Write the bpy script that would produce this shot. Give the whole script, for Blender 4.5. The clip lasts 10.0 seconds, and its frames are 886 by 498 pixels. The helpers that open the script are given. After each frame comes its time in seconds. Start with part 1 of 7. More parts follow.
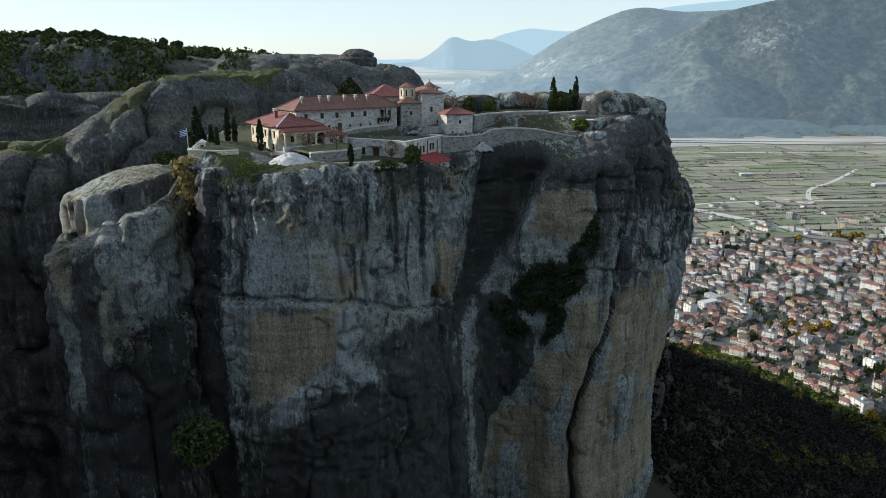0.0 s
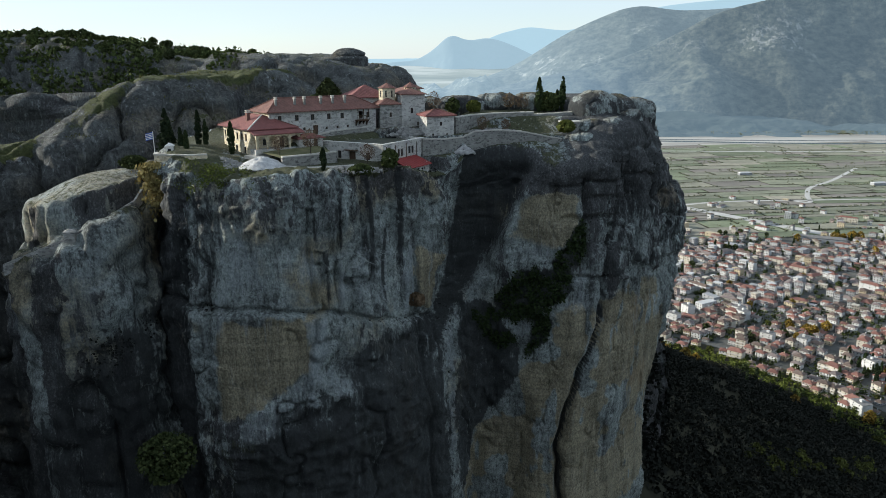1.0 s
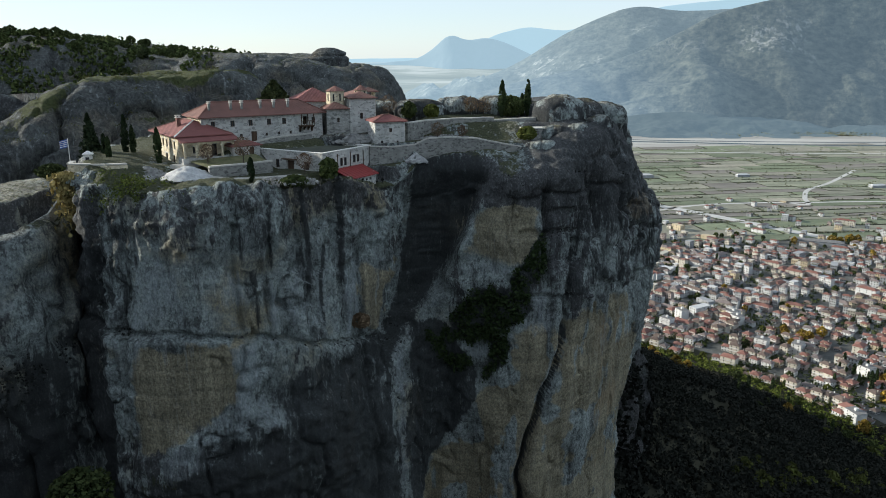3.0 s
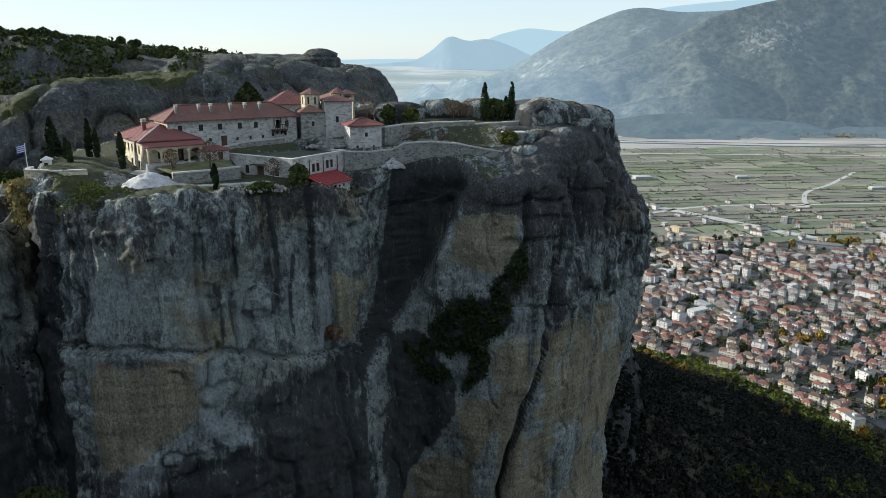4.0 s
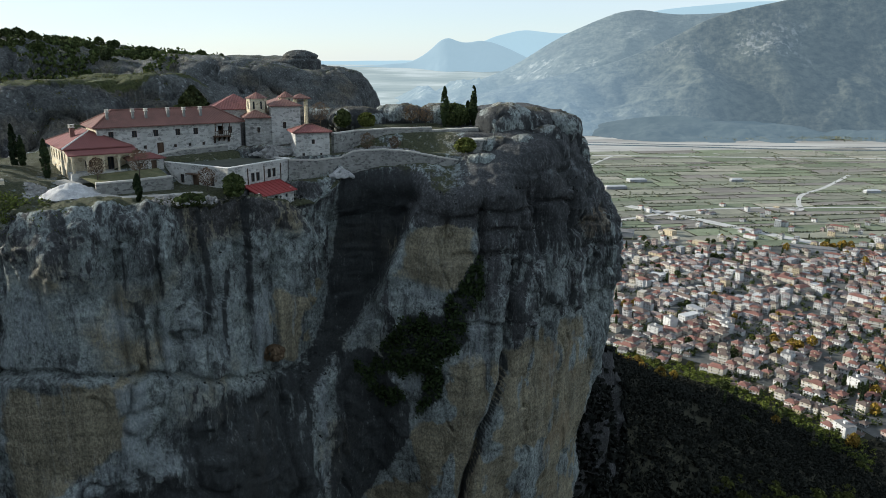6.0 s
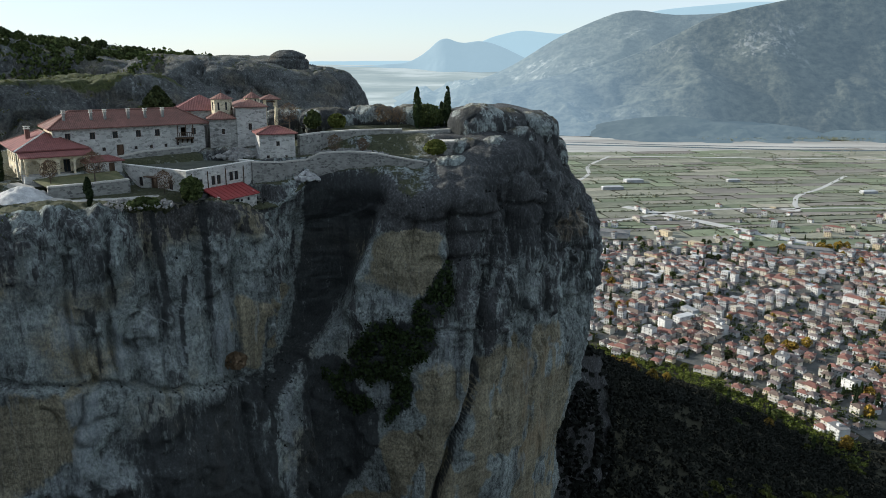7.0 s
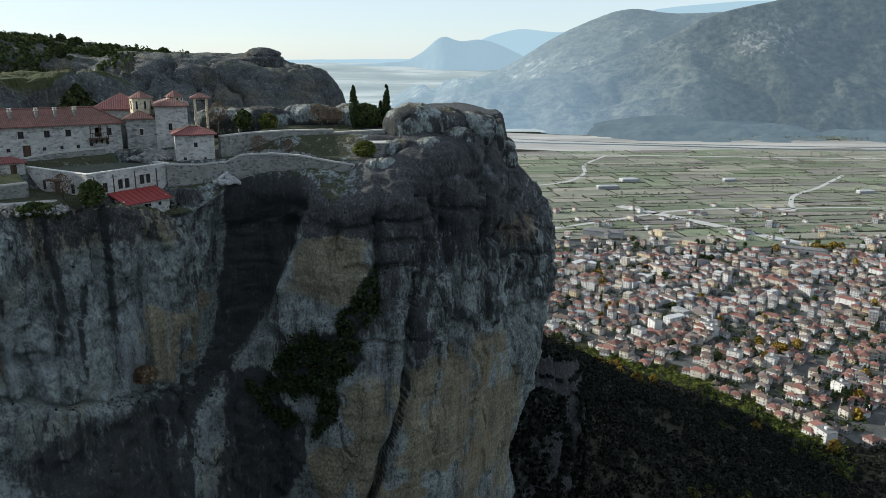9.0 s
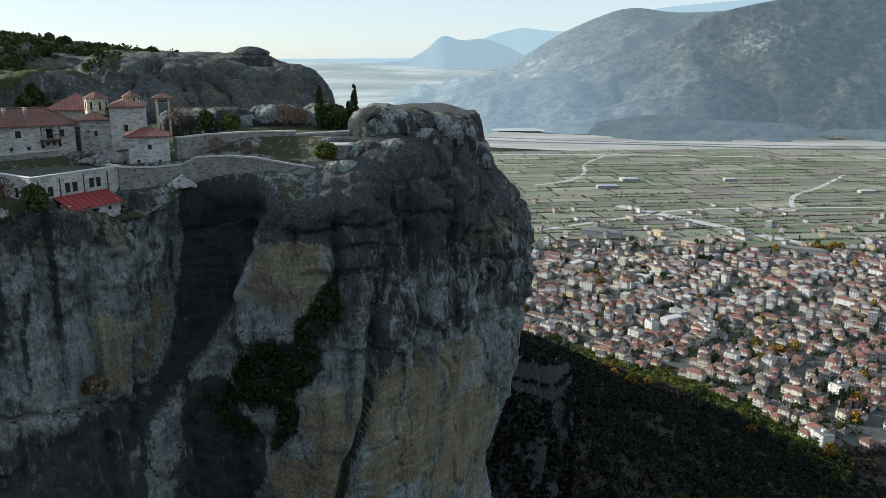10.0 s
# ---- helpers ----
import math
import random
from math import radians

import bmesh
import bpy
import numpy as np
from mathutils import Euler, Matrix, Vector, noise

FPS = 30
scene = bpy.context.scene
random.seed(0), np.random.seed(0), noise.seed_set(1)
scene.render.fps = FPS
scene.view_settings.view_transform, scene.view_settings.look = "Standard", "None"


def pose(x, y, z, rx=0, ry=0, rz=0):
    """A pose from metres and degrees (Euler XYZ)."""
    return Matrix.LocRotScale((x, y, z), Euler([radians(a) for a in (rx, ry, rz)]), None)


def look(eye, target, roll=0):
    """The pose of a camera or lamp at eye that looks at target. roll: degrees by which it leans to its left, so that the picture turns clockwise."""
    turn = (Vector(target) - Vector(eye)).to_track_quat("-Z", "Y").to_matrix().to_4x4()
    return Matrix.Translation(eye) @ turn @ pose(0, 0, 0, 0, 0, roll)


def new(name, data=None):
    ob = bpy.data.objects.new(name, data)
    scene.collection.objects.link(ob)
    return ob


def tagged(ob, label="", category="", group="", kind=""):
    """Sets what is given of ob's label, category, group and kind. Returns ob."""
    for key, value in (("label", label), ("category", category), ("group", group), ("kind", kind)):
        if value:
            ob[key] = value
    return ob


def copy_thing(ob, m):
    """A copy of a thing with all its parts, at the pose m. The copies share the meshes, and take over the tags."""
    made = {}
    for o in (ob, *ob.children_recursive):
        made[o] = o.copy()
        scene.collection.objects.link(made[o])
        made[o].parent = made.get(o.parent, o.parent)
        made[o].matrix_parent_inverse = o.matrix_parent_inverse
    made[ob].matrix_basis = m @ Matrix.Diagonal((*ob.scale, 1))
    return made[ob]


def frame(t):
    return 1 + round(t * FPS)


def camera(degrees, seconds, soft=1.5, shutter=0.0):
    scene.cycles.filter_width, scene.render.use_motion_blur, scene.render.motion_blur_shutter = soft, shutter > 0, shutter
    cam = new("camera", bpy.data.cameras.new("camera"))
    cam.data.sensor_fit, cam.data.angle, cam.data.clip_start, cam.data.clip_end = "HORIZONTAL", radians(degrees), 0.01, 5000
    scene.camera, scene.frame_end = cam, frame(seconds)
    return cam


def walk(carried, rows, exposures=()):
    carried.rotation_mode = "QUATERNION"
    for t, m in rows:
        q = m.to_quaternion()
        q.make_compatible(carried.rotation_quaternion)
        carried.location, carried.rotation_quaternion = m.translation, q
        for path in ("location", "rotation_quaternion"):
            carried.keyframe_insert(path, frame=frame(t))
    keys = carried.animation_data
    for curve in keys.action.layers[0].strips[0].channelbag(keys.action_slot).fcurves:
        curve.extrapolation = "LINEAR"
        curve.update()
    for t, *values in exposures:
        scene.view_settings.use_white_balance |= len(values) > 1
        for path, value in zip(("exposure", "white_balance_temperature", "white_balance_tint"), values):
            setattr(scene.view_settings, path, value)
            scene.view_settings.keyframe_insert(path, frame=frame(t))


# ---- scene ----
cam = camera(61.8, 10.0, soft=0.75)
PATH = [
    (0, (0.019, -0.268, 258.156), (0.018, 1.668, 257.654), -0.0),
    (0.5, (1.896, 2.727, 258.194), (1.896, 4.663, 257.69), -0.0),
    (1, (4.138, 5.839, 258.227), (4.138, 7.774, 257.723), -0.1),
    (1.5, (6.498, 8.778, 258.268), (6.498, 10.713, 257.763), -0.1),
    (2, (9.264, 11.928, 258.294), (9.265, 13.864, 257.789), -0.1),
    (2.5, (11.762, 14.819, 258.401), (11.763, 16.754, 257.896), -0.0),
    (4, (18.51, 23.308, 258.717), (18.51, 25.244, 258.214), 0.2),
    (4.5, (20.333, 25.69, 258.788), (20.333, 27.626, 258.287), 0.2),
    (5, (22.399, 27.959, 258.885), (22.401, 29.896, 258.386), 0.2),
    (5.5, (24.445, 29.863, 258.946), (24.45, 31.8, 258.447), 0.3),
    (7, (32.224, 35.094, 258.898), (32.235, 37.031, 258.4), 0.4),
    (7.5, (35.071, 36.614, 258.878), (35.083, 38.551, 258.38), 0.4),
    (8, (38.216, 38.376, 258.815), (38.228, 40.313, 258.316), 0.5),
    (8.5, (41.289, 39.944, 258.761), (41.3, 41.88, 258.26), 0.5),
    (9, (44.619, 41.91, 258.775), (44.629, 43.846, 258.273), 0.5),
    (9.5, (47.745, 43.906, 258.825), (47.753, 45.841, 258.322), 0.6),
    (10, (51.082, 46.222, 258.817), (51.086, 48.157, 258.313), 0.5),
]
walk(cam, [(t, look(eye, target, roll)) for t, eye, target, roll in PATH], exposures=[(0, 0.53, 6050, 6), (5, 0.52, 6050, 6), (10, 0.45, 6050, 6)])

# ---- world, sun, exposure ----
SUN_TO = Vector((-0.92, 0.27, 0.31)).normalized()
world = bpy.data.worlds.new("world")
scene.world = world
world.use_nodes = True
wn = world.node_tree
sky = wn.nodes.new("ShaderNodeTexSky")
sky.sky_type = "NISHITA"
sky.sun_disc = False
sky.sun_elevation = math.asin(SUN_TO.z)
sky.sun_rotation = math.atan2(SUN_TO.x, SUN_TO.y)
sky.altitude = 300
sky.air_density, sky.dust_density, sky.ozone_density = 0.9, 0.3, 2.0
# thin high haze that whitens the sky, with faint streaks
tc = wn.nodes.new("ShaderNodeTexCoord")
mp = wn.nodes.new("ShaderNodeMapping")
mp.inputs["Scale"].default_value = (1.0, 1.0, 5.0)
cl = wn.nodes.new("ShaderNodeTexNoise")
cl.inputs["Scale"].default_value, cl.inputs["Detail"].default_value = 2.2, 5
cr = wn.nodes.new("ShaderNodeValToRGB")
cr.color_ramp.elements[0].position, cr.color_ramp.elements[0].color = 0.35, (0.75, 0.75, 0.75, 1)
cr.color_ramp.elements[1].position, cr.color_ramp.elements[1].color = 0.7, (1, 1, 1, 1)
up = wn.nodes.new("ShaderNodeSeparateXYZ")
ur = wn.nodes.new("ShaderNodeValToRGB")
ur.color_ramp.elements[0].position, ur.color_ramp.elements[0].color = 0.0, (0.8, 0.8, 0.8, 1)
ur.color_ramp.elements[1].position, ur.color_ramp.elements[1].color = 0.45, (0.68, 0.68, 0.68, 1)
um = wn.nodes.new("ShaderNodeMath")
um.operation = "MULTIPLY"
hz = wn.nodes.new("ShaderNodeMix")
hz.data_type = "RGBA"
hz.inputs[7].default_value = (4.9, 5.2, 5.45, 1)
wn.links.new(tc.outputs["Generated"], mp.inputs["Vector"])
wn.links.new(mp.outputs[0], cl.inputs["Vector"])
wn.links.new(cl.outputs["Fac"], cr.inputs[0])
wn.links.new(tc.outputs["Generated"], up.inputs[0])
wn.links.new(up.outputs[2], ur.inputs[0])
wn.links.new(cr.outputs[0], um.inputs[0])
wn.links.new(ur.outputs[0], um.inputs[1])
wn.links.new(um.outputs[0], hz.inputs[0])
wn.links.new(sky.outputs[0], hz.inputs[6])
wn.links.new(hz.outputs[2], wn.nodes["Background"].inputs[0])
wn.nodes["Background"].inputs[1].default_value = 0.12
sun = new("sun", bpy.data.lights.new("sun", "SUN"))
sun.data.energy, sun.data.angle, sun.data.color = 5.0, radians(0.6), (1.0, 0.90, 0.76)
sun.matrix_world = look((0, 0, 600), Vector((0, 0, 600)) - SUN_TO)


# ---- noise on arrays ----
def hashed(ix, iy, iz, seed):
    h = (ix * 374761393 + iy * 668265263 + iz * 2147483647 + seed * 1274126177) & 0xFFFFFFFF
    h = ((h ^ (h >> 13)) * 1274126177) & 0xFFFFFFFF
    h = ((h ^ (h >> 16)) * 2246822519) & 0xFFFFFFFF
    return ((h ^ (h >> 15)) & 0xFFFFFF) / float(0xFFFFFF) * 2 - 1


def vnoise(p, seed=0):
    """Smooth value noise of an (n, 3) array, from -1 to 1."""
    i = np.floor(p).astype(np.int64)
    f = p - i
    f = f * f * f * (f * (f * 6 - 15) + 10)
    out = 0.0
    for dx in (0, 1):
        for dy in (0, 1):
            for dz in (0, 1):
                w = (f[:, 0] if dx else 1 - f[:, 0]) * (f[:, 1] if dy else 1 - f[:, 1]) * (f[:, 2] if dz else 1 - f[:, 2])
                out = out + w * hashed(i[:, 0] + dx, i[:, 1] + dy, i[:, 2] + dz, seed)
    return out


def fbm(p, octaves=4, seed=0, gain=0.5):
    total, amp = 0.0, 1.0
    for k in range(octaves):
        total = total + amp * vnoise(p * (2.03 ** k) + 17.3 * k, seed + k)
        amp *= gain
    return total


def smooth(a, b, x):
    t = np.clip((x - a) / (b - a), 0, 1)
    return t * t * (3 - 2 * t)


# ---- materials ----
def material(name, rough=0.9, metal=0.0):
    m = bpy.data.materials.new(name)
    m.use_nodes = True
    b = m.node_tree.nodes["Principled BSDF"]
    b.inputs["Roughness"].default_value, b.inputs["Metallic"].default_value = rough, metal
    b.inputs["Specular IOR Level"].default_value = 0.25
    return m, m.node_tree, b


def coords(nt, scale=(1, 1, 1), kind="Object"):
    tc = nt.nodes.new("ShaderNodeTexCoord")
    mp = nt.nodes.new("ShaderNodeMapping")
    mp.inputs["Scale"].default_value = scale
    nt.links.new(tc.outputs[kind], mp.inputs["Vector"])
    return mp.outputs[0]


def tex_noise(nt, scale, detail=4, stretch=(1, 1, 1), rough=0.55):
    n = nt.nodes.new("ShaderNodeTexNoise")
    n.inputs["Scale"].default_value, n.inputs["Detail"].default_value, n.inputs["Roughness"].default_value = scale, detail, rough
    nt.links.new(coords(nt, stretch), n.inputs["Vector"])
    return n.outputs["Fac"]


def ramp(nt, fac, stops):
    r = nt.nodes.new("ShaderNodeValToRGB")
    els = r.color_ramp.elements
    while len(els) < len(stops):
        els.new(0.5)
    for e, (pos, col) in zip(els, stops):
        e.position = pos
        e.color = (*col, 1) if len(col) == 3 else col
    nt.links.new(fac, r.inputs[0])
    return r.outputs[0]


def mix(nt, fac, a, b, mode="MIX"):
    m = nt.nodes.new("ShaderNodeMix")
    m.data_type, m.blend_type = "RGBA", mode
    for sock, val in ((m.inputs[0], fac), (m.inputs[6], a), (m.inputs[7], b)):
        if isinstance(val, (int, float)):
            sock.default_value = val
        elif isinstance(val, tuple):
            sock.default_value = (*val, 1)
        else:
            nt.links.new(val, sock)
    return m.outputs[2]


def bump(nt, b, height, strength=0.4, dist=0.1):
    n = nt.nodes.new("ShaderNodeBump")
    n.inputs["Strength"].default_value, n.inputs["Distance"].default_value = strength, dist
    nt.links.new(height, n.inputs["Height"])
    nt.links.new(n.outputs[0], b.inputs["Normal"])


def masks(nt):
    a = nt.nodes.new("ShaderNodeAttribute")
    a.attribute_name = "mineral"
    s = nt.nodes.new("ShaderNodeSeparateColor")
    nt.links.new(a.outputs["Color"], s.inputs[0])
    return s.outputs


def stains(nt):
    a = nt.nodes.new("ShaderNodeAttribute")
    a.attribute_name = "stain"
    s = nt.nodes.new("ShaderNodeSeparateColor")
    nt.links.new(a.outputs["Color"], s.inputs[0])
    return s.outputs


def plus(nt, a, b, mode="ADD"):
    m = nt.nodes.new("ShaderNodeMath")
    m.operation = mode
    for sock, val in ((m.inputs[0], a), (m.inputs[1], b)):
        if isinstance(val, (int, float)):
            sock.default_value = val
        else:
            nt.links.new(val, sock)
    return m.outputs[0]


def rock_material(name, grey, ochre, grass=(0.05, 0.055, 0.02), fine=1.0, pebbly=1.0):
    """Conglomerate: banded grey and ochre stone, crisp black lichen, white and black run-off streaks, moss."""
    m, nt, b = material(name, 0.92)
    och, dark, moss = masks(nt)
    grain = tex_noise(nt, 2.6 * fine, 8, (1, 1, 0.75), 0.72)
    broad = tex_noise(nt, 0.16 * fine, 7, (1, 1, 0.55), 0.6)
    col = ramp(nt, broad, [(0.3, tuple(0.55 * c for c in grey)), (0.5, grey), (0.7, tuple(1.35 * c for c in grey))])
    warm = ramp(nt, tex_noise(nt, 0.3 * fine, 7, (1, 1, 0.35)), [(0.32, tuple(0.72 * c for c in ochre)), (0.68, tuple(1.2 * c for c in ochre))])
    col = mix(nt, ramp(nt, plus(nt, och, plus(nt, plus(nt, grain, -0.5), 0.7, "MULTIPLY")), [(0.35, (0, 0, 0)), (0.75, (1, 1, 1))]), col, warm)
    bands = ramp(nt, tex_noise(nt, 0.9 * fine, 5, (0.06, 0.06, 1.0), 0.6), [(0.36, (0.72, 0.72, 0.72)), (0.5, (1, 1, 1)), (0.66, (1.2, 1.18, 1.14))])
    col = mix(nt, 0.7, col, bands, "MULTIPLY")
    white = ramp(nt, tex_noise(nt, 1.9 * fine, 7, (1, 1, 0.03), 0.66), [(0.56, (0, 0, 0)), (0.66, (1, 1, 1))])
    bare = plus(nt, 1.0, plus(nt, och, 0.75, "MULTIPLY"), "SUBTRACT")
    col = mix(nt, plus(nt, plus(nt, white, bare, "MULTIPLY"), 0.6, "MULTIPLY"), col, (0.34, 0.365, 0.37))
    run = tex_noise(nt, 0.8 * fine, 7, (1, 1, 0.035), 0.66)
    run_mask = ramp(nt, plus(nt, run, plus(nt, plus(nt, broad, -0.5), 0.55, "MULTIPLY")), [(0.36, (1, 1, 1)), (0.44, (0, 0, 0))])
    col = mix(nt, plus(nt, plus(nt, run_mask, bare, "MULTIPLY"), 0.68, "MULTIPLY"), col, (0.035, 0.036, 0.038))
    speck = ramp(nt, grain, [(0.38, (0.34, 0.34, 0.35)), (0.5, (1, 1, 1)), (0.62, (1.75, 1.75, 1.7))])
    col = mix(nt, 0.62, col, speck, "MULTIPLY")
    crust = tex_noise(nt, 0.85 * fine, 10, (1, 1, 0.22), 0.74)
    rough_stone = ramp(nt, och, [(0.25, (1, 1, 1)), (0.6, (0.06, 0.06, 0.06))])
    pebble = tex_noise(nt, 1.15 * fine, 12, (1, 1, 0.6), 0.8)
    col = mix(nt, plus(nt, plus(nt, ramp(nt, pebble, [(0.43, (1, 1, 1)), (0.48, (0, 0, 0))]), rough_stone, "MULTIPLY"), 0.62 * pebbly, "MULTIPLY"), col, (0.04, 0.041, 0.042))
    col = mix(nt, plus(nt, plus(nt, ramp(nt, pebble, [(0.54, (0, 0, 0)), (0.59, (1, 1, 1))]), rough_stone, "MULTIPLY"), 0.55 * pebbly, "MULTIPLY"), col, (0.40, 0.42, 0.42))
    lichen = ramp(nt, plus(nt, dark, plus(nt, plus(nt, crust, -0.5), 2.2, "MULTIPLY")), [(0.40, (0, 0, 0)), (0.56, (1, 1, 1))])
    col = mix(nt, plus(nt, lichen, 0.93, "MULTIPLY"), col, ramp(nt, grain, [(0.3, (0.026, 0.026, 0.027)), (0.54, (0.065, 0.065, 0.067)), (0.70, (0.21, 0.215, 0.215))]))
    drip = ramp(nt, tex_noise(nt, 3.2 * fine, 6, (1, 1, 0.045), 0.7), [(0.56, (0, 0, 0)), (0.64, (1, 1, 1))])
    col = mix(nt, plus(nt, plus(nt, drip, lichen, "MULTIPLY"), 0.55, "MULTIPLY"), col, (0.17, 0.18, 0.182))
    green = ramp(nt, plus(nt, moss, plus(nt, plus(nt, crust, -0.5), 1.6, "MULTIPLY")), [(0.42, (0, 0, 0)), (0.58, (1, 1, 1))])
    col = mix(nt, green, col, ramp(nt, grain, [(0.3, tuple(0.4 * c for c in grass)), (0.7, tuple(1.6 * c for c in grass))]))
    # limy crusts broken into vertical runs, and a ragged black film for algae and painted shade
    black, pale, rust = stains(nt)
    runs = tex_noise(nt, 1.5 * fine, 8, (1, 1, 0.07), 0.7)
    lime = ramp(nt, plus(nt, pale, plus(nt, plus(nt, plus(nt, runs, plus(nt, crust, 0.6, "MULTIPLY")), -0.8), 2.0, "MULTIPLY")), [(0.36, (0, 0, 0)), (0.80, (1, 1, 1))])
    col = mix(nt, plus(nt, lime, 0.66, "MULTIPLY"), col, ramp(nt, grain, [(0.3, (0.17, 0.20, 0.215)), (0.5, (0.31, 0.345, 0.355)), (0.7, (0.46, 0.48, 0.475))]))
    col = mix(nt, plus(nt, rust, 0.8, "MULTIPLY"), col, ramp(nt, runs, [(0.35, (0.15, 0.12, 0.08)), (0.65, (0.36, 0.27, 0.16))]))
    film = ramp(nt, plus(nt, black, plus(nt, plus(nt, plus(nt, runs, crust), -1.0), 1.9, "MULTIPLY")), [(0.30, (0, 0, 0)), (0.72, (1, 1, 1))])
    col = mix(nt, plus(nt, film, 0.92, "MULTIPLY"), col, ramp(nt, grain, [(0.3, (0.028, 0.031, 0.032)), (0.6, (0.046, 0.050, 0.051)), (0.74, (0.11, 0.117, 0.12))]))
    nt.links.new(col, b.inputs["Base Color"])
    bump(nt, b, plus(nt, plus(nt, crust, 1.5, "MULTIPLY"), grain), 1.0, 0.55 / fine)
    return m


def mottled(name, a, c, scale=1.0, rough=0.9, strength=0.3, dist=0.05, stretch=(1, 1, 1), vary=0.0):
    """Two colours mixed by noise at two scales; vary shifts the value from object to object."""
    m, nt, b = material(name, rough)
    col = ramp(nt, tex_noise(nt, scale, 5, stretch), [(0.3, a), (0.7, c)])
    col = mix(nt, 0.5, col, ramp(nt, tex_noise(nt, scale * 7, 4, stretch), [(0.3, (0.6, 0.6, 0.6)), (0.7, (1.25, 1.25, 1.25))]), "MULTIPLY")
    if vary:
        oi = nt.nodes.new("ShaderNodeObjectInfo")
        col = mix(nt, 1.0, col, ramp(nt, oi.outputs["Random"], [(0.0, (1 - vary, 1 - vary, 1 - vary)), (1.0, (1 + vary, 1 + 0.9 * vary, 1 + 0.8 * vary))]), "MULTIPLY")
    nt.links.new(col, b.inputs["Base Color"])
    bump(nt, b, tex_noise(nt, scale * 5, 6, stretch), strength, dist)
    return m


def masonry(name, light, darkc, joint, size=0.45, strength=0.7):
    """Rubble masonry: uneven stones with recessed mortar."""
    m, nt, b = material(name, 0.93)
    v = nt.nodes.new("ShaderNodeTexVoronoi")
    v.feature = "F1"
    v.inputs["Scale"].default_value = 1.0 / size
    e = nt.nodes.new("ShaderNodeTexVoronoi")
    e.feature = "DISTANCE_TO_EDGE"
    e.inputs["Scale"].default_value = 1.0 / size
    vec = coords(nt, (0.75, 0.75, 1.35))
    nt.links.new(vec, v.inputs["Vector"])
    nt.links.new(vec, e.inputs["Vector"])
    s = nt.nodes.new("ShaderNodeSeparateColor")
    nt.links.new(v.outputs["Color"], s.inputs[0])
    stone = ramp(nt, s.outputs[0], [(0.0, darkc), (0.5, light), (1.0, tuple(1.25 * c for c in light))])
    edge = ramp(nt, e.outputs["Distance"], [(0.02, (0, 0, 0)), (0.09, (1, 1, 1))])
    col = mix(nt, edge, joint, stone)
    stain = ramp(nt, tex_noise(nt, 0.5, 5, (1, 1, 0.35)), [(0.3, (0.6, 0.59, 0.57)), (0.65, (1.15, 1.13, 1.1))])
    col = mix(nt, 0.45, col, stain, "MULTIPLY")
    nt.links.new(col, b.inputs["Base Color"])
    bump(nt, b, edge, strength, 0.05)
    return m


def tiled(name, a, c, pitch=0.3):
    """Clay roof tiles: rows of rounded tiles with weathering."""
    m, nt, b = material(name, 0.85)
    w = nt.nodes.new("ShaderNodeTexWave")
    w.wave_type, w.bands_direction = "BANDS", "X"
    w.inputs["Scale"].default_value = 0.32 / pitch
    w.inputs["Distortion"].default_value = 0.6
    nt.links.new(coords(nt), w.inputs["Vector"])
    col = ramp(nt, tex_noise(nt, 0.6, 6), [(0.3, a), (0.7, c)])
    col = mix(nt, 0.7, col, ramp(nt, tex_noise(nt, 4.0, 5), [(0.32, (0.5, 0.48, 0.46)), (0.7, (1.3, 1.25, 1.2))]), "MULTIPLY")
    col = mix(nt, 0.45, col, ramp(nt, w.outputs["Fac"], [(0.1, (0.55, 0.5, 0.5)), (0.6, (1.1, 1.1, 1.1))]), "MULTIPLY")
    nt.links.new(col, b.inputs["Base Color"])
    bump(nt, b, w.outputs["Fac"], 0.6, 0.08)
    return m


ROCK = rock_material("conglomerate_rock", (0.262, 0.296, 0.286), (0.278, 0.25, 0.176), (0.07, 0.075, 0.04))
# darker copy of the conglomerate for the shaded masses behind
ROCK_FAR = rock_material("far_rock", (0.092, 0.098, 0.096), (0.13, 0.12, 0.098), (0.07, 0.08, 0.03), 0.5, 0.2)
STONE = masonry("rubble_masonry", (0.44, 0.437, 0.415), (0.25, 0.248, 0.238), (0.49, 0.482, 0.455))
STONE_WARM = masonry("yellow_masonry", (0.60, 0.53, 0.38), (0.42, 0.36, 0.25), (0.64, 0.58, 0.45))
STONE_MID = masonry("grey_masonry", (0.25, 0.25, 0.235), (0.115, 0.114, 0.11), (0.27, 0.268, 0.25))
STONE_OLD = masonry("weathered_masonry", (0.33, 0.328, 0.308), (0.15, 0.15, 0.145), (0.28, 0.277, 0.26))
TILES = tiled("weathered_clay_tiles", (0.15, 0.085, 0.072), (0.24, 0.125, 0.105))
TILES_NEW = tiled("red_clay_tiles", (0.18, 0.074, 0.07), (0.26, 0.106, 0.098))
GLASS = material("dark_window_glass", 0.12)[0]
GLASS.node_tree.nodes["Principled BSDF"].inputs["Base Color"].default_value = (0.03, 0.033, 0.036, 1)
WOOD = mottled("dark_timber", (0.05, 0.032, 0.02), (0.11, 0.07, 0.045), 2.5, 0.8, 0.3, 0.02, (1, 1, 0.2))
PLASTER = mottled("white_plaster", (0.62, 0.60, 0.55), (0.78, 0.76, 0.72), 0.8, 0.85)
GRASS_DRY = mottled("winter_grass", (0.08, 0.09, 0.04), (0.18, 0.17, 0.09), 0.5, 0.95, 0.8, 0.1)
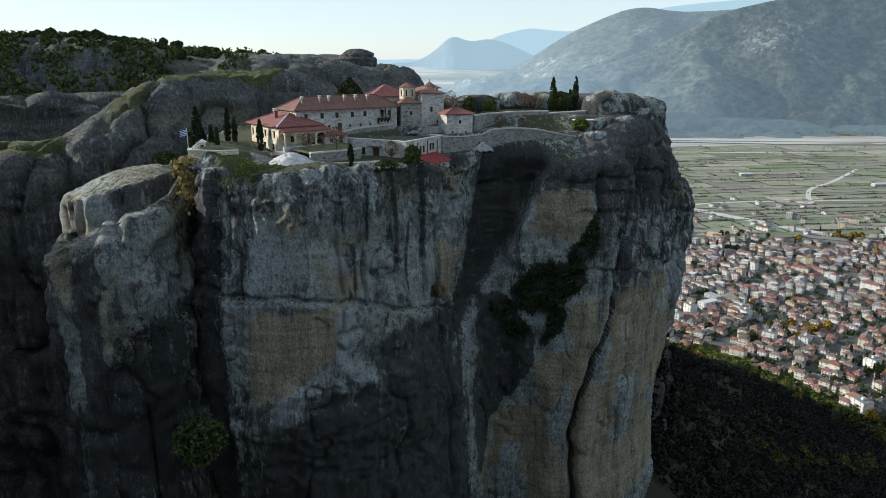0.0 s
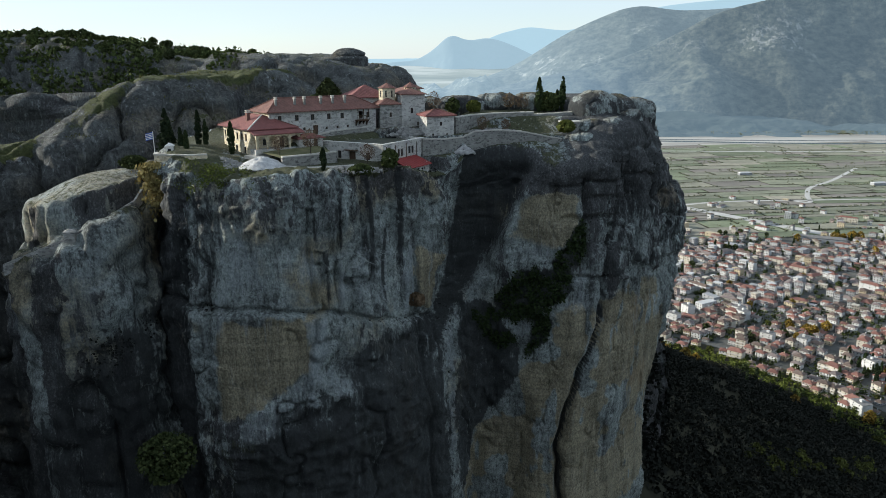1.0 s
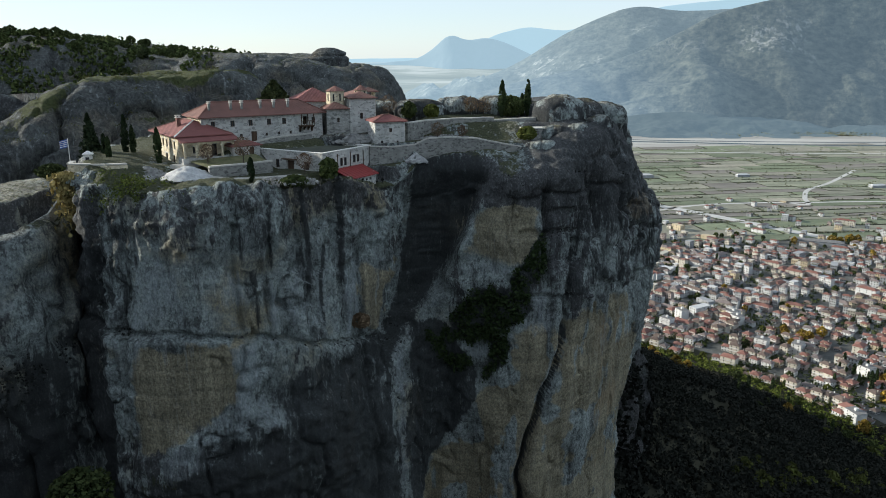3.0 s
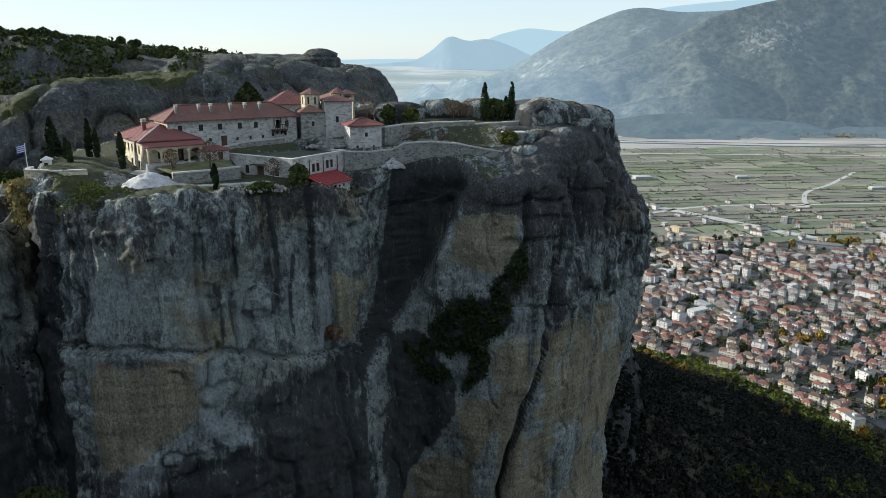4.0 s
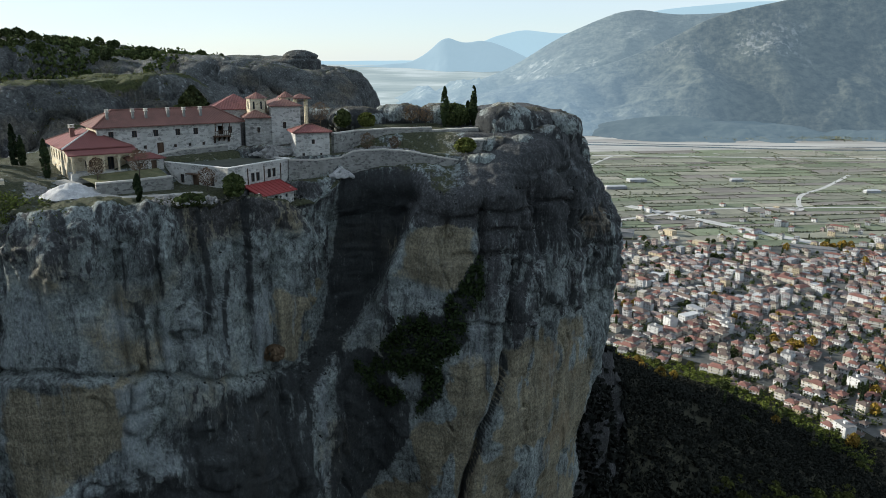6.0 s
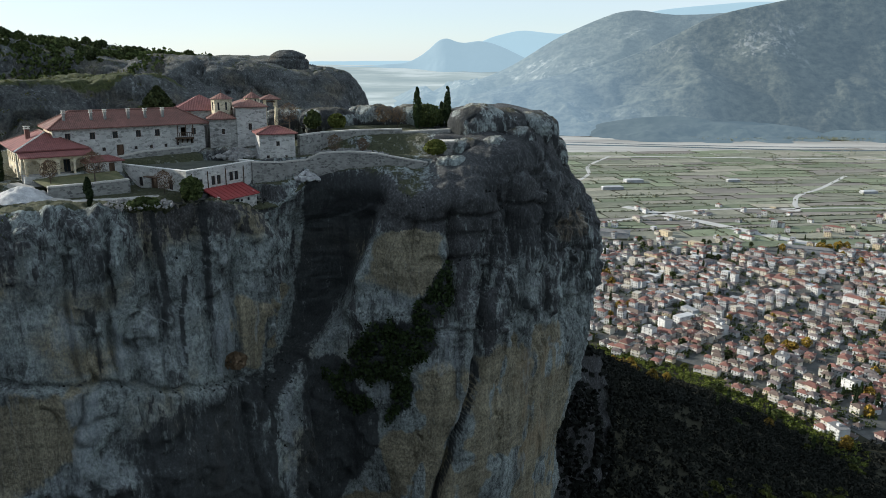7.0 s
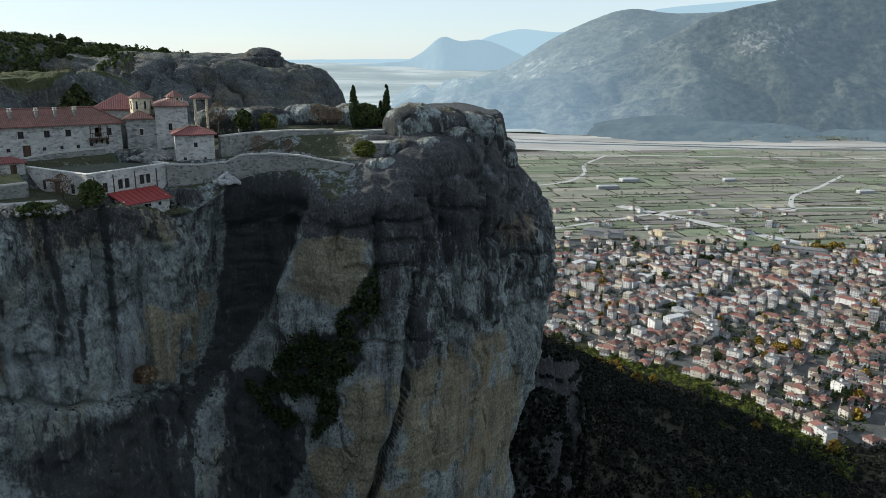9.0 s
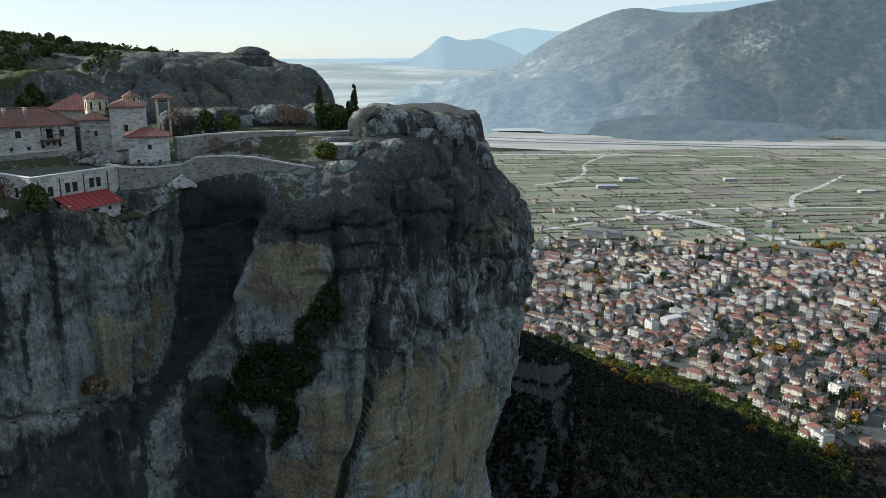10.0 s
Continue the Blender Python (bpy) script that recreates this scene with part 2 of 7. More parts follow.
LEAD = mottled("grey_roof_sheet", (0.045, 0.05, 0.038), (0.085, 0.09, 0.068), 0.4, 0.85)
PAVING = mottled("pale_paving", (0.30, 0.29, 0.26), (0.46, 0.44, 0.40), 0.9, 0.9)


# ---- mesh helpers ----
def mesh_from(name, verts, faces, mat=None, smoothed=False):
    me = bpy.data.meshes.new(name)
    me.from_pydata([tuple(v) for v in verts], [], [tuple(int(i) for i in f) for f in faces])
    me.update()
    if mat:
        me.materials.append(mat)
    if smoothed:
        me.polygons.foreach_set("use_smooth", [True] * len(me.polygons))
    return me


def grid_mesh(name, pts, mat, wrap=False, mineral=None, smoothed=True, stain=None):
    """A mesh of an array of rows by columns by 3; wrap joins the last column to the first."""
    rows, cols = pts.shape[:2]
    me = bpy.data.meshes.new(name)
    r, c = np.meshgrid(np.arange(rows - 1), np.arange(cols if wrap else cols - 1), indexing="ij")
    c2 = (c + 1) % cols
    quads = np.stack([r * cols + c, r * cols + c2, (r + 1) * cols + c2, (r + 1) * cols + c], -1).reshape(-1, 4)
    me.vertices.add(rows * cols)
    me.vertices.foreach_set("co", pts.reshape(-1))
    me.loops.add(quads.size)
    me.loops.foreach_set("vertex_index", quads.reshape(-1).astype(np.int32))
    me.polygons.add(len(quads))
    me.polygons.foreach_set("loop_start", np.arange(0, quads.size, 4, dtype=np.int32))
    me.polygons.foreach_set("use_smooth", np.full(len(quads), smoothed))
    me.update(calc_edges=True)
    me.validate()
    if mineral is not None:
        at = me.attributes.new("mineral", "FLOAT_COLOR", "POINT")
        at.data.foreach_set("color", np.c_[mineral, np.ones(len(mineral))].reshape(-1))
    if stain is not None:
        at = me.attributes.new("stain", "FLOAT_COLOR", "POINT")
        at.data.foreach_set("color", np.c_[stain, np.ones(len(stain))].reshape(-1))
    me.materials.append(mat)
    return me


def catmull(pts, counts):
    """A closed smooth curve through pts, with so many samples on each leg."""
    p, n, out = np.array(pts, float), len(pts), []
    for i in range(n):
        a, b, c, d = p[i - 1], p[i], p[(i + 1) % n], p[(i + 2) % n]
        t = np.linspace(0, 1, counts[i], endpoint=False)[:, None]
        out.append(0.5 * (2 * b + (c - a) * t + (2 * a - 5 * b + 4 * c - d) * t ** 2 + (3 * b - a - 3 * c + d) * t ** 3))
    return np.concatenate(out)


def rock_mass(name, top, mid, low, zs, core, rows, step, topz, relief, mineral, mat, round_off=11.0, fine_y=None, dome=0.10, keep=0.15, stain=None):
    """A rock from three closed outlines: the rim (x, y, z), the wall's middle and its foot (x, y). core: the two ends of the
    line to which the cap closes. relief and mineral take the points and give the outward relief and three mineral masks."""
    zmid, zlow, zbot = zs
    m = np.array(mid, float)
    legs = np.linalg.norm(np.roll(m, -1, 0) - m, axis=1)
    near = np.minimum(m[:, 1], np.roll(m[:, 1], -1))
    counts = [max(2, int(l / (step if fine_y is None or y < fine_y else step * 6))) for l, y in zip(legs, near)]
    T, M, L = catmull(top, counts), catmull(mid, counts), catmull(low, counts)
    wall_rows, cap_rows = rows
    f = np.linspace(0, 1, wall_rows)[:, None]
    f = 0.55 * f + 0.45 * f * f
    z = T[None, :, 2] + (zbot - T[None, :, 2]) * f
    w = np.clip((T[None, :, 2] - z) / (round_off(T)[None] if callable(round_off) else round_off), 0, 1)
    w = 1 - (1 - w) ** 2.2
    g = smooth(zmid, zlow, z)
    xy = T[None, :, :2] * (1 - w)[..., None] + M[None] * w[..., None]
    xy = xy * (1 - g)[..., None] + L[None] * g[..., None]
    wall = np.concatenate([xy, z[..., None]], -1)
    A, B = np.array(core, float)
    k = np.clip(((T[:, :2] - A) @ (B - A)) / ((B - A) @ (B - A)), 0, 1)[:, None]
    q = A + k * (B - A)
    h = np.linspace(0, 1, cap_rows + 1)[1:, None]
    cxy = T[None, :, :2] * (1 - h)[..., None] + q[None] * h[..., None]
    cz = topz(cxy[..., 0], cxy[..., 1])
    b = smooth(0, dome, h) if dome < 0.2 else np.clip(1 - (1 - np.clip(h / dome, 0, 1)) ** 2, 0, 1)
    cz = T[None, :, 2] * (1 - b) + cz * b
    cap = np.concatenate([cxy, cz[..., None]], -1)[::-1]
    P = np.concatenate([cap, wall], 0)
    du = np.roll(P, -1, 1) - np.roll(P, 1, 1)
    dv = np.gradient(P, axis=0)
    N = np.cross(du, dv)
    N /= np.linalg.norm(N, axis=-1, keepdims=True) + 1e-9
    centre = P.reshape(-1, 3).mean(0)
    if ((P - centre) * N)[cap_rows:].sum() < 0:
        N = -N
    flat, nf = P.reshape(-1, 3), N.reshape(-1, 3)
    edge = np.ones(P.shape[:2])
    edge[:cap_rows] = 1 - (1 - keep) * smooth(0.0, 0.25, np.linspace(1, 0, cap_rows))[:, None]
    moved = flat + nf * (relief(flat, nf) * edge.reshape(-1))[:, None]
    me = grid_mesh(name, moved.reshape(P.shape), mat, True, mineral(moved, nf), stain=stain(moved, nf) if stain else None)
    return new(name, me)


def part(name, bm, mat, parent=None, label="", smoothed=False):
    me = bpy.data.meshes.new(name)
    bm.normal_update()
    bm.to_mesh(me)
    bm.free()
    me.materials.append(mat)
    if smoothed:
        me.polygons.foreach_set("use_smooth", [True] * len(me.polygons))
    ob = new(name, me)
    ob.parent = parent
    if label:
        tagged(ob, label)
    return ob


def empty(name, m, label, category, group="", kind=""):
    ob = new(name)
    ob.matrix_world = m
    return tagged(ob, label, category, group, kind)


def box(bm, x0, x1, y0, y1, z0, z1):
    v = [bm.verts.new((x, y, z)) for x in (x0, x1) for y in (y0, y1) for z in (z0, z1)]
    for f in ((0, 1, 3, 2), (4, 6, 7, 5), (0, 4, 5, 1), (2, 3, 7, 6), (0, 2, 6, 4), (1, 5, 7, 3)):
        bm.faces.new([v[i] for i in f])
    return bm


def boxed(x0, x1, y0, y1, z0, z1):
    return box(bmesh.new(), x0, x1, y0, y1, z0, z1)


def hip_roof(x0, x1, y0, y1, z, rise, hip=None, thick=0.18):
    """A hipped roof over a rectangle, with a thick eave; the ridge runs along the longer side."""
    bm = bmesh.new()
    w, d = x1 - x0, y1 - y0
    if hip is None:
        hip = min(w, d) / 2
    if w >= d:
        r = ((x0 + hip, (y0 + y1) / 2), (x1 - hip, (y0 + y1) / 2))
    else:
        r = (((x0 + x1) / 2, y0 + hip), ((x0 + x1) / 2, y1 - hip))
    base = [bm.verts.new((x, y, z)) for x, y in ((x0, y0), (x1, y0), (x1, y1), (x0, y1))]
    up = [bm.verts.new((x, y, z + thick)) for x, y in ((x0, y0), (x1, y0), (x1, y1), (x0, y1))]
    ra, rb = (bm.verts.new((*p, z + thick + rise)) for p in r)
    for i in range(4):
        bm.faces.new((base[i], base[(i + 1) % 4], up[(i + 1) % 4], up[i]))
    bm.faces.new(base[::-1])
    if w >= d:
        bm.faces.new((up[0], up[1], rb, ra)); bm.faces.new((up[2], up[3], ra, rb))
        bm.faces.new((up[1], up[2], rb)); bm.faces.new((up[3], up[0], ra))
    else:
        bm.faces.new((up[1], up[2], rb, ra)); bm.faces.new((up[3], up[0], ra, rb))
        bm.faces.new((up[0], up[1], ra)); bm.faces.new((up[2], up[3], rb))
    return bm


# ---- the great rock ----
RIM = [(-52, 152, 236.5), (-49.3, 142.5, 238.3), (-45, 137.5, 238.3), (-35, 134.5, 237.8), (-26, 135, 238.0), (-18, 137, 238.2), (-10, 141.5, 237.8), (-4, 148, 237.0), (2, 155.5, 234.8), (6, 160, 235.0),
       (9, 165.2, 237.2), (13, 165.6, 238.8), (19, 165.5, 240.4), (24, 165.4, 240.9), (29, 167, 240.0), (35, 169.5, 242.0), (42, 175, 243.5), (50, 182, 244.5), (54.5, 193.5, 243.0), (58, 206, 239.5),
       (59.5, 219, 238.0), (60, 238, 238.0), (40, 250, 243.0), (5, 245, 243.0), (-25, 225, 241.0), (-48, 195, 239.0), (-57, 170, 236.0)]
MID = [(-52, 151.5), (-48.6, 143), (-44.5, 136), (-35, 131), (-26, 131.5), (-18, 133.6), (-10, 139.5), (-3, 147.5), (3.4, 154.5), (5.8, 159.5),
       (8.5, 161.5), (13, 162.5), (19, 161), (24.5, 158.8), (28.5, 157.8), (35, 159), (41, 163), (50, 172.5), (59.5, 187), (66.5, 198),
       (71, 211), (70, 238), (42, 254), (5, 250), (-30, 230), (-54, 198), (-61, 170)]
FOOT = [(-52, 154), (-48.3, 146), (-44.3, 139.5), (-35, 135), (-26, 135), (-18, 137), (-10, 142.5), (-3, 150), (3, 156), (6, 161),
        (9, 164), (14, 166), (20, 164.5), (25, 161.5), (29, 161), (36, 162), (41.5, 165.5), (48.5, 172.5), (55.5, 182.5), (60, 194.5),
        (62, 210), (60, 237), (40, 254), (5, 250), (-30, 230), (-54, 198), (-61, 170)]


def plateau(x, y):
    """The rock's top: the court in front, the wing's terrace behind it, and the higher garden to the right."""
    d = -(x + 30.7) * 0.596 + (y - 156.5) * 0.803
    a = (x + 7.5) * 0.496 + (y - 150.5) * 0.868
    b = -(x + 7.5) * 0.868 + (y - 150.5) * 0.496
    z = 238.0 + 1.2 * smooth(-36, -44, x) + (1.6 + 2.5 * smooth(-31, -24, x)) * smooth(-9, -3, d)
    z = np.maximum(z, 238.0 + 3.7 * smooth(13.5, 16, a) * smooth(-14, -9, x))
    z = z - 3.4 * smooth(0.8, -2.5, b) * smooth(15.5, 12.5, a)
    line = np.interp(x, [-0.3, 4, 8.5, 11, 16, 21, 26, 30], [163, 165.2, 166.5, 166.6, 166.8, 166.6, 167.2, 168.5])
    z = np.where((x > -0.5) & (x < 30), np.minimum(z, 237.6 + 0.06 * np.maximum(x, 0) + 4.0 * smooth(-0.3, 0.4, y - line)), z)
    z = z + 3.2 * smooth(172, 178, y) * smooth(3, 12, x)
    return z + 1.5 * smooth(176, 184, y) * smooth(34, 42, x) * (1 - smooth(48, 62, x))


WARP = {}


def area(p, corners, ragged=0.7, soft=0.6):
    """A mask of a polygon of (x, z) on the front, with a ragged rim."""
    if WARP.get("of") is not p:
        WARP.update(of=p, x=fbm(p / (2.4, 2.4, 3.6), 4, 201), z=fbm(p / (2.4, 2.4, 3.6), 4, 205))
    x, z = p[:, 0] + ragged * WARP["x"], p[:, 2] + 1.4 * ragged * WARP["z"]
    near, ins = np.full(len(x), 1e9), np.zeros(len(x), bool)
    for (ax, az), (bx, bz) in zip(corners, corners[1:] + corners[:1]):
        k = np.clip(((x - ax) * (bx - ax) + (z - az) * (bz - az)) / ((bx - ax) ** 2 + (bz - az) ** 2), 0, 1)
        near = np.minimum(near, np.hypot(x - ax - k * (bx - ax), z - az - k * (bz - az)))
        if az != bz:
            ins ^= ((az > z) != (bz > z)) & (x < ax + (z - az) / (bz - az) * (bx - ax))
    return smooth(-soft, soft, np.where(ins, near, -near)) * (p[:, 1] < 215)


SCAR = [(20.6, 227), (23, 230.4), (33, 229.6), (33, 224.5), (30, 218.5), (27, 216.6), (20.3, 215.6), (18.3, 220)]
UPPER_PANEL = [(-35, 228.8), (-18.5, 227.5), (-17.8, 215), (-36.5, 214.8)]
LOWER_PANEL = [(-35.8, 213.4), (-20.6, 212.4), (-20.6, 202), (-26, 198.4), (-31, 195.6), (-37, 193.5)]
TAN = [(-1.3, 221.5), (4.8, 217.6), (2.5, 214.6), (2.0, 207), (-1.9, 207.6)]
LOWER_RIGHT = [(28, 203), (33, 206), (44, 207), (60, 204), (64, 185), (60, 150), (8, 150), (11, 170), (17, 180), (22.5, 190)]
IVY_UPPER = [(33.2, 224.5), (35, 219.5), (31.4, 214.5), (32.2, 209.5), (28.6, 206.5), (25.5, 202.8), (16.5, 202.8), (15.2, 205), (20, 213), (27, 214.4)]
IVY_LOWER = [(24.5, 203), (28, 203), (27, 198), (23.2, 192.6), (22.2, 195), (23.8, 199.5)]
IVY_LEFT = [(9.5, 205), (16.5, 203.2), (20.5, 196), (18, 194.6), (13, 198)]


def smooth_patches(p):
    m = sum(area(p, c, 0.5, 1.2) for c in (SCAR, UPPER_PANEL, LOWER_PANEL, TAN)) + 0.85 * area(p, LOWER_RIGHT, 1.2, 2.0)
    return np.clip(m, 0, 1)


def thicket(p):
    """Where ivy and scrub cover the hollow of the right-hand wall."""
    return np.clip(area(p, IVY_UPPER) + area(p, IVY_LOWER) + 0.7 * area(p, IVY_LEFT), 0, 1) * (p[:, 1] < 176)


# vertical joints of the front: x, half width, depth, upper and lower end
JOINTS = [(-43.5, 0.5, 1.6, 240, 150), (-38.0, 0.4, 1.0, 232, 150), (-19.2, 0.35, 1.0, 240, 214), (-14.6, 0.45, 1.5, 240, 216), (-9.6, 0.4, 1.3, 236, 205), (-4.4, 0.55, 2.0, 240, 207), (-0.5, 0.4, 1.2, 232, 150), (27.5, 0.4, 1.0, 244, 226), (34.5, 0.8, 2.4, 248, 213), (47.0, 0.9, 2.6, 248, 203), (53.5, 0.8, 2.4, 248, 209), (59.5, 0.8, 2.2, 246, 204), (64.5, 0.8, 1.8, 244, 206)]
# level joints of the right-hand brow: z, half height, depth
BEDS = [(238.5, 0.5, 1.3), (231.5, 0.45, 1.2), (225.5, 0.6, 1.5), (219.0, 0.4, 1.0), (212.5, 0.5, 1.2), (199.5, 0.25, 0.5), (192.0, 0.2, 0.4), (185.0, 0.2, 0.4)]


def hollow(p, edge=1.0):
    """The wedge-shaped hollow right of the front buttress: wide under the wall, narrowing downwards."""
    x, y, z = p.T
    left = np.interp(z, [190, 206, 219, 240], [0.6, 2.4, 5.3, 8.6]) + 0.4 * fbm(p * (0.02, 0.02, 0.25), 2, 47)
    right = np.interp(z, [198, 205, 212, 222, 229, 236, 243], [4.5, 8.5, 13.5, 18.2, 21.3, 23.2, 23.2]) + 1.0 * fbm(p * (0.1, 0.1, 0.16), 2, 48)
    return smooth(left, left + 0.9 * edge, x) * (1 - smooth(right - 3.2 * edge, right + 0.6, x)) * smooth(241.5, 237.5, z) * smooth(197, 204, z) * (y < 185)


def great_crack(p):
    return np.interp(p[:, 2], [150, 160, 171, 177.5, 185.5, 189.5, 193.5, 202, 207, 215, 221, 228, 245], [32.0, 31.3, 30.5, 31.8, 34.1, 35.4, 36.6, 39.0, 39.6, 39.6, 40.8, 42.3, 42.5]) + 0.35 * vnoise(p * (0, 0, 1 / 5), 51)


def main_relief(p, n):
    x, y, z = p.T
    wall = 1 - np.clip(n[:, 2], 0, 1)
    sm = smooth_patches(p)
    calm = 1 - 0.65 * smooth(235, 238, z) * smooth(-2, 2, x) * (1 - smooth(30, 34, x))
    flute = fbm(p * (1 / 6.5, 1 / 6.5, 1 / 40), 3, 3)
    d = 1.1 * flute * wall + 1.0 * fbm(p / 11, 3, 5) * (1 - 0.6 * sm)
    warp = 0.5 * np.c_[fbm(p / 5, 2, 9), fbm(p / 5, 2, 10), 0 * x]
    crack = vnoise(p * (1 / 8, 1 / 8, 1 / 70) + 0.5 * warp, 11)
    d = d - 1.3 * np.exp(-(crack / 0.04) ** 2) * wall * (1 - 0.5 * sm)
    # rounded lobes with sharp creases below the rim and over the right-hand brow
    lobe = np.abs(vnoise(p * (1 / 5.5, 1 / 5.5, 1 / 24) + warp, 15)) ** 0.6 + 0.35 * np.abs(vnoise(p / (2.6, 2.6, 6.5) + warp, 17)) ** 0.6
    high = np.clip(smooth(220, 229, z) * (x < 8) + smooth(214, 224, z) * smooth(12, 20, x), 0, 1)
    d = d + 1.4 * (lobe - 0.65) * high * (1 - 0.35 * smooth(24, 34, x)) * (0.35 + 0.65 * wall) * (1 - 0.7 * sm)
    # beds: small overhanging steps
    bed = z / 5.2 + 0.6 * fbm(p / 16, 2, 19)
    d = d + 0.55 * (bed - np.floor(bed) - 0.5) * wall * (1 - 0.6 * sm) * smooth(-0.3, 0.3, fbm(p / 14, 2, 25))
    calmer = 1 - 0.45 * smooth(26, 36, x) * smooth(205, 215, z)
    d = d + calmer * (0.5 * fbm(p / (2.6, 2.6, 3.4), 4, 21) + 0.4 * np.abs(vnoise(p / 1.3, 29)) + 0.2 * fbm(p / 0.8, 3, 31)) * (1 - 0.75 * sm)
    for jx, jw, jd, z1, z0 in JOINTS:
        c = jx + 0.7 * vnoise(p * (0, 0, 1 / 7) + jx, 35)
        d = d - jd * np.exp(-((x - c) / jw) ** 2) * smooth(z1 + 1, z1 - 3, z) * smooth(z0 - 3, z0 + 3, z) * (y < 225) * wall
    for bz, bh, bd in BEDS:
        c = bz + 1.6 * fbm(p * (1 / 11, 1 / 11, 0) + bz, 2, 37)
        d = d - bd * np.exp(-((z - c) / bh) ** 2) * smooth(24, 32, x) * wall * smooth(-0.35, 0.1, fbm(p / 9 + bz, 2, 38))
    d = d - 6.0 * hollow(p) * wall
    # the long ledge across the front and the bench below it
    zl = np.interp(x, [-41, -28, -16, -6, 2], [214.2, 214.6, 212.4, 208.2, 205.2]) + 0.3 * fbm(p / 4, 3, 41)
    front = (x < 8) * (y < 172) * wall
    d = d - 1.1 * np.exp(-((z - zl) / 0.4) ** 2) * front + 0.9 * smooth(0.2, -1.2, z - zl) * front
    zb = 198 + 0.35 * (x + 30) * (x < -8) + 7.7 * (x >= -8) * smooth(2, -8, x) + 1.8 * fbm(p / 6, 3, 43)
    d = d + 2.2 * smooth(1.0, -8.0, z - zb) * front * smooth(-46, -38, x)
    # slabs that stand proud beside the chimneys below the rim, each with its own set-back
    cell = np.floor(x / 3.3 + 0.5 * vnoise(p * (0, 0, 1 / 13), 53) + 0.25 * vnoise(p * (0, 0, 1 / 3), 54)).astype(np.int64)
    d = d + 0.75 * hashed(cell, cell * 0 + np.floor(z / 17 + 0.3 * vnoise(p / 6, 56)).astype(np.int64), cell * 0, 57) * front * (1 - 0.9 * sm) * smooth(200, 214, z)
    # the overhanging foot of the dark brow, and the step under it
    zf = np.interp(x, [36, 43, 47, 55, 59, 70], [213, 211, 212.8, 208.5, 209.5, 206]) + 0.8 * fbm(p / 5, 3, 58)
    d = d + 1.5 * smooth(-0.6, 0.7, z - zf) * smooth(zf + 16, zf + 5, z) * smooth(37, 42, x) * (y < 225) * wall
    # blocks of the brow, split by level and upright joints
    bz = np.floor(z / 5.6 + 0.35 * fbm(p / 8, 2, 63)).astype(np.int64)
    bx = np.floor((x + 0.6 * y) / 6.5 + 0.37 * bz + 0.3 * fbm(p / 7, 2, 64)).astype(np.int64)
    d = d + 1.0 * hashed(bx, bz, bz * 0, 65) * smooth(30, 36, x) * smooth(210, 216, z) * wall * (y < 225)
    # the great crack of the right-hand wall
    cx = great_crack(p)
    d = d - 3.4 * np.exp(-((x - cx) / 0.7) ** 2) * smooth(236, 218, z) * (y < 190)
    d = d + 0.8 * smooth(cx - 0.4, cx + 1.2, x) * (1 - smooth(cx + 3, cx + 9, x)) * (y < 190) * smooth(228, 212, z)
    # blocks under the right-hand rim
    d = d + 1.4 * np.clip(fbm(p * (1 / 9, 1 / 9, 1 / 7), 2, 61), -0.4, 1) * smooth(8, 22, x) * smooth(205, 228, z) * wall
    return d * calm


def main_mineral(p, n):
    x, y, z = p.T
    up = np.clip(n[:, 2], 0, 1)
    streak = fbm(p * (1 / 2.4, 1 / 2.4, 1 / 45), 3, 71)
    patch = fbm(p / 9, 4, 73)
    sm = smooth_patches(p)
    ochre = np.clip(0.9 * area(p, LOWER_PANEL, 1.1, 1.2) + 0.22 * area(p, UPPER_PANEL, 0.6) + 0.95 * area(p, TAN, 0.5, 0.5) + 0.75 * area(p, SCAR, 1.0, 1.0) * smooth(217, 221, z)
                    + 1.0 * area(p, LOWER_RIGHT, 1.2, 2.0) * smooth(0.0, 0.5, 0.5 + patch + 0.5 * streak) + 0.2 + 0.5 * patch * (x < 30), 0, 1)
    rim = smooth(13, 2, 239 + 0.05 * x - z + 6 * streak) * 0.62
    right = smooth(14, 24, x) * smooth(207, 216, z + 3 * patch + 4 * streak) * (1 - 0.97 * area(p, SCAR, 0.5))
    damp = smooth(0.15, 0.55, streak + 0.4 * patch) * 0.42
    # shade of the gully side and of the low wall, put into the dark mask
    gorge_shade = 0.7 * smooth(-41, -45, x) * (z < 236) + 0.5 * smooth(202, 192, z) * (x < -6)
    dark = np.clip((0.75 * rim + (0.46 + 0.16 * smooth(220, 228, z)) * right + damp + gorge_shade) * (1 - 0.9 * sm) + 0.5 * thicket(p), 0, 0.96) * (1 - smooth(0.6, 0.85, up) * 0.6 * (1 - smooth(28, 36, x)))
    bench = smooth(200, 188, z) * smooth(0.1, 0.4, fbm(p / 5, 3, 78)) * (x < 0)
    flat = smooth(0.6, 0.9, up + 0.2 * patch)
    moss = np.clip(flat * (0.7 - 0.55 * smooth(24, 36, x)) + 0.2 * thicket(p) + 0.5 * bench, 0, 1)
    return np.c_[ochre, dark, moss]


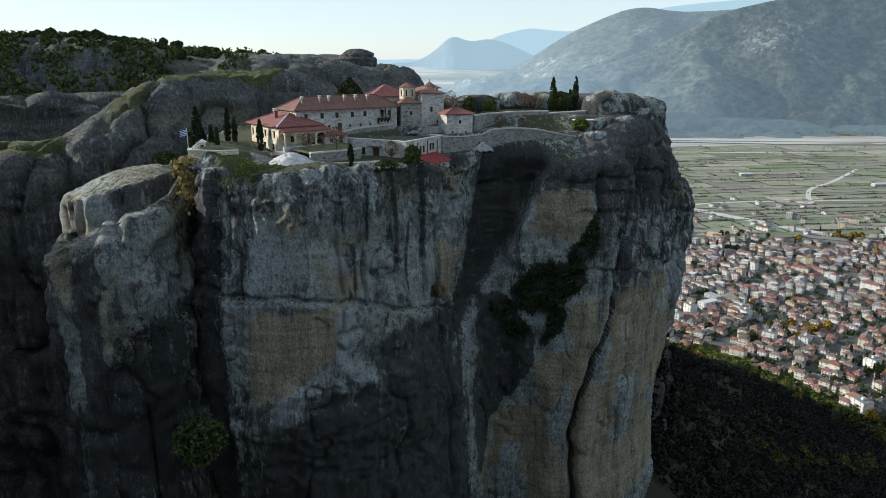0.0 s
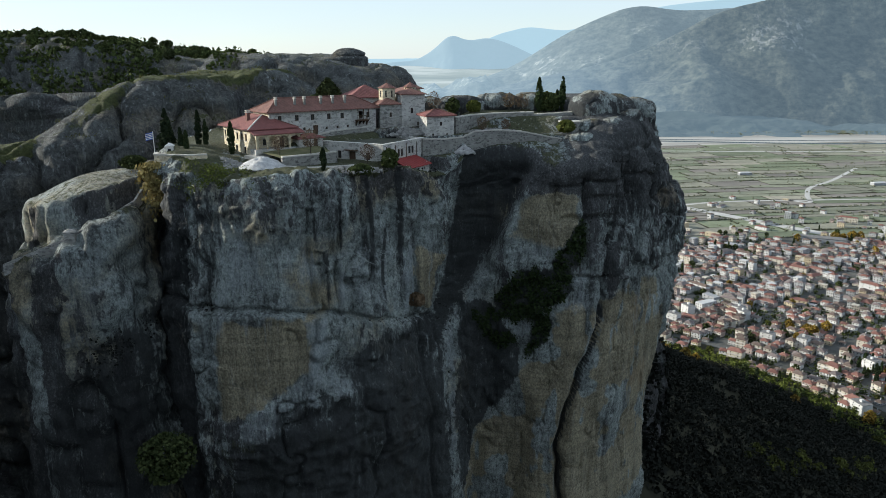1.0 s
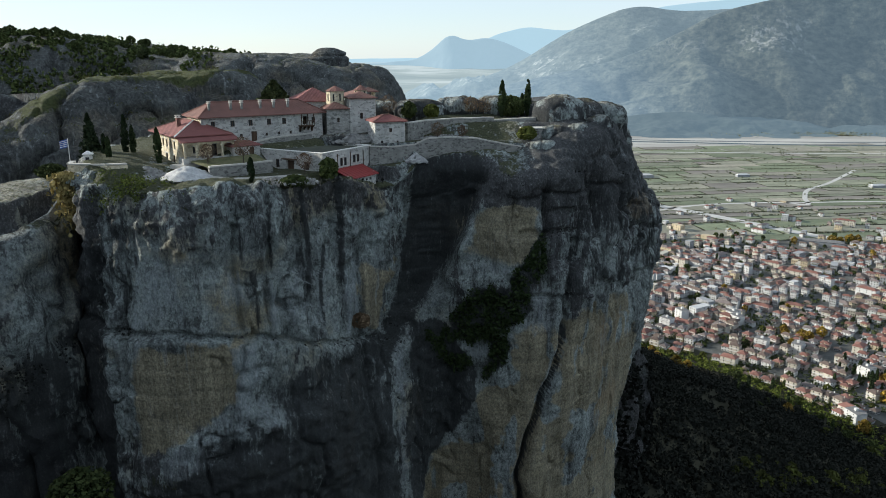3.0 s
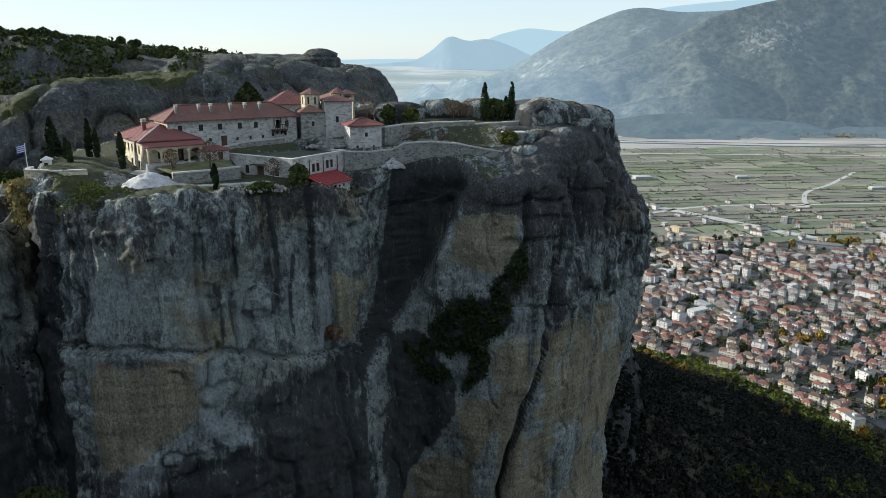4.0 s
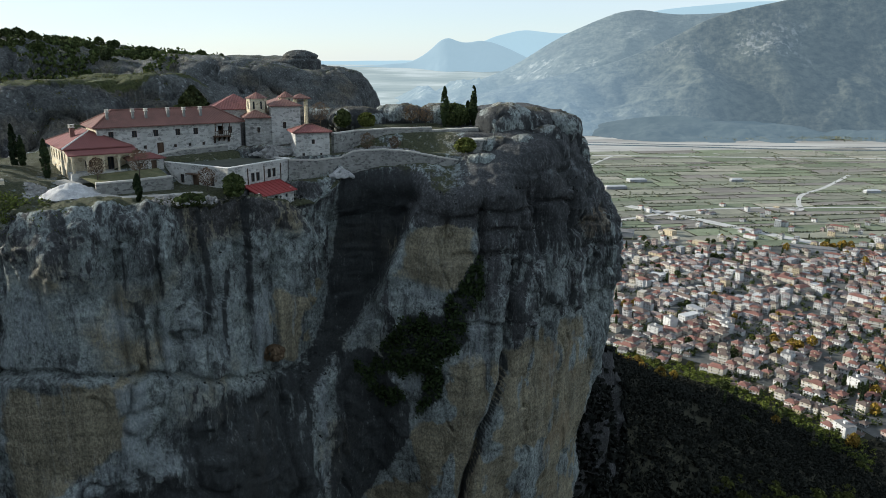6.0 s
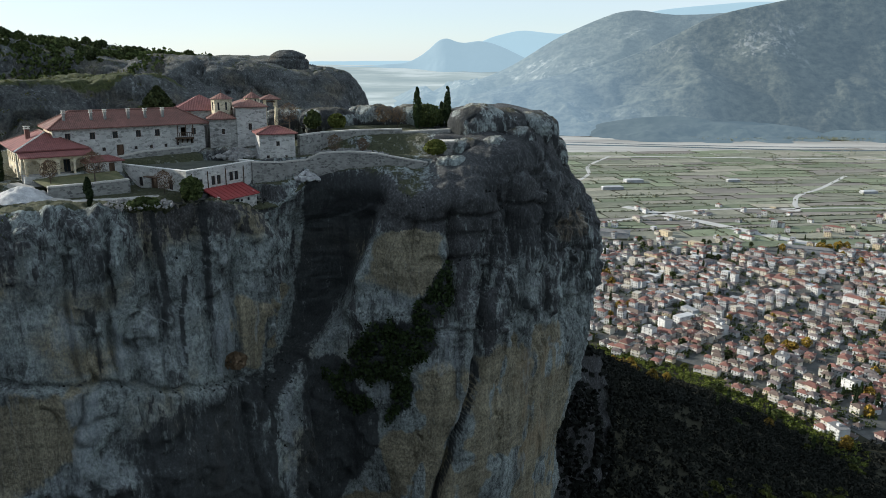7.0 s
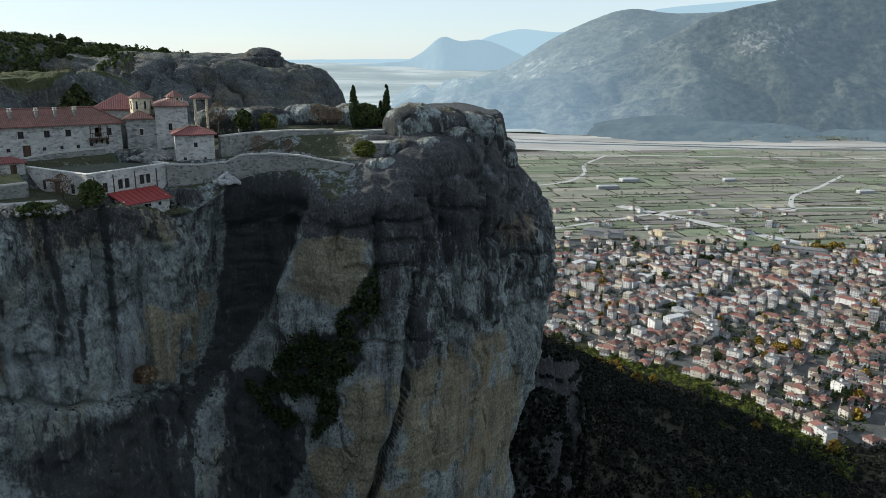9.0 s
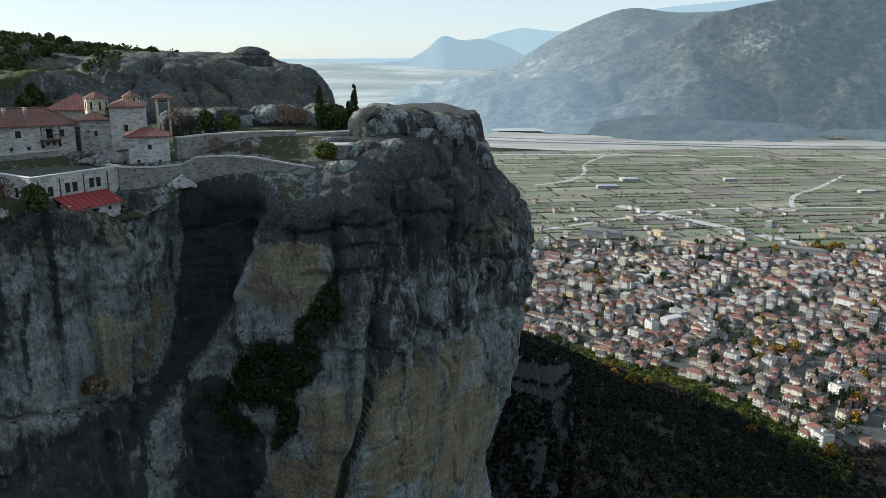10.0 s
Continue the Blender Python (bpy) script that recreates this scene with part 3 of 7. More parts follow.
def main_stain_shade(p, n):
    """Black algae films, white lime crusts and rusty seeps; the black also paints shade into hollow, cracks and the low
    wall.
    """
    x, y, z = p.T
    near = (y < 215) * 1.0
    streak = fbm(p * (1 / 1.8, 1 / 1.8, 1 / 30), 3, 171)
    patch = fbm(p / 6, 3, 173)
    cleft = np.exp(-((x - great_crack(p)) / 0.62) ** 4) * (y < 190) * smooth(228, 216, z)
    zf = np.interp(x, [36, 43, 47, 55, 59, 70], [213, 211, 212.8, 208.5, 209.5, 206])
    brow = smooth(-0.5, 1.2, z - zf) * smooth(zf + 10, zf + 4, z + 3 * streak) * smooth(38, 42, x) * smooth(-0.75, -0.1, patch + 0.5 * streak)
    brow = brow + smooth(35, 42, x) * smooth(zf + 8, zf + 12, z) * smooth(-0.45, 0.15, patch + 0.3 * streak) * 0.85
    # black fills the hollow as stain and shade, and darkens the great crack
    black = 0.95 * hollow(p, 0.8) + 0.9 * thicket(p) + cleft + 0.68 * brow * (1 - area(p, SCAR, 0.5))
    black = black + 0.9 * area(p, [(8, 206), (15, 204), (20.5, 196), (21.5, 189), (17, 180), (11.5, 172), (8.5, 160), (6.8, 180)], 0.6)
    # the deep gorge's shade put into the low wall as black
    black = black + 0.85 * area(p, [(-15, 203), (-6, 206.5), (3.4, 205), (3.4, 190), (7, 150), (-10, 150), (-7, 185)], 1.0, 2.0)
    black = black + 0.75 * area(p, [(-22, 196.8), (-12, 196.6), (-9, 190), (-10, 150), (-34, 150), (-34, 186), (-27, 191)], 1.6, 1.6)
    # first term paints the shade of the gully beside the shoulder
    black = black + 0.7 * smooth(-40.5, -43.5, x + 0.8 * patch) * smooth(232, 226, z) + 0.55 * area(p, [(-42, 235), (-36, 235.5), (-35, 229), (-37, 215), (-41, 215)], 1.2, 1.4)
    # shade painted black into the upright joints and chimneys
    for jx, jw, z1, z0 in ((-4.5, 0.75, 238, 217), (-14.4, 0.35, 236, 224), (-9.7, 0.5, 236, 218), (-18.6, 0.4, 236, 226), (-16.6, 0.45, 224, 213), (-7.2, 0.3, 226, 212), (3.6, 0.5, 206, 150)):
        c = jx + 0.6 * vnoise(p * (0, 0, 1 / 7) + jx, 35)
        black = black + 0.9 * np.exp(-((x - c) / jw) ** 4) * smooth(z0 - 2, z0 + 2, z) * smooth(z1 + 2, z1 - 1, z) * (y < 172)
    front = (y < 172) * 1.0
    pale = 0.55 * area(p, UPPER_PANEL, 0.6, 1.0) * smooth(-0.3, 0.3, patch) + 0.62 * area(p, [(-4.4, 222), (-1.2, 222), (-1.6, 208), (-3.6, 208)], 0.3)
    pale = pale + 0.8 * area(p, [(-20.4, 212), (-16.4, 212), (-16.8, 206), (-19, 200.5), (-20.6, 201)], 0.4) + 0.62 * area(p, [(-35, 192), (-21, 201.2), (-10, 199.6), (-10, 197.4), (-18, 196.6), (-25, 191.4), (-33, 188)], 0.9)
    pale = pale + 0.72 * area(p, [(4.3, 203.5), (6.0, 203), (7.2, 190), (7.4, 172), (5.4, 172), (5.2, 190)], 0.3, 0.4) + 0.6 * area(p, [(31, 213), (35, 214), (36.5, 206), (34, 203.5), (29, 204.5), (32.4, 208.5)], 0.7)
    pale = pale + 0.75 * area(p, [(17.5, 202.4), (24.5, 202), (23.4, 199.5), (21, 197.5), (19.4, 200)], 0.5) + 0.55 * area(p, [(19.6, 219), (29.5, 219), (28, 216.6), (20.5, 215.7)], 0.6, 0.9)
    pale = pale + 0.5 * smooth(0.25, 0.6, streak) * front * smooth(204, 214, z) * smooth(238, 228, z) * (x < 4) + 0.5 * area(p, [(8, 222), (14, 216), (16, 210), (11, 206), (9, 211)], 1.2, 1.0)
    # last term paints the great crack's lit edge as a pale line
    pale = pale + 0.5 * area(p, [(-16, 214), (-6, 212), (-6, 222), (-16, 224)], 1.2, 1.2) + 0.7 * np.exp(-((x - great_crack(p) + 1.1) / 0.3) ** 2) * (y < 190) * smooth(212, 204, z)
    pale = pale + 0.42 * smooth(0.15, 0.5, streak - 0.4 * patch) * smooth(34, 42, x) * smooth(205, 212, z) * near
    # more black towards the foot, where little sky light reaches
    black = black + 0.5 * smooth(198, 182, z + 3 * patch) * (x < 6) * (y < 172)
    rust = 0.6 * area(p, [(-4, 150), (2.6, 150), (0.5, 190), (-3, 203), (-6, 206)], 1.0, 2.0) * smooth(-0.1, 0.4, streak) + 0.7 * area(p, [(48, 203), (57, 203), (58, 190), (55, 165), (49, 165)], 1.5, 2.0) * smooth(-0.1, 0.4, patch + 0.4 * streak)
    rust = rust + 0.8 * area(p, [(55, 227.5), (64, 226), (66, 221.5), (58, 222)], 0.8)
    return np.clip(np.c_[black * near, pale * (1 - np.clip(1.3 * thicket(p), 0, 1)), rust], 0, 1)


main_rock = rock_mass("rock_pillar", RIM, MID, FOOT, (206, 160, 70), ((-30, 165), (40, 215)), (340, 70), 0.36, plateau, main_relief, main_mineral, ROCK, lambda T: 9 + 15 * smooth(50, 57, T[:, 0]), 225, stain=main_stain_shade)
tagged(main_rock, "huge sheer grey conglomerate rock pillar with dark water streaks", "rock", kind="structure")


# ---- the lower pillar beside it, with the stepped path ----
def plain_relief(scale, amp):
    def relief(p, n):
        wall = 1 - np.clip(n[:, 2], 0, 1)
        warp = 0.5 * np.c_[fbm(p / (6 * scale), 2, 9), fbm(p / (6 * scale), 2, 10), 0 * p[:, 0]]
        lobe = np.abs(vnoise(p * (1 / (7 * scale), 1 / (7 * scale), 1 / (12 * scale)) + warp, 15)) ** 0.6
        crack = vnoise(p * (1 / (9 * scale), 1 / (9 * scale), 1 / (60 * scale)), 12)
        return amp * (1.4 * fbm(p * (1 / (7 * scale), 1 / (7 * scale), 1 / (30 * scale)), 3, 13) * (0.4 + 0.6 * wall) + 0.6 * fbm(p / (2.5 * scale), 4, 23)
                      + 2.2 * (lobe - 0.5) + 0.35 * np.abs(vnoise(p / (1.1 * scale), 29)) - 2.0 * np.exp(-(crack / 0.05) ** 2) * wall)
    return relief


def domed_relief(pitch, amp):
    """Rounded domes side by side, parted by deep upright creases that die out downwards."""
    def relief(p, n):
        wall = 1 - 0.6 * np.clip(n[:, 2], 0, 1)
        w = 0.45 * np.c_[fbm(p / (1.6 * pitch), 3, 9), fbm(p / (1.6 * pitch), 3, 10), 0 * p[:, 0]]
        a = np.abs(vnoise(p / (pitch, pitch, 5 * pitch) + w, 15))
        b = np.abs(vnoise(p / (0.45 * pitch, 0.45 * pitch, 1.3 * pitch) + w, 19))
        bed = p[:, 2] / (0.55 * pitch) + 0.5 * fbm(p / (2 * pitch), 2, 18)
        return amp * ((2.6 * np.minimum(a, 0.45) ** 0.5 - 1.2) * wall - 1.9 * np.exp(-(a / 0.06) ** 2) * wall + 0.5 * np.minimum(b, 0.4) ** 0.5 - 0.35 * np.exp(-(b / 0.05) ** 2)
                      + 0.8 * fbm(p / (2.2 * pitch), 3, 13) + 0.28 * (bed - np.floor(bed) - 0.5) * wall + 0.22 * fbm(p / (0.2 * pitch), 4, 23))
    return relief


def plain_mineral(green, black=0.25):
    def mineral(p, n):
        up = np.clip(n[:, 2], 0, 1)
        patch, streak = fbm(p / 12, 4, 83), fbm(p * (1 / 4, 1 / 4, 1 / 60), 3, 85)
        return np.c_[np.clip(0.3 + 0.5 * patch, 0, 1), np.clip(black + 0.9 * streak, 0, 0.9) * (1 - 0.7 * up), np.clip(green * smooth(0.68, 0.94, up + 0.15 * patch), 0, 1)]
    return mineral


def shoulder_marks(p, n):
    streak = fbm(p * (1 / 1.8, 1 / 1.8, 1 / 26), 3, 181)
    patch = fbm(p / 5, 3, 183)
    # black below a diagonal down to the foot, plus random streaks
    black = 0.62 * area(p, [(-57, 210.5), (-54, 209), (-50, 214), (-48, 150), (-90, 150), (-76, 185), (-64, 200)], 1.4, 1.6) + 0.5 * smooth(0.0, 0.5, streak + 0.6 * patch)
    pale = 0.5 * smooth(0.1, 0.5, 0.6 * streak - patch) * smooth(196, 206, p[:, 2])
    return np.clip(np.c_[black, pale, 0 * black], 0, 1)


def streaked_stain(p, n):
    """Water streaks of black algae down the flanks of a far rock."""
    streak = fbm(p * (1 / 4, 1 / 4, 1 / 90), 3, 191) + 0.4 * fbm(p / 14, 3, 193)
    return np.clip(np.c_[0.8 * smooth(0.15, 0.5, streak) * (1 - np.clip(n[:, 2], 0, 1)), 0 * streak, 0 * streak], 0, 1)


LP_RIM = [(-77, 143, 221), (-73.5, 135.5, 222), (-66, 133.5, 225), (-58, 135.5, 228.5), (-52.5, 141.5, 231), (-53, 152, 232), (-62, 162, 230), (-74, 158, 224)]
LP_MID = [(-78, 142), (-74, 133.5), (-66, 131), (-57, 133), (-51.5, 140), (-52, 153), (-62, 164), (-76, 160)]
LP_LOW = [(-78, 143), (-74, 136.5), (-66, 134), (-57, 136), (-51, 142), (-52, 155), (-62, 166), (-78, 162)]
left_rock = rock_mass("rock_shoulder", LP_RIM, LP_MID, LP_LOW, (212, 180, 80), ((-70, 148), (-58, 150)), (150, 30), 0.7,
                      lambda x, y: 226.5 + 0.38 * (x + 65) + 0 * y, plain_relief(1.0, 1.0), plain_mineral(0.6, 0.5), ROCK, 3.0, stain=shoulder_marks)
tagged(left_rock, "lower grey rock shoulder carrying a stepped path", "rock", kind="structure")
DOME = [(-77, 148, 224), (-73, 139.5, 225), (-64, 138, 227), (-56.5, 143, 231), (-54, 151, 233), (-58, 160, 234), (-68, 163, 230), (-76, 158, 226)]
dome = rock_mass("boulder", DOME, [(x * 1.03 + 2, y) for x, y, z in DOME], [(x * 1.02 + 1.3, y) for x, y, z in DOME], (224, 218, 212), ((-67, 151), (-60, 152)), (40, 40), 0.7,
                 lambda x, y: 236.6 - 0.02 * ((x + 60) ** 2 + (y - 152) ** 2), plain_relief(0.8, 0.8), plain_mineral(0.45, 0.15), ROCK, 6.0)
tagged(dome, "rounded grey boulder with grass on its crown", "rock")

# ---- rock masses behind ----
MR = [(-230, 206, 230), (-150, 188, 231), (-112, 185, 233), (-98, 188, 236), (-88, 195, 239), (-71, 208, 243), (-57, 220, 243), (-42, 234, 242), (-38, 262, 244), (-90, 290, 246), (-230, 290, 240)]
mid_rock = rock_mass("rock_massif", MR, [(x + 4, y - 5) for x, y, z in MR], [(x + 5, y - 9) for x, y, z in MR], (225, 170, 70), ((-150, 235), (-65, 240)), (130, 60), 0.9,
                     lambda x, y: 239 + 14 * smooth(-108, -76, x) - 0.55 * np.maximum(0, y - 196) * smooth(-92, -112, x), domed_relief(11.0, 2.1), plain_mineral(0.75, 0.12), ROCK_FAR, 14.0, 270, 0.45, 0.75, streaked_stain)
tagged(mid_rock, "broad shaded rock massif with a grassy top behind the monastery", "rock", kind="structure")
# unseen rock added at the left to keep sun off the gorge walls
GR = [(-240, 180, 258), (-156, 146, 258), (-134, 60, 254), (-124, -60, 245), (-150, -160, 225), (-420, -150, 240), (-480, 120, 245)]
gorge_blocker = rock_mass("rock_massif", GR, [(x + 2, y) for x, y, z in GR], [(x + 12, y - 2) for x, y, z in GR], (210, 150, 40), ((-330, 60), (-300, 0)), (40, 14), 6.0,
                       lambda x, y: 268 + 0 * x, plain_relief(3.0, 2.5), plain_mineral(0.45, 0.25), ROCK_FAR, 14.0)
tagged(gorge_blocker, "unseen rock massif added to shade the gorge", "rock", kind="structure")
# unseen rock added behind the camera to hold back low sky light
BR = [(-150, -110, 246), (-40, -95, 250), (80, -90, 252), (200, -100, 248), (330, -90, 235), (420, -160, 215), (380, -420, 230), (-100, -420, 260)]
sky_blocker = rock_mass("rock_massif", BR, [(x, y + 4) for x, y, z in BR], [(x, y + 14) for x, y, z in BR], (210, 150, 20), ((0, -260), (250, -270)), (40, 14), 7.0,
                      lambda x, y: 260 + 0 * x, plain_relief(3.0, 2.5), plain_mineral(0.6, 0.35), ROCK_FAR, 14.0)
tagged(sky_blocker, "unseen rock massif added behind the camera to block sky light", "rock", kind="structure")
SP = [(48, 244, 173), (70, 252, 162), (88, 280, 144), (103, 335, 123), (115, 400, 100), (114, 432, 93), (80, 445, 100), (40, 400, 138), (30, 300, 180)]
# high lichen mask and darker rock put shade into the spur
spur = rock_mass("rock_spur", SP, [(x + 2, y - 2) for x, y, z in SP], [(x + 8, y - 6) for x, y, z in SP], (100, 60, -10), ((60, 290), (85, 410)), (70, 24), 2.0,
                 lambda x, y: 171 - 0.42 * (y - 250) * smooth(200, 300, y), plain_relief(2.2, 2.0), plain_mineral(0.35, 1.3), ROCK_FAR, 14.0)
tagged(spur, "dark shaded rock spur running down behind the pillar", "rock", kind="structure")
FR = [(-520, 405, 250), (-330, 410, 250), (-220, 412, 249), (-140, 410, 246), (-105, 400, 243), (-70, 404, 242), (-35, 412, 238), (-14, 428, 230), (-10, 470, 228), (-60, 560, 240), (-250, 640, 250), (-520, 640, 255)]
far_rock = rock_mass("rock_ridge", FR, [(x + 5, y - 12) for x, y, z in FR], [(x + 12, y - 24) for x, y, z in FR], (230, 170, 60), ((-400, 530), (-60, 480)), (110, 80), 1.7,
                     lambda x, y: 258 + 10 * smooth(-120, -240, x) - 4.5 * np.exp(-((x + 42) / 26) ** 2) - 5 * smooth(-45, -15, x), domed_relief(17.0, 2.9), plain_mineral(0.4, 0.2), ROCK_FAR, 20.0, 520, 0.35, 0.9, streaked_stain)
tagged(far_rock, "long distant rock ridge with rounded domes and scrub", "rock", kind="structure")

KNOB = [(9.4 * math.cos(a) - 51, 7.5 * math.sin(a) + 452, 259.8 + 0.4 * math.sin(2 * a)) for a in np.linspace(0, math.tau, 9)[:-1]]
knob = rock_mass("rock_knob", KNOB, [(-52 + 1.02 * (x + 51), 452 + 1.0 * (y - 452)) for x, y, z in KNOB], [(-56 + 1.7 * (x + 51), 452 + 1.4 * (y - 452)) for x, y, z in KNOB], (258.5, 257, 246), ((-53, 452), (-49, 452)), (30, 24), 0.6,
                 lambda x, y: 262.6 - 0.012 * ((x + 53) ** 2 + (y - 452) ** 2), domed_relief(7.0, 0.6), plain_mineral(0.3, 0.3), ROCK_FAR, 3.0, None, 0.8, 0.7)
tagged(knob, "rounded overhanging rock knob on the distant ridge", "rock", kind="structure")

# ---- ground, hill and mountains ----
def terrain(x, y):
    spine = ((20, 200, 137), (30, 420, 141), (-150, 560, 150), (-600, 600, 150), (-300, 150, 90), (20, 200, 137))
    best = np.full(x.shape, -1e9)
    for (ax, ay, az), (bx, by, bz) in zip(spine[:-1], spine[1:]):
        k = np.clip(((x - ax) * (bx - ax) + (y - ay) * (by - ay)) / ((bx - ax) ** 2 + (by - ay) ** 2), 0, 1)
        d = np.hypot(x - ax - k * (bx - ax), y - ay - k * (by - ay))
        best = np.maximum(best, az + k * (bz - az) - 0.55 * d)
    q = np.stack([x, y, 0 * x], -1).reshape(-1, 3)
    best = best + (7 * fbm(q / 60, 4, 91)).reshape(x.shape) * smooth(-8, 20, best)
    return -8 + np.log1p(np.exp(np.clip((best + 8) / 8, -30, 30))) * 8


GX = np.concatenate([np.linspace(-4800, -700, 30), np.linspace(-650, 800, 240), np.linspace(850, 4800, 40)])
GY = np.concatenate([np.linspace(-1500, -100, 16), np.linspace(-80, 900, 170), np.linspace(950, 4900, 60)])
gx, gy = np.meshgrid(GX, GY)
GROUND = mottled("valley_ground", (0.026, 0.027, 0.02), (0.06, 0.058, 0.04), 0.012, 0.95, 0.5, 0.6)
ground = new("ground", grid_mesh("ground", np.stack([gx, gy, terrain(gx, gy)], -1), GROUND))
tagged(ground, "green and brown valley floor rising to a wooded slope", "ground", kind="structure")


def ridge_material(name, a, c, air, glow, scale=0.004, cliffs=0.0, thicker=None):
    """Far slopes with the valley's haze put in as bluish emission: woods and scrub, here and there a pale cliff.
    thicker: (from x, to x, glow) where that haze is stronger.
    """
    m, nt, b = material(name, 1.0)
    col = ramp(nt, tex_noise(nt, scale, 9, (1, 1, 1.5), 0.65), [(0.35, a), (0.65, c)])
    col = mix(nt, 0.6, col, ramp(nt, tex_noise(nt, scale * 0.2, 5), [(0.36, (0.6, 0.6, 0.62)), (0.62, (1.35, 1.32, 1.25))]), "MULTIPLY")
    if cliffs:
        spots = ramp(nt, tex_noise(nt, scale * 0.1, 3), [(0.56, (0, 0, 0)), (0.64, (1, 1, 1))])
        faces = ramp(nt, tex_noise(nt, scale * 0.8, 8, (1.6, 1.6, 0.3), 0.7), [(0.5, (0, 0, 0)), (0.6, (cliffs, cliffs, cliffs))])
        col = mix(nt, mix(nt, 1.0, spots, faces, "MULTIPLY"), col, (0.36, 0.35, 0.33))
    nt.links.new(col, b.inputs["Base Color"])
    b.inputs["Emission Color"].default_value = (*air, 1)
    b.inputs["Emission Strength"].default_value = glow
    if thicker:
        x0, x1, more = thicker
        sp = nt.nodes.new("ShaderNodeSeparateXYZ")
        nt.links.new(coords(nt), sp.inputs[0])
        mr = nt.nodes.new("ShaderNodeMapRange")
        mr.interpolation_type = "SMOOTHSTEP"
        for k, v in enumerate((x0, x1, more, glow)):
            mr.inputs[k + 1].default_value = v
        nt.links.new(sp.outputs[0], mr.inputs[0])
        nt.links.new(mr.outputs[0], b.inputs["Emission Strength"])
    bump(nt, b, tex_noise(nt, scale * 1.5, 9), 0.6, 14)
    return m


def mountain(name, y, depth, x0, x1, knots, mat, label, seed, rough=30):
    """A range across the valley's end; knots give its crest (x, z)."""
    xs, ks = np.linspace(x0, x1, 320), np.linspace(0, 1, 70)
    X, K = np.meshgrid(xs, ks)
    Y = y + depth * K
    q = np.stack([X, Y, 0 * X], -1).reshape(-1, 3)
    kx, kz = np.array(knots, float).T
    line = np.interp(xs, kx, kz)
    line = np.convolve(np.pad(line, 6, mode="edge"), np.ones(13) / 13, "valid")
    n = fbm(q / (rough * 9), 6, seed).reshape(X.shape)
    bent = q + 120 * np.c_[fbm(q / 500, 2, seed + 3), fbm(q / 500, 2, seed + 4), 0 * q[:, 0]]
    gorge = -(np.abs(fbm(bent * (1 / 420, 1 / 1100, 1), 4, seed + 9)) ** 0.8).reshape(X.shape)
    up = np.minimum(K / 0.8, 1)
    Z = -12 + (line[None] + 12) * (0.35 * up + 0.65 * up ** 1.6) + rough * (n + 1.2 * gorge + 0.3) * np.sin(math.pi * up) + 0.12 * rough * n * up
    Z = np.where(K > 0.85, line[None] - (K - 0.85) * 900, Z)
    return tagged(new(name, grid_mesh(name, np.stack([X, Y, Z], -1), mat)), label, "mountain", kind="structure")


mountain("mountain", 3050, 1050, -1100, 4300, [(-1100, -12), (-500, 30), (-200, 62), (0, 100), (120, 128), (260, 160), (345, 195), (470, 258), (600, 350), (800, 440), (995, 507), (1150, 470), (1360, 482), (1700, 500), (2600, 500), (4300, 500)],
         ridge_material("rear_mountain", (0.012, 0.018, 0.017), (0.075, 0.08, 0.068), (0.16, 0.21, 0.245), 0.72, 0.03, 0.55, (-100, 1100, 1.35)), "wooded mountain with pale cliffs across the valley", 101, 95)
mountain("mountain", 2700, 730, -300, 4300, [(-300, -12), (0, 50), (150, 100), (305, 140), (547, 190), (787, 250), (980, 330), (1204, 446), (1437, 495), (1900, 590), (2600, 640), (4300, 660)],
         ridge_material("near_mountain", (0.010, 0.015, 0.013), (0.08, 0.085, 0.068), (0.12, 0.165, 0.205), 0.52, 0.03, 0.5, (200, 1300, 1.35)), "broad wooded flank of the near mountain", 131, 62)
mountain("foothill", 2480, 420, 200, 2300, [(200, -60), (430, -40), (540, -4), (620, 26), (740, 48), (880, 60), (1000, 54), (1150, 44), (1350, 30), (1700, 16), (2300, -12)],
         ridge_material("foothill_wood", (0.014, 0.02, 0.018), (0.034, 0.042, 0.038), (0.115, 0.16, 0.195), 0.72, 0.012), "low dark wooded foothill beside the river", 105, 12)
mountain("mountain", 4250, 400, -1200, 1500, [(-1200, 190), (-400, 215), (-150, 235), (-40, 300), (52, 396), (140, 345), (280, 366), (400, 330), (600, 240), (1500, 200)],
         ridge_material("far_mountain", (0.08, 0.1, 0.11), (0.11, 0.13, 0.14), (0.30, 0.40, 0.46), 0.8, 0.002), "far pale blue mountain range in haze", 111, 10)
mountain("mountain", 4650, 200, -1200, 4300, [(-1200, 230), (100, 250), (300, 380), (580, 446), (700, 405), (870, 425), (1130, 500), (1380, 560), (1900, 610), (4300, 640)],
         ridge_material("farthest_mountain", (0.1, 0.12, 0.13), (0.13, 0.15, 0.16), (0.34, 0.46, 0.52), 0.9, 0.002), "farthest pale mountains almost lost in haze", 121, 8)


# ---- the monastery ----
def site(x, y, z, turn):
    return Matrix.Translation((x, y, z)) @ pose(0, 0, 0, 0, 0, turn)


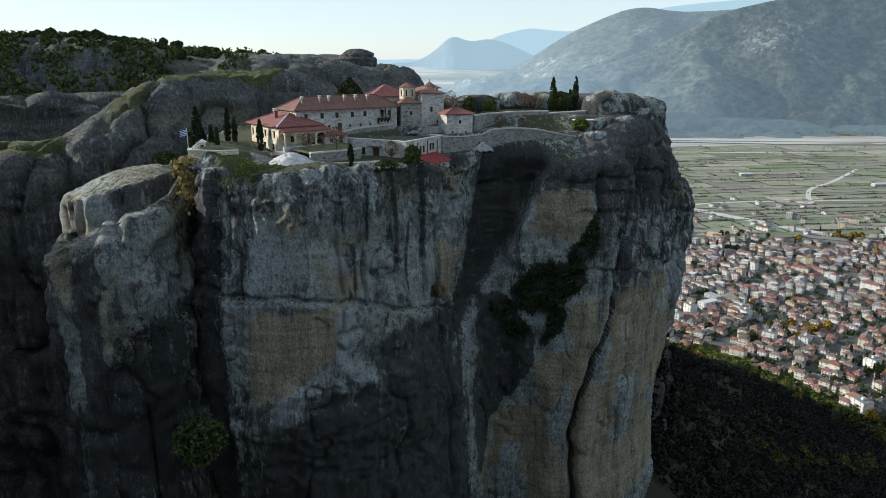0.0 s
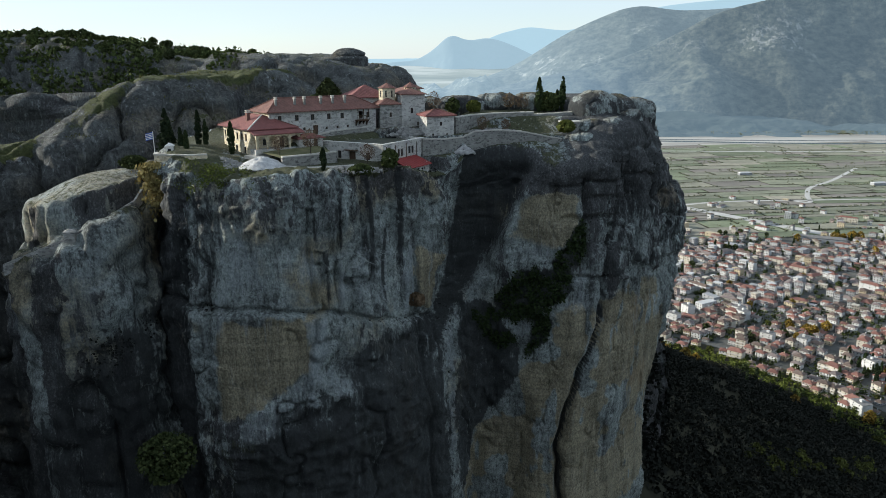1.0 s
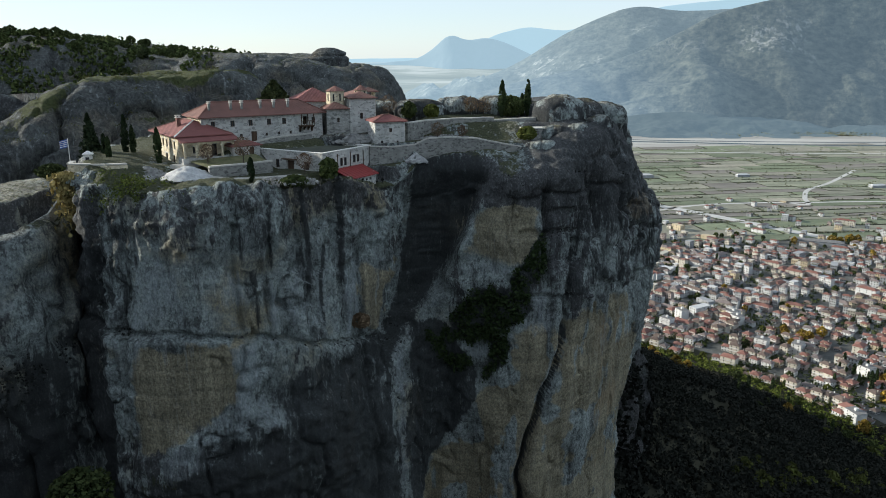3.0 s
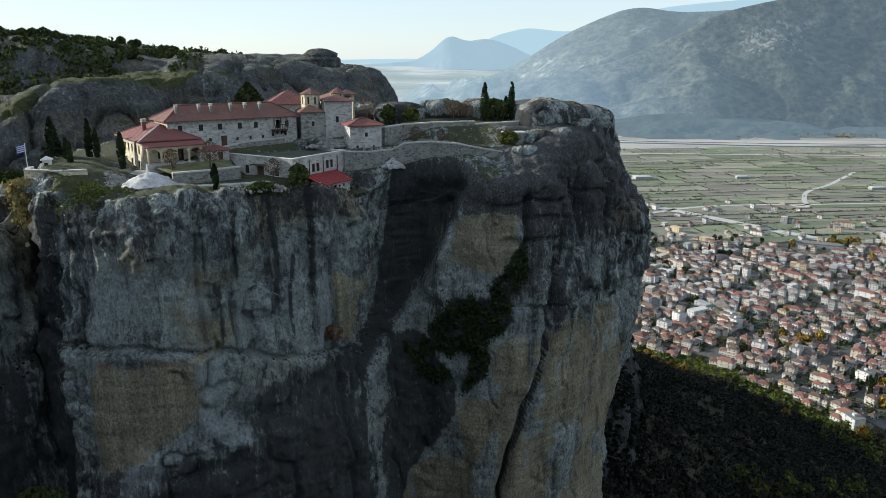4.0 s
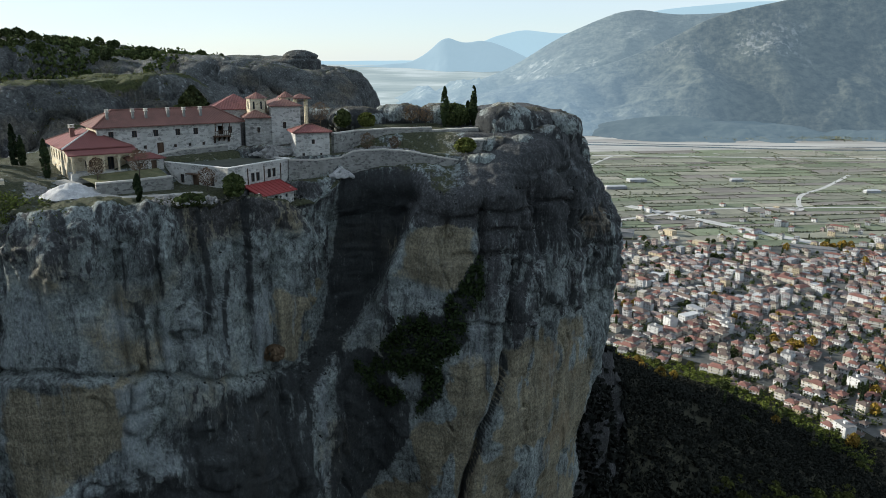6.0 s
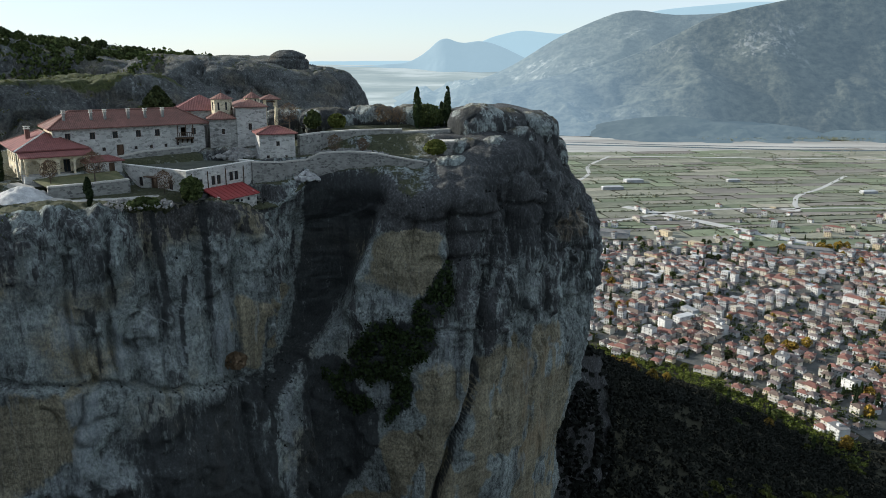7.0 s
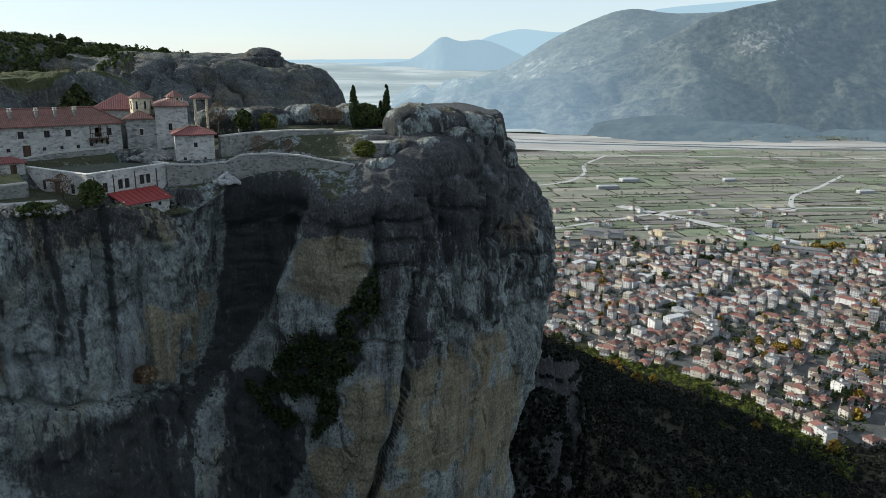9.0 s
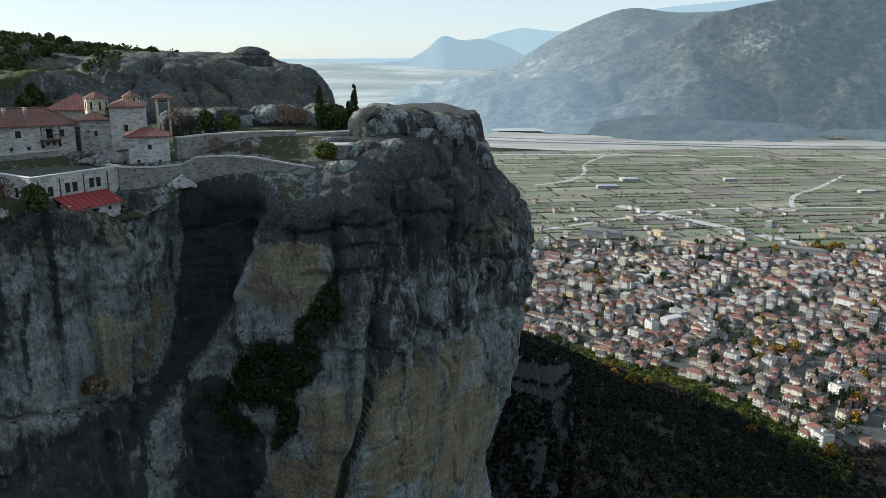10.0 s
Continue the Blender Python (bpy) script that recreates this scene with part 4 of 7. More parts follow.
def wall_with_holes(x0, x1, z0, z1, holes, thick=0.5, y=0.0):
    """A wall in the plane y, its openings (centre x, sill z, width, height) cut right through."""
    bm = bmesh.new()
    xs = sorted({x0, x1, *[h[0] - h[2] / 2 for h in holes], *[h[0] + h[2] / 2 for h in holes]})
    zs = sorted({z0, z1, *[h[1] for h in holes], *[h[1] + h[3] for h in holes]})
    keep = lambda a, b: not any(h[0] - h[2] / 2 < a < h[0] + h[2] / 2 and h[1] < b < h[1] + h[3] for h in holes)
    solid = {(i, j) for i in range(len(xs) - 1) for j in range(len(zs) - 1) if keep((xs[i] + xs[i + 1]) / 2, (zs[j] + zs[j + 1]) / 2)}
    made = {}

    def v(i, j, k):
        if (i, j, k) not in made:
            made[i, j, k] = bm.verts.new((xs[i], y + k * thick, zs[j]))
        return made[i, j, k]
    for i, j in solid:
        bm.faces.new((v(i, j, 0), v(i + 1, j, 0), v(i + 1, j + 1, 0), v(i, j + 1, 0)))
        bm.faces.new((v(i, j, 1), v(i, j + 1, 1), v(i + 1, j + 1, 1), v(i + 1, j, 1)))
        for di, dj, a, b in ((-1, 0, (i, j + 1), (i, j)), (1, 0, (i + 1, j), (i + 1, j + 1)), (0, -1, (i, j), (i + 1, j)), (0, 1, (i + 1, j + 1), (i, j + 1))):
            if (i + di, j + dj) not in solid:
                bm.faces.new((v(*a, 0), v(*a, 1), v(*b, 1), v(*b, 0)))
    return bm


def turned(ob, x=0.0, y=0.0, z=0.0, turn=0.0):
    ob.matrix_local = Matrix.Translation((x, y, z)) @ pose(0, 0, 0, 0, 0, turn)
    return ob


def window(parent, x, y, z, w, h, turn=0.0, mat=None, lintel=True):
    """A recessed window: timber frame, panes and a stone lintel; (x, y, z) is the sill's middle on the wall's face."""
    fr = bmesh.new()
    t = 0.07
    for a in ((-w / 2, -w / 2 + t, 0, h), (w / 2 - t, w / 2, 0, h), (-w / 2, w / 2, 0, t), (-w / 2, w / 2, h - t, h), (-t / 2, t / 2, t, h - t)):
        box(fr, a[0], a[1], 0.14, 0.22, a[2], a[3])
    ob = turned(part("window", fr, WOOD, parent), x, y, z, turn)
    for s in (-1, 1):
        part("pane", boxed(min(s * t / 2, s * (w / 2 - t)), max(s * t / 2, s * (w / 2 - t)), 0.17, 0.19, t, h - t), GLASS, ob)
    if lintel:
        part("lintel", boxed(-w / 2 - 0.15, w / 2 + 0.15, -0.04, 0.12, h + 0.003, h + 0.22), LINTEL, ob)
        part("sill", boxed(-w / 2 - 0.12, w / 2 + 0.12, -0.08, 0.12, -0.1, -0.003), LINTEL, ob)
    return ob


def chimney(parent, x, y, z, h=1.7, w=0.42):
    ob = turned(part("chimney", boxed(-w / 2, w / 2, -w / 2, w / 2, -0.8, h), TILES if w > 0.5 else STONE_MID, parent), x, y, z)
    bm = boxed(-w / 2 - 0.12, w / 2 + 0.12, -w / 2 - 0.12, w / 2 + 0.12, h, h + 0.12)
    for sx in (-1, 1):
        for sy in (-1, 1):
            box(bm, sx * w * 0.4 - 0.07, sx * w * 0.4 + 0.07, sy * w * 0.4 - 0.07, sy * w * 0.4 + 0.07, h + 0.12, h + 0.38)
    box(bm, -w / 2 - 0.1, w / 2 + 0.1, -w / 2 - 0.1, w / 2 + 0.1, h + 0.38, h + 0.48)
    part("cap", bm, LINTEL, ob)


def ridge_caps(parent, pts, mat, r=0.16):
    """Rounded cap tiles along a ridge or hip."""
    bm = bmesh.new()
    for a, b in zip(pts[:-1], pts[1:]):
        a, b = Vector(a), Vector(b)
        m = Matrix.Translation((a + b) / 2) @ (b - a).to_track_quat("Z", "Y").to_matrix().to_4x4()
        bmesh.ops.create_cone(bm, cap_ends=True, segments=8, radius1=r, radius2=r, depth=(b - a).length, matrix=m)
    return part("ridge_tile", bm, mat, parent)


def hip_caps(parent, x0, x1, y0, y1, z, rise, hip, mat):
    ym = (y0 + y1) / 2
    a, b = (x0 + hip, ym, z + rise), (x1 - hip, ym, z + rise)
    for pts in ([a, b], [(x0, y0, z), a], [(x0, y1, z), a], [(x1, y0, z), b], [(x1, y1, z), b]):
        ridge_caps(parent, pts, mat)


LINTEL = mottled("dressed_stone", (0.42, 0.40, 0.36), (0.55, 0.53, 0.48), 2.0)
RUST = mottled("red_painted_sheet", (0.21, 0.036, 0.036), (0.30, 0.052, 0.048), 0.9, 0.6)
RUBBLE_PALE = mottled("pale_gravel", (0.32, 0.32, 0.32), (0.55, 0.55, 0.54), 1.2, 0.95, 0.8, 0.08)
RUBBLE = mottled("grey_gravel", (0.16, 0.16, 0.155), (0.36, 0.355, 0.34), 1.2, 0.95, 0.8, 0.08)

# long wing
wing = empty("monastery_wing", site(-30.7, 156.5, 242.0, 36.6), "long two-storey stone monastery wing under a red tiled hip roof", "building")
upper = [(2.2, 3.4, 0.8, 1.15), (6.0, 3.4, 0.85, 1.15), (9.6, 3.4, 0.85, 1.15), (13.4, 3.4, 0.85, 1.15), (16.6, 3.4, 0.85, 1.15)]
lower = [(5.4, 1.0, 0.6, 0.6), (7.6, 1.35, 0.55, 0.6), (12.8, 1.3, 0.5, 0.55), (15.4, 1.35, 0.5, 0.55), (17.9, 1.4, 0.5, 0.55), (20.0, 1.6, 0.5, 0.55), (22.6, 1.7, 0.5, 0.55)]
entry = (10.2, 0.2, 1.15, 2.1)
part("wall", wall_with_holes(0, 25, -5, 5.2, upper + lower + [entry, (21.2, 3.1, 1.0, 1.6), (23.0, 3.3, 0.8, 1.2)]), STONE, wing)
# sunlight on this end wall is put into a lighter, yellower masonry
part("wall", boxed(0, 0.5, 0.5, 8, -5, 5.2), STONE_WARM, wing, "end wall with sunlight put into a yellower stone")
part("wall", boxed(24.5, 25, 0.5, 8, -5, 5.2), STONE, wing)
part("wall", boxed(0.5, 24.5, 7.5, 8, -5, 5.2), STONE, wing)
# dark board added inside, backing the wing's openings
part("wall", boxed(0.5, 24.5, 3.2, 3.4, -5, 5.2), WOOD, wing, "unseen dark board added behind the openings")
part("roof", hip_roof(-0.7, 25.7, -0.7, 8.7, 5.2, 2.5, 4.2), TILES, wing)
hip_caps(wing, -0.7, 25.7, -0.7, 8.7, 5.4, 2.5, 4.2, TILES)
for x, z, w, h in upper:
    window(wing, x, 0, z, w, h)
for x, z, w, h in lower:
    window(wing, x, 0, z, w, h, lintel=False)
window(wing, 23.0, 0, 3.3, 0.8, 1.2)
door = part("door", boxed(9.63, 10.77, 0.16, 0.24, 0.2, 2.3), WOOD, wing)
part("lintel", boxed(9.4, 11.0, -0.05, 0.2, 2.303, 2.6), LINTEL, wing)
for u in (2.2, 6.4, 8.6, 12.4, 15.2, 18.2):
    chimney(wing, u, 1.6, 6.3, 1.4)
# timber balcony
deck = part("balcony", boxed(19.6, 22.6, -1.3, -0.003, 2.75, 2.95), WOOD, wing, "dark timber balcony on brackets")
for k in range(9):
    part("baluster", boxed(19.65 + k * 0.355, 19.73 + k * 0.355, -1.28, -1.2, 2.95, 3.8), WOOD, deck)
part("handrail", boxed(19.6, 22.6, -1.32, -1.18, 3.8, 3.9), WOOD, deck)
for u in (19.7, 21.1, 22.4):
    part("post", boxed(u, u + 0.14, -1.3, -1.16, 3.9, 5.2), WOOD, deck)
for u in (19.8, 20.7, 21.6, 22.4):
    b = bmesh.new()
    vs = [b.verts.new(c) for c in ((u, -0.01, 1.9), (u, -0.01, 2.74), (u, -1.2, 2.74), (u + 0.15, -0.01, 1.9), (u + 0.15, -0.01, 2.74), (u + 0.15, -1.2, 2.74))]
    for f in ((0, 1, 2), (5, 4, 3), (0, 3, 4, 1), (1, 4, 5, 2), (2, 5, 3, 0)):
        b.faces.new([vs[i] for i in f])
    part("bracket", b, WOOD, deck)

# refectory with the arcaded porch
ref = empty("refectory", site(-33.4, 151.2, 239.0, 37), "yellow stone house with an arcaded porch and red tiled roof", "building")
part("wall", wall_with_holes(0, 9, -3, 5.3, [(6.5, 1.6, 1.0, 2.1), (3.0, 2.2, 1.0, 1.2)]), STONE_WARM, ref)
side = [(1.8, 3.0, 0.9, 1.4), (4.0, 3.0, 0.9, 1.4), (6.2, 3.0, 0.9, 1.4), (8.4, 3.0, 0.9, 1.4), (10.6, 3.0, 0.9, 1.4), (12.6, 3.0, 0.8, 1.4), (2.6, 0.1, 1.3, 1.7), (6.8, 0.1, 1.3, 1.7), (10.6, 0.1, 1.3, 1.7)]
flank = part("wall", wall_with_holes(0, 13.5, -3, 5.3, [(13.5 - a, b, c, d) for a, b, c, d in side]), STONE_WARM, ref)
turned(flank, 0, 14.0, 0, -90)
part("wall", boxed(8.5, 9, 0.5, 14, -3, 5.3), STONE_WARM, ref)
part("wall", boxed(0.5, 8.5, 13.5, 14, -3, 5.3), STONE_WARM, ref)
# dark board added inside, backing the flank's openings
part("wall", boxed(3.0, 3.2, 0.6, 13.4, -3, 5.2), WOOD, ref, "unseen dark board added behind the openings")
part("roof", hip_roof(-0.9, 9.9, -0.9, 14.9, 5.3, 2.3), TILES_NEW, ref)
ridge_caps(ref, [(4.5, 4.5, 7.8), (4.5, 9.5, 7.8)], TILES)
for cx, cy, ry in ((-0.9, -0.9, 4.5), (9.9, -0.9, 4.5), (-0.9, 14.9, 9.5), (9.9, 14.9, 9.5)):
    ridge_caps(ref, [(cx, cy, 5.5), (4.5, ry, 7.8)], PLASTER if cy < 0 and cx < 0 else TILES, 0.13)
for v, z, w, h in side:
    window(ref, 0, v + 0.5, z, w, h, -90)
window(ref, 6.5, 0, 1.6, 1.0, 2.1)
window(ref, 3.0, 0, 2.2, 1.0, 1.2)
chimney(ref, 2.2, 6.0, 6.6, 1.7, 0.7)
# porch: arches on piers
def arcade(n, bay, height, spring, thick=0.4):
    bm = bmesh.new()
    seg, r = 10, bay * 0.5 - 0.16
    for i in range(n):
        cx = (i + 0.5) * bay
        arc = [(cx - r * math.cos(math.pi * k / seg), spring + r * math.sin(math.pi * k / seg)) for k in range(seg + 1)]
        out = [(cx - bay / 2, 0), (cx - r, 0), *arc, (cx + r, 0), (cx + bay / 2, 0), (cx + bay / 2, height), (cx - bay / 2, height)]
        strip = [(cx - bay / 2, spring), *[(cx - bay / 2 + bay * k / seg, height) for k in range(seg + 1)], (cx + bay / 2, spring)]
        for y in (0, thick):
            for k in range(seg):
                q = [arc[k], arc[k + 1], (cx - bay / 2 + bay * (k + 1) / seg, height), (cx - bay / 2 + bay * k / seg, height)]
                vs = [bm.verts.new((a, y, b)) for a, b in (q if y == 0 else q[::-1])]
                bm.faces.new(vs)
            for a0, a1 in ((cx - bay / 2, cx - r), (cx + r, cx + bay / 2)):
                q = [(a0, 0), (a1, 0), (a1, spring), (a0, spring)]
                bm.faces.new([bm.verts.new((a, y, b)) for a, b in (q if y == 0 else q[::-1])])
            q = [(cx - bay / 2, spring), (cx - r, spring), (cx - bay / 2, height)]
            bm.faces.new([bm.verts.new((a, y, b)) for a, b in (q if y == 0 else q[::-1])])
            q = [(cx + r, spring), (cx + bay / 2, spring), (cx + bay / 2, height)]
            bm.faces.new([bm.verts.new((a, y, b)) for a, b in (q if y == 0 else q[::-1])])
        path = [(cx - r, 0), *arc, (cx + r, 0)]
        for a, b in zip(path[:-1], path[1:]):
            bm.faces.new([bm.verts.new(c) for c in ((a[0], 0, a[1]), (a[0], thick, a[1]), (b[0], thick, b[1]), (b[0], 0, b[1]))])
    return bm


porch = turned(part("porch", arcade(4, 2.35, 2.75, 1.45), STONE_WARM, ref, "arcaded stone porch"), 0.1, -2.4, 1.7)
part("plinth", boxed(-0.3, 9.6, -0.2, 2.4, -4.5, -0.003), STONE, porch)
flank_arch = turned(part("arch", arcade(1, 2.3, 2.75, 1.45), STONE_WARM, porch), 0.0, 2.3, 0, -90)
slope = bmesh.new()
vs = [slope.verts.new(c) for c in ((-0.6, -0.6, 2.78), (10.2, -0.6, 2.78), (10.2, 2.3, 3.5), (-0.6, 2.3, 3.5), (-0.6, -0.6, 2.95), (10.2, -0.6, 2.95), (10.2, 2.3, 3.68), (-0.6, 2.3, 3.68))]
for f in ((3, 2, 1, 0), (4, 5, 6, 7), (0, 1, 5, 4), (1, 2, 6, 5), (2, 3, 7, 6), (3, 0, 4, 7)):
    slope.faces.new([vs[i] for i in f])
part("roof", slope, TILES_NEW, porch)

outhouse = empty("outhouse", site(-24.6, 154.2, 240.3, 37), "low outhouse with a dull red tiled roof beside the porch", "shed")
part("wall", wall_with_holes(0, 5.4, -2, 1.9, [(1.6, 0.6, 0.8, 0.8), (3.8, 0.0, 0.9, 1.7)], 0.3), STONE, outhouse)
part("wall", boxed(0, 0.3, 0.3, 3.2, -2, 1.9), STONE, outhouse)
part("wall", boxed(5.1, 5.4, 0.3, 3.2, -2, 1.9), STONE, outhouse)
part("roof", hip_roof(-0.4, 5.8, -0.4, 3.6, 1.9, 0.8), TILES_NEW, outhouse)
part("door", boxed(3.36, 4.24, 0.12, 0.18, 0.0, 1.69), WOOD, outhouse)
window(outhouse, 1.6, 0, 0.6, 0.8, 0.8, lintel=False)

# flat-roofed annexe: local x runs back along the cliff, local y along the court
annexe = empty("terrace_building", site(-7.5, 150.5, 237.4, 60.2), "low stone annexe with a dark flat roof and white coping", "building")
bays = [(1.6, 1.0, 0.85, 1.5), (2.9, 1.0, 0.85, 1.5), (5.6, 1.2, 0.85, 1.5), (6.8, 1.2, 0.85, 1.5), (9.6, 1.4, 0.85, 1.5), (10.8, 1.4, 0.85, 1.5)]
part("wall", wall_with_holes(0, 15, -4, 4.1, bays), STONE, annexe)
court = [(3.2, 0.9, 1.0, 1.5), (7.0, 0.0, 1.6, 2.4), (10.2, 0.9, 0.9, 1.5), (13.6, 0.9, 0.9, 1.3)]
front = turned(part("wall", wall_with_holes(0, 16, -4, 4.1, [(16 - a, b, c, d) for a, b, c, d in court]), STONE, annexe), 0, 16.5, 0, -90)
part("wall", boxed(14.5, 15, 0.5, 16.5, -4, 4.1), STONE, annexe)
part("wall", boxed(0.5, 14.5, 16.0, 16.5, -4, 4.1), STONE, annexe)
# dark board added inside, backing the court wall's openings
part("wall", boxed(2.4, 2.6, 2.6, 15.9, -4, 3.6), WOOD, annexe, "unseen dark board added behind the openings")
part("roof", boxed(0.5, 14.5, 0.5, 16.0, 3.6, 3.78), LEAD, annexe, "dark grey flat roof")
part("coping", boxed(-0.08, 15.08, -0.08, 0.5, 4.103, 4.22), PLASTER, annexe)
part("coping", boxed(-0.08, 0.5, 0.503, 16.58, 4.103, 4.22), PLASTER, annexe)
part("coping", boxed(14.5, 15.08, 0.503, 16.58, 4.103, 4.22), PLASTER, annexe)
part("coping", boxed(0.503, 14.497, 16.0, 16.58, 4.103, 4.22), PLASTER, annexe)
for x, z, w, h in bays:
    window(annexe, x, 0, z, w, h)
for v, z, w, h in court[:1] + court[2:]:
    window(annexe, 0, v + 0.5, z, w, h, -90)
leaf = turned(part("door", boxed(-0.75, 0.75, 0.15, 0.23, 0, 2.4), WOOD, annexe), 0, 7.5, 0, -90)
part("canopy", boxed(-0.9, 0, 6.0, 9.0, 2.6, 2.75), WOOD, annexe)
for x in (1.0, 4.3, 8.2, 12.3):
    part("downpipe", boxed(x, x + 0.12, -0.12, -0.004, 0.3, 3.6), WOOD, annexe)
# lean-to shed
shed = empty("lean_to_shed", site(-7.5, 150.5, 237.4, 60.2) @ Matrix.Translation((3.4, -0.01, 0)), "stone lean-to shed with a bright red sheet roof", "shed")
part("wall", wall_with_holes(0, 8.2, -5, -0.75, [(1.4, -1.7, 0.6, 0.6), (4.0, -1.7, 0.6, 0.6), (6.4, -1.7, 0.6, 0.6)], 0.35, -3.5), STONE, shed)
part("wall", boxed(0, 0.35, -3.1, 0, -5, -0.2), PLASTER, shed)
part("wall", boxed(7.85, 8.2, -3.1, 0, -5, -0.2), STONE, shed)
roof = bmesh.new()
vs = [roof.verts.new(c) for c in ((-0.4, -4.0, -0.75), (8.6, -4.0, -0.75), (8.6, 0, 0.75), (-0.4, 0, 0.75), (-0.4, -4.0, -0.63), (8.6, -4.0, -0.63), (8.6, 0, 0.87), (-0.4, 0, 0.87))]
for f in ((3, 2, 1, 0), (4, 5, 6, 7), (0, 1, 5, 4), (1, 2, 6, 5), (2, 3, 7, 6), (3, 0, 4, 7)):
    roof.faces.new([vs[i] for i in f])
lid = part("roof", roof, RUST, shed, "red painted sheet-metal roof")
for k in range(10):
    rb = bmesh.new()
    x = -0.35 + k * 0.98
    vs = [rb.verts.new(c) for c in ((x, -4.0, -0.63), (x + 0.06, -4.0, -0.63), (x + 0.06, 0, 0.87), (x, 0, 0.87), (x, -4.0, -0.56), (x + 0.06, -4.0, -0.56), (x + 0.06, 0, 0.94), (x, 0, 0.94))]
    for f in ((4, 5, 6, 7), (0, 1, 5, 4), (1, 2, 6, 5), (2, 3, 7, 6), (3, 0, 4, 7)):
        rb.faces.new([vs[i] for i in f])
    part("seam", rb, RUST, lid)
for x in (1.4, 4.0, 6.4):
    part("pane", boxed(x - 0.29, x + 0.29, -3.3, -3.27, -1.69, -1.11), GLASS, shed)

# square hut on the wall
hut = empty("stone_hut", site(0.8, 165.0, 241.5, 22), "small square stone hut with a red tiled roof", "building")
part("wall", wall_with_holes(0, 6.2, -3, 4.3, [(3.2, 2.3, 0.6, 0.8), (1.4, 0.2, 0.5, 0.5), (4.6, 0.2, 0.4, 0.4)]), STONE, hut)
part("wall", boxed(0, 0.5, 0.5, 5, -3, 4.3), STONE, hut)
part("wall", boxed(5.7, 6.2, 0.5, 5, -3, 4.3), STONE, hut)
part("wall", boxed(0.5, 5.7, 4.5, 5, -3, 4.3), STONE, hut)
part("roof", hip_roof(-0.45, 6.65, -0.45, 5.45, 4.3, 1.1), TILES_NEW, hut)
hip_caps(hut, -0.45, 6.65, -0.45, 5.45, 4.48, 1.1, 2.95, TILES)
for x, z, w, h in ((3.2, 2.3, 0.6, 0.8), (1.4, 0.2, 0.5, 0.5), (4.6, 0.2, 0.4, 0.4)):
    window(hut, x, 0, z, w, h, lintel=False)

# church
church = empty("church", site(-9.5, 170.8, 242.0, 19.5), "tall grey stone church with tiled roofs and drums", "church")
part("wall", wall_with_holes(4.8, 10.2, -4, 8.0, [(7.2, 3.9, 0.6, 1.2), (8.6, 1.2, 0.4, 0.8)], 0.6), STONE, church)
part("wall", wall_with_holes(0, 4.797, -4, 5.9, [(2.4, 3.2, 0.5, 1.0)], 0.6, 0.4), STONE_OLD, church)
part("wall", boxed(0, 0.6, 1.003, 12, -4, 5.9), STONE_OLD, church)
part("wall", boxed(4.8, 5.4, 0.603, 11.397, -4, 8.0), STONE, church)
part("wall", boxed(9.6, 10.2, 0.603, 11.397, -4, 8.0), STONE, church)
part("wall", boxed(0.603, 10.2, 11.4, 12, -4, 5.9), STONE, church)
window(church, 7.2, 0, 3.9, 0.6, 1.2)
window(church, 8.6, 0, 1.2, 0.4, 0.8, lintel=False)
window(church, 2.4, 0.4, 3.2, 0.5, 1.0)
part("roof", hip_roof(-0.4, 4.797, -0.1, 12.4, 5.9, 1.3), TILES, church)
part("roof", hip_roof(4.5, 10.6, -0.4, 11.9, 8.0, 1.2), TILES, church)


def drum(parent, x, y, z, r, h, sides=8):
    bm = bmesh.new()
    bmesh.ops.create_cone(bm, cap_ends=True, segments=sides, radius1=r, radius2=r, depth=h, matrix=Matrix.Translation((x, y, z + h / 2)))
    ob = part("drum", bm, STONE_WARM, parent, "eight-sided masonry drum")
    bm = bmesh.new()
    bmesh.ops.create_cone(bm, cap_ends=True, segments=sides, radius1=r + 0.35, radius2=0.05, depth=1.1, matrix=Matrix.Translation((x, y, z + h + 0.553)))
    part("roof", bm, TILES, ob)
    for k in range(sides):
        a = math.tau * (k + 0.5) / sides
        m = Matrix.Translation((x + r * 0.925 * math.cos(a), y + r * 0.925 * math.sin(a), z + h * 0.3)) @ pose(0, 0, 0, 0, 0, math.degrees(a))
        bm = boxed(-0.02, 0.03, -0.16, 0.16, 0, h * 0.5)
        bmesh.ops.transform(bm, matrix=m, verts=bm.verts)
        part("window", bm, GLASS, ob)
    part("finial", boxed(x - 0.04, x + 0.04, y - 0.04, y + 0.04, z + h + 1.0, z + h + 1.7), WOOD, ob)


drum(church, 2.6, 4.0, 6.6, 1.9, 2.8)
drum(church, 8.2, 4.5, 8.5, 1.4, 1.0)
nave = empty("church_nave", site(-16.5, 174.0, 243.0, 19.5), "church nave under a broad red tiled roof", "church")
part("wall", boxed(0, 9, 0, 9, -4, 6.2), STONE, nave)
part("roof", hip_roof(-0.5, 9.5, -0.5, 9.5, 6.2, 2.6), TILES_NEW, nave)
belfry = empty("belfry", site(-3.8, 190.0, 243.5, 19.5), "open timber belfry with a flat hipped cap", "belfry")
for sx in (0, 2.2):
    for sy in (0, 2.2):
        part("post", boxed(sx, sx + 0.4, sy, sy + 0.4, -3, 7.0), STONE_WARM, belfry)
part("roof", hip_roof(-0.7, 3.3, -0.7, 3.3, 7.0, 0.9), TILES, belfry)
part("beam", boxed(0.4, 2.2, 1.2, 1.4, 6.4, 6.6), WOOD, belfry)


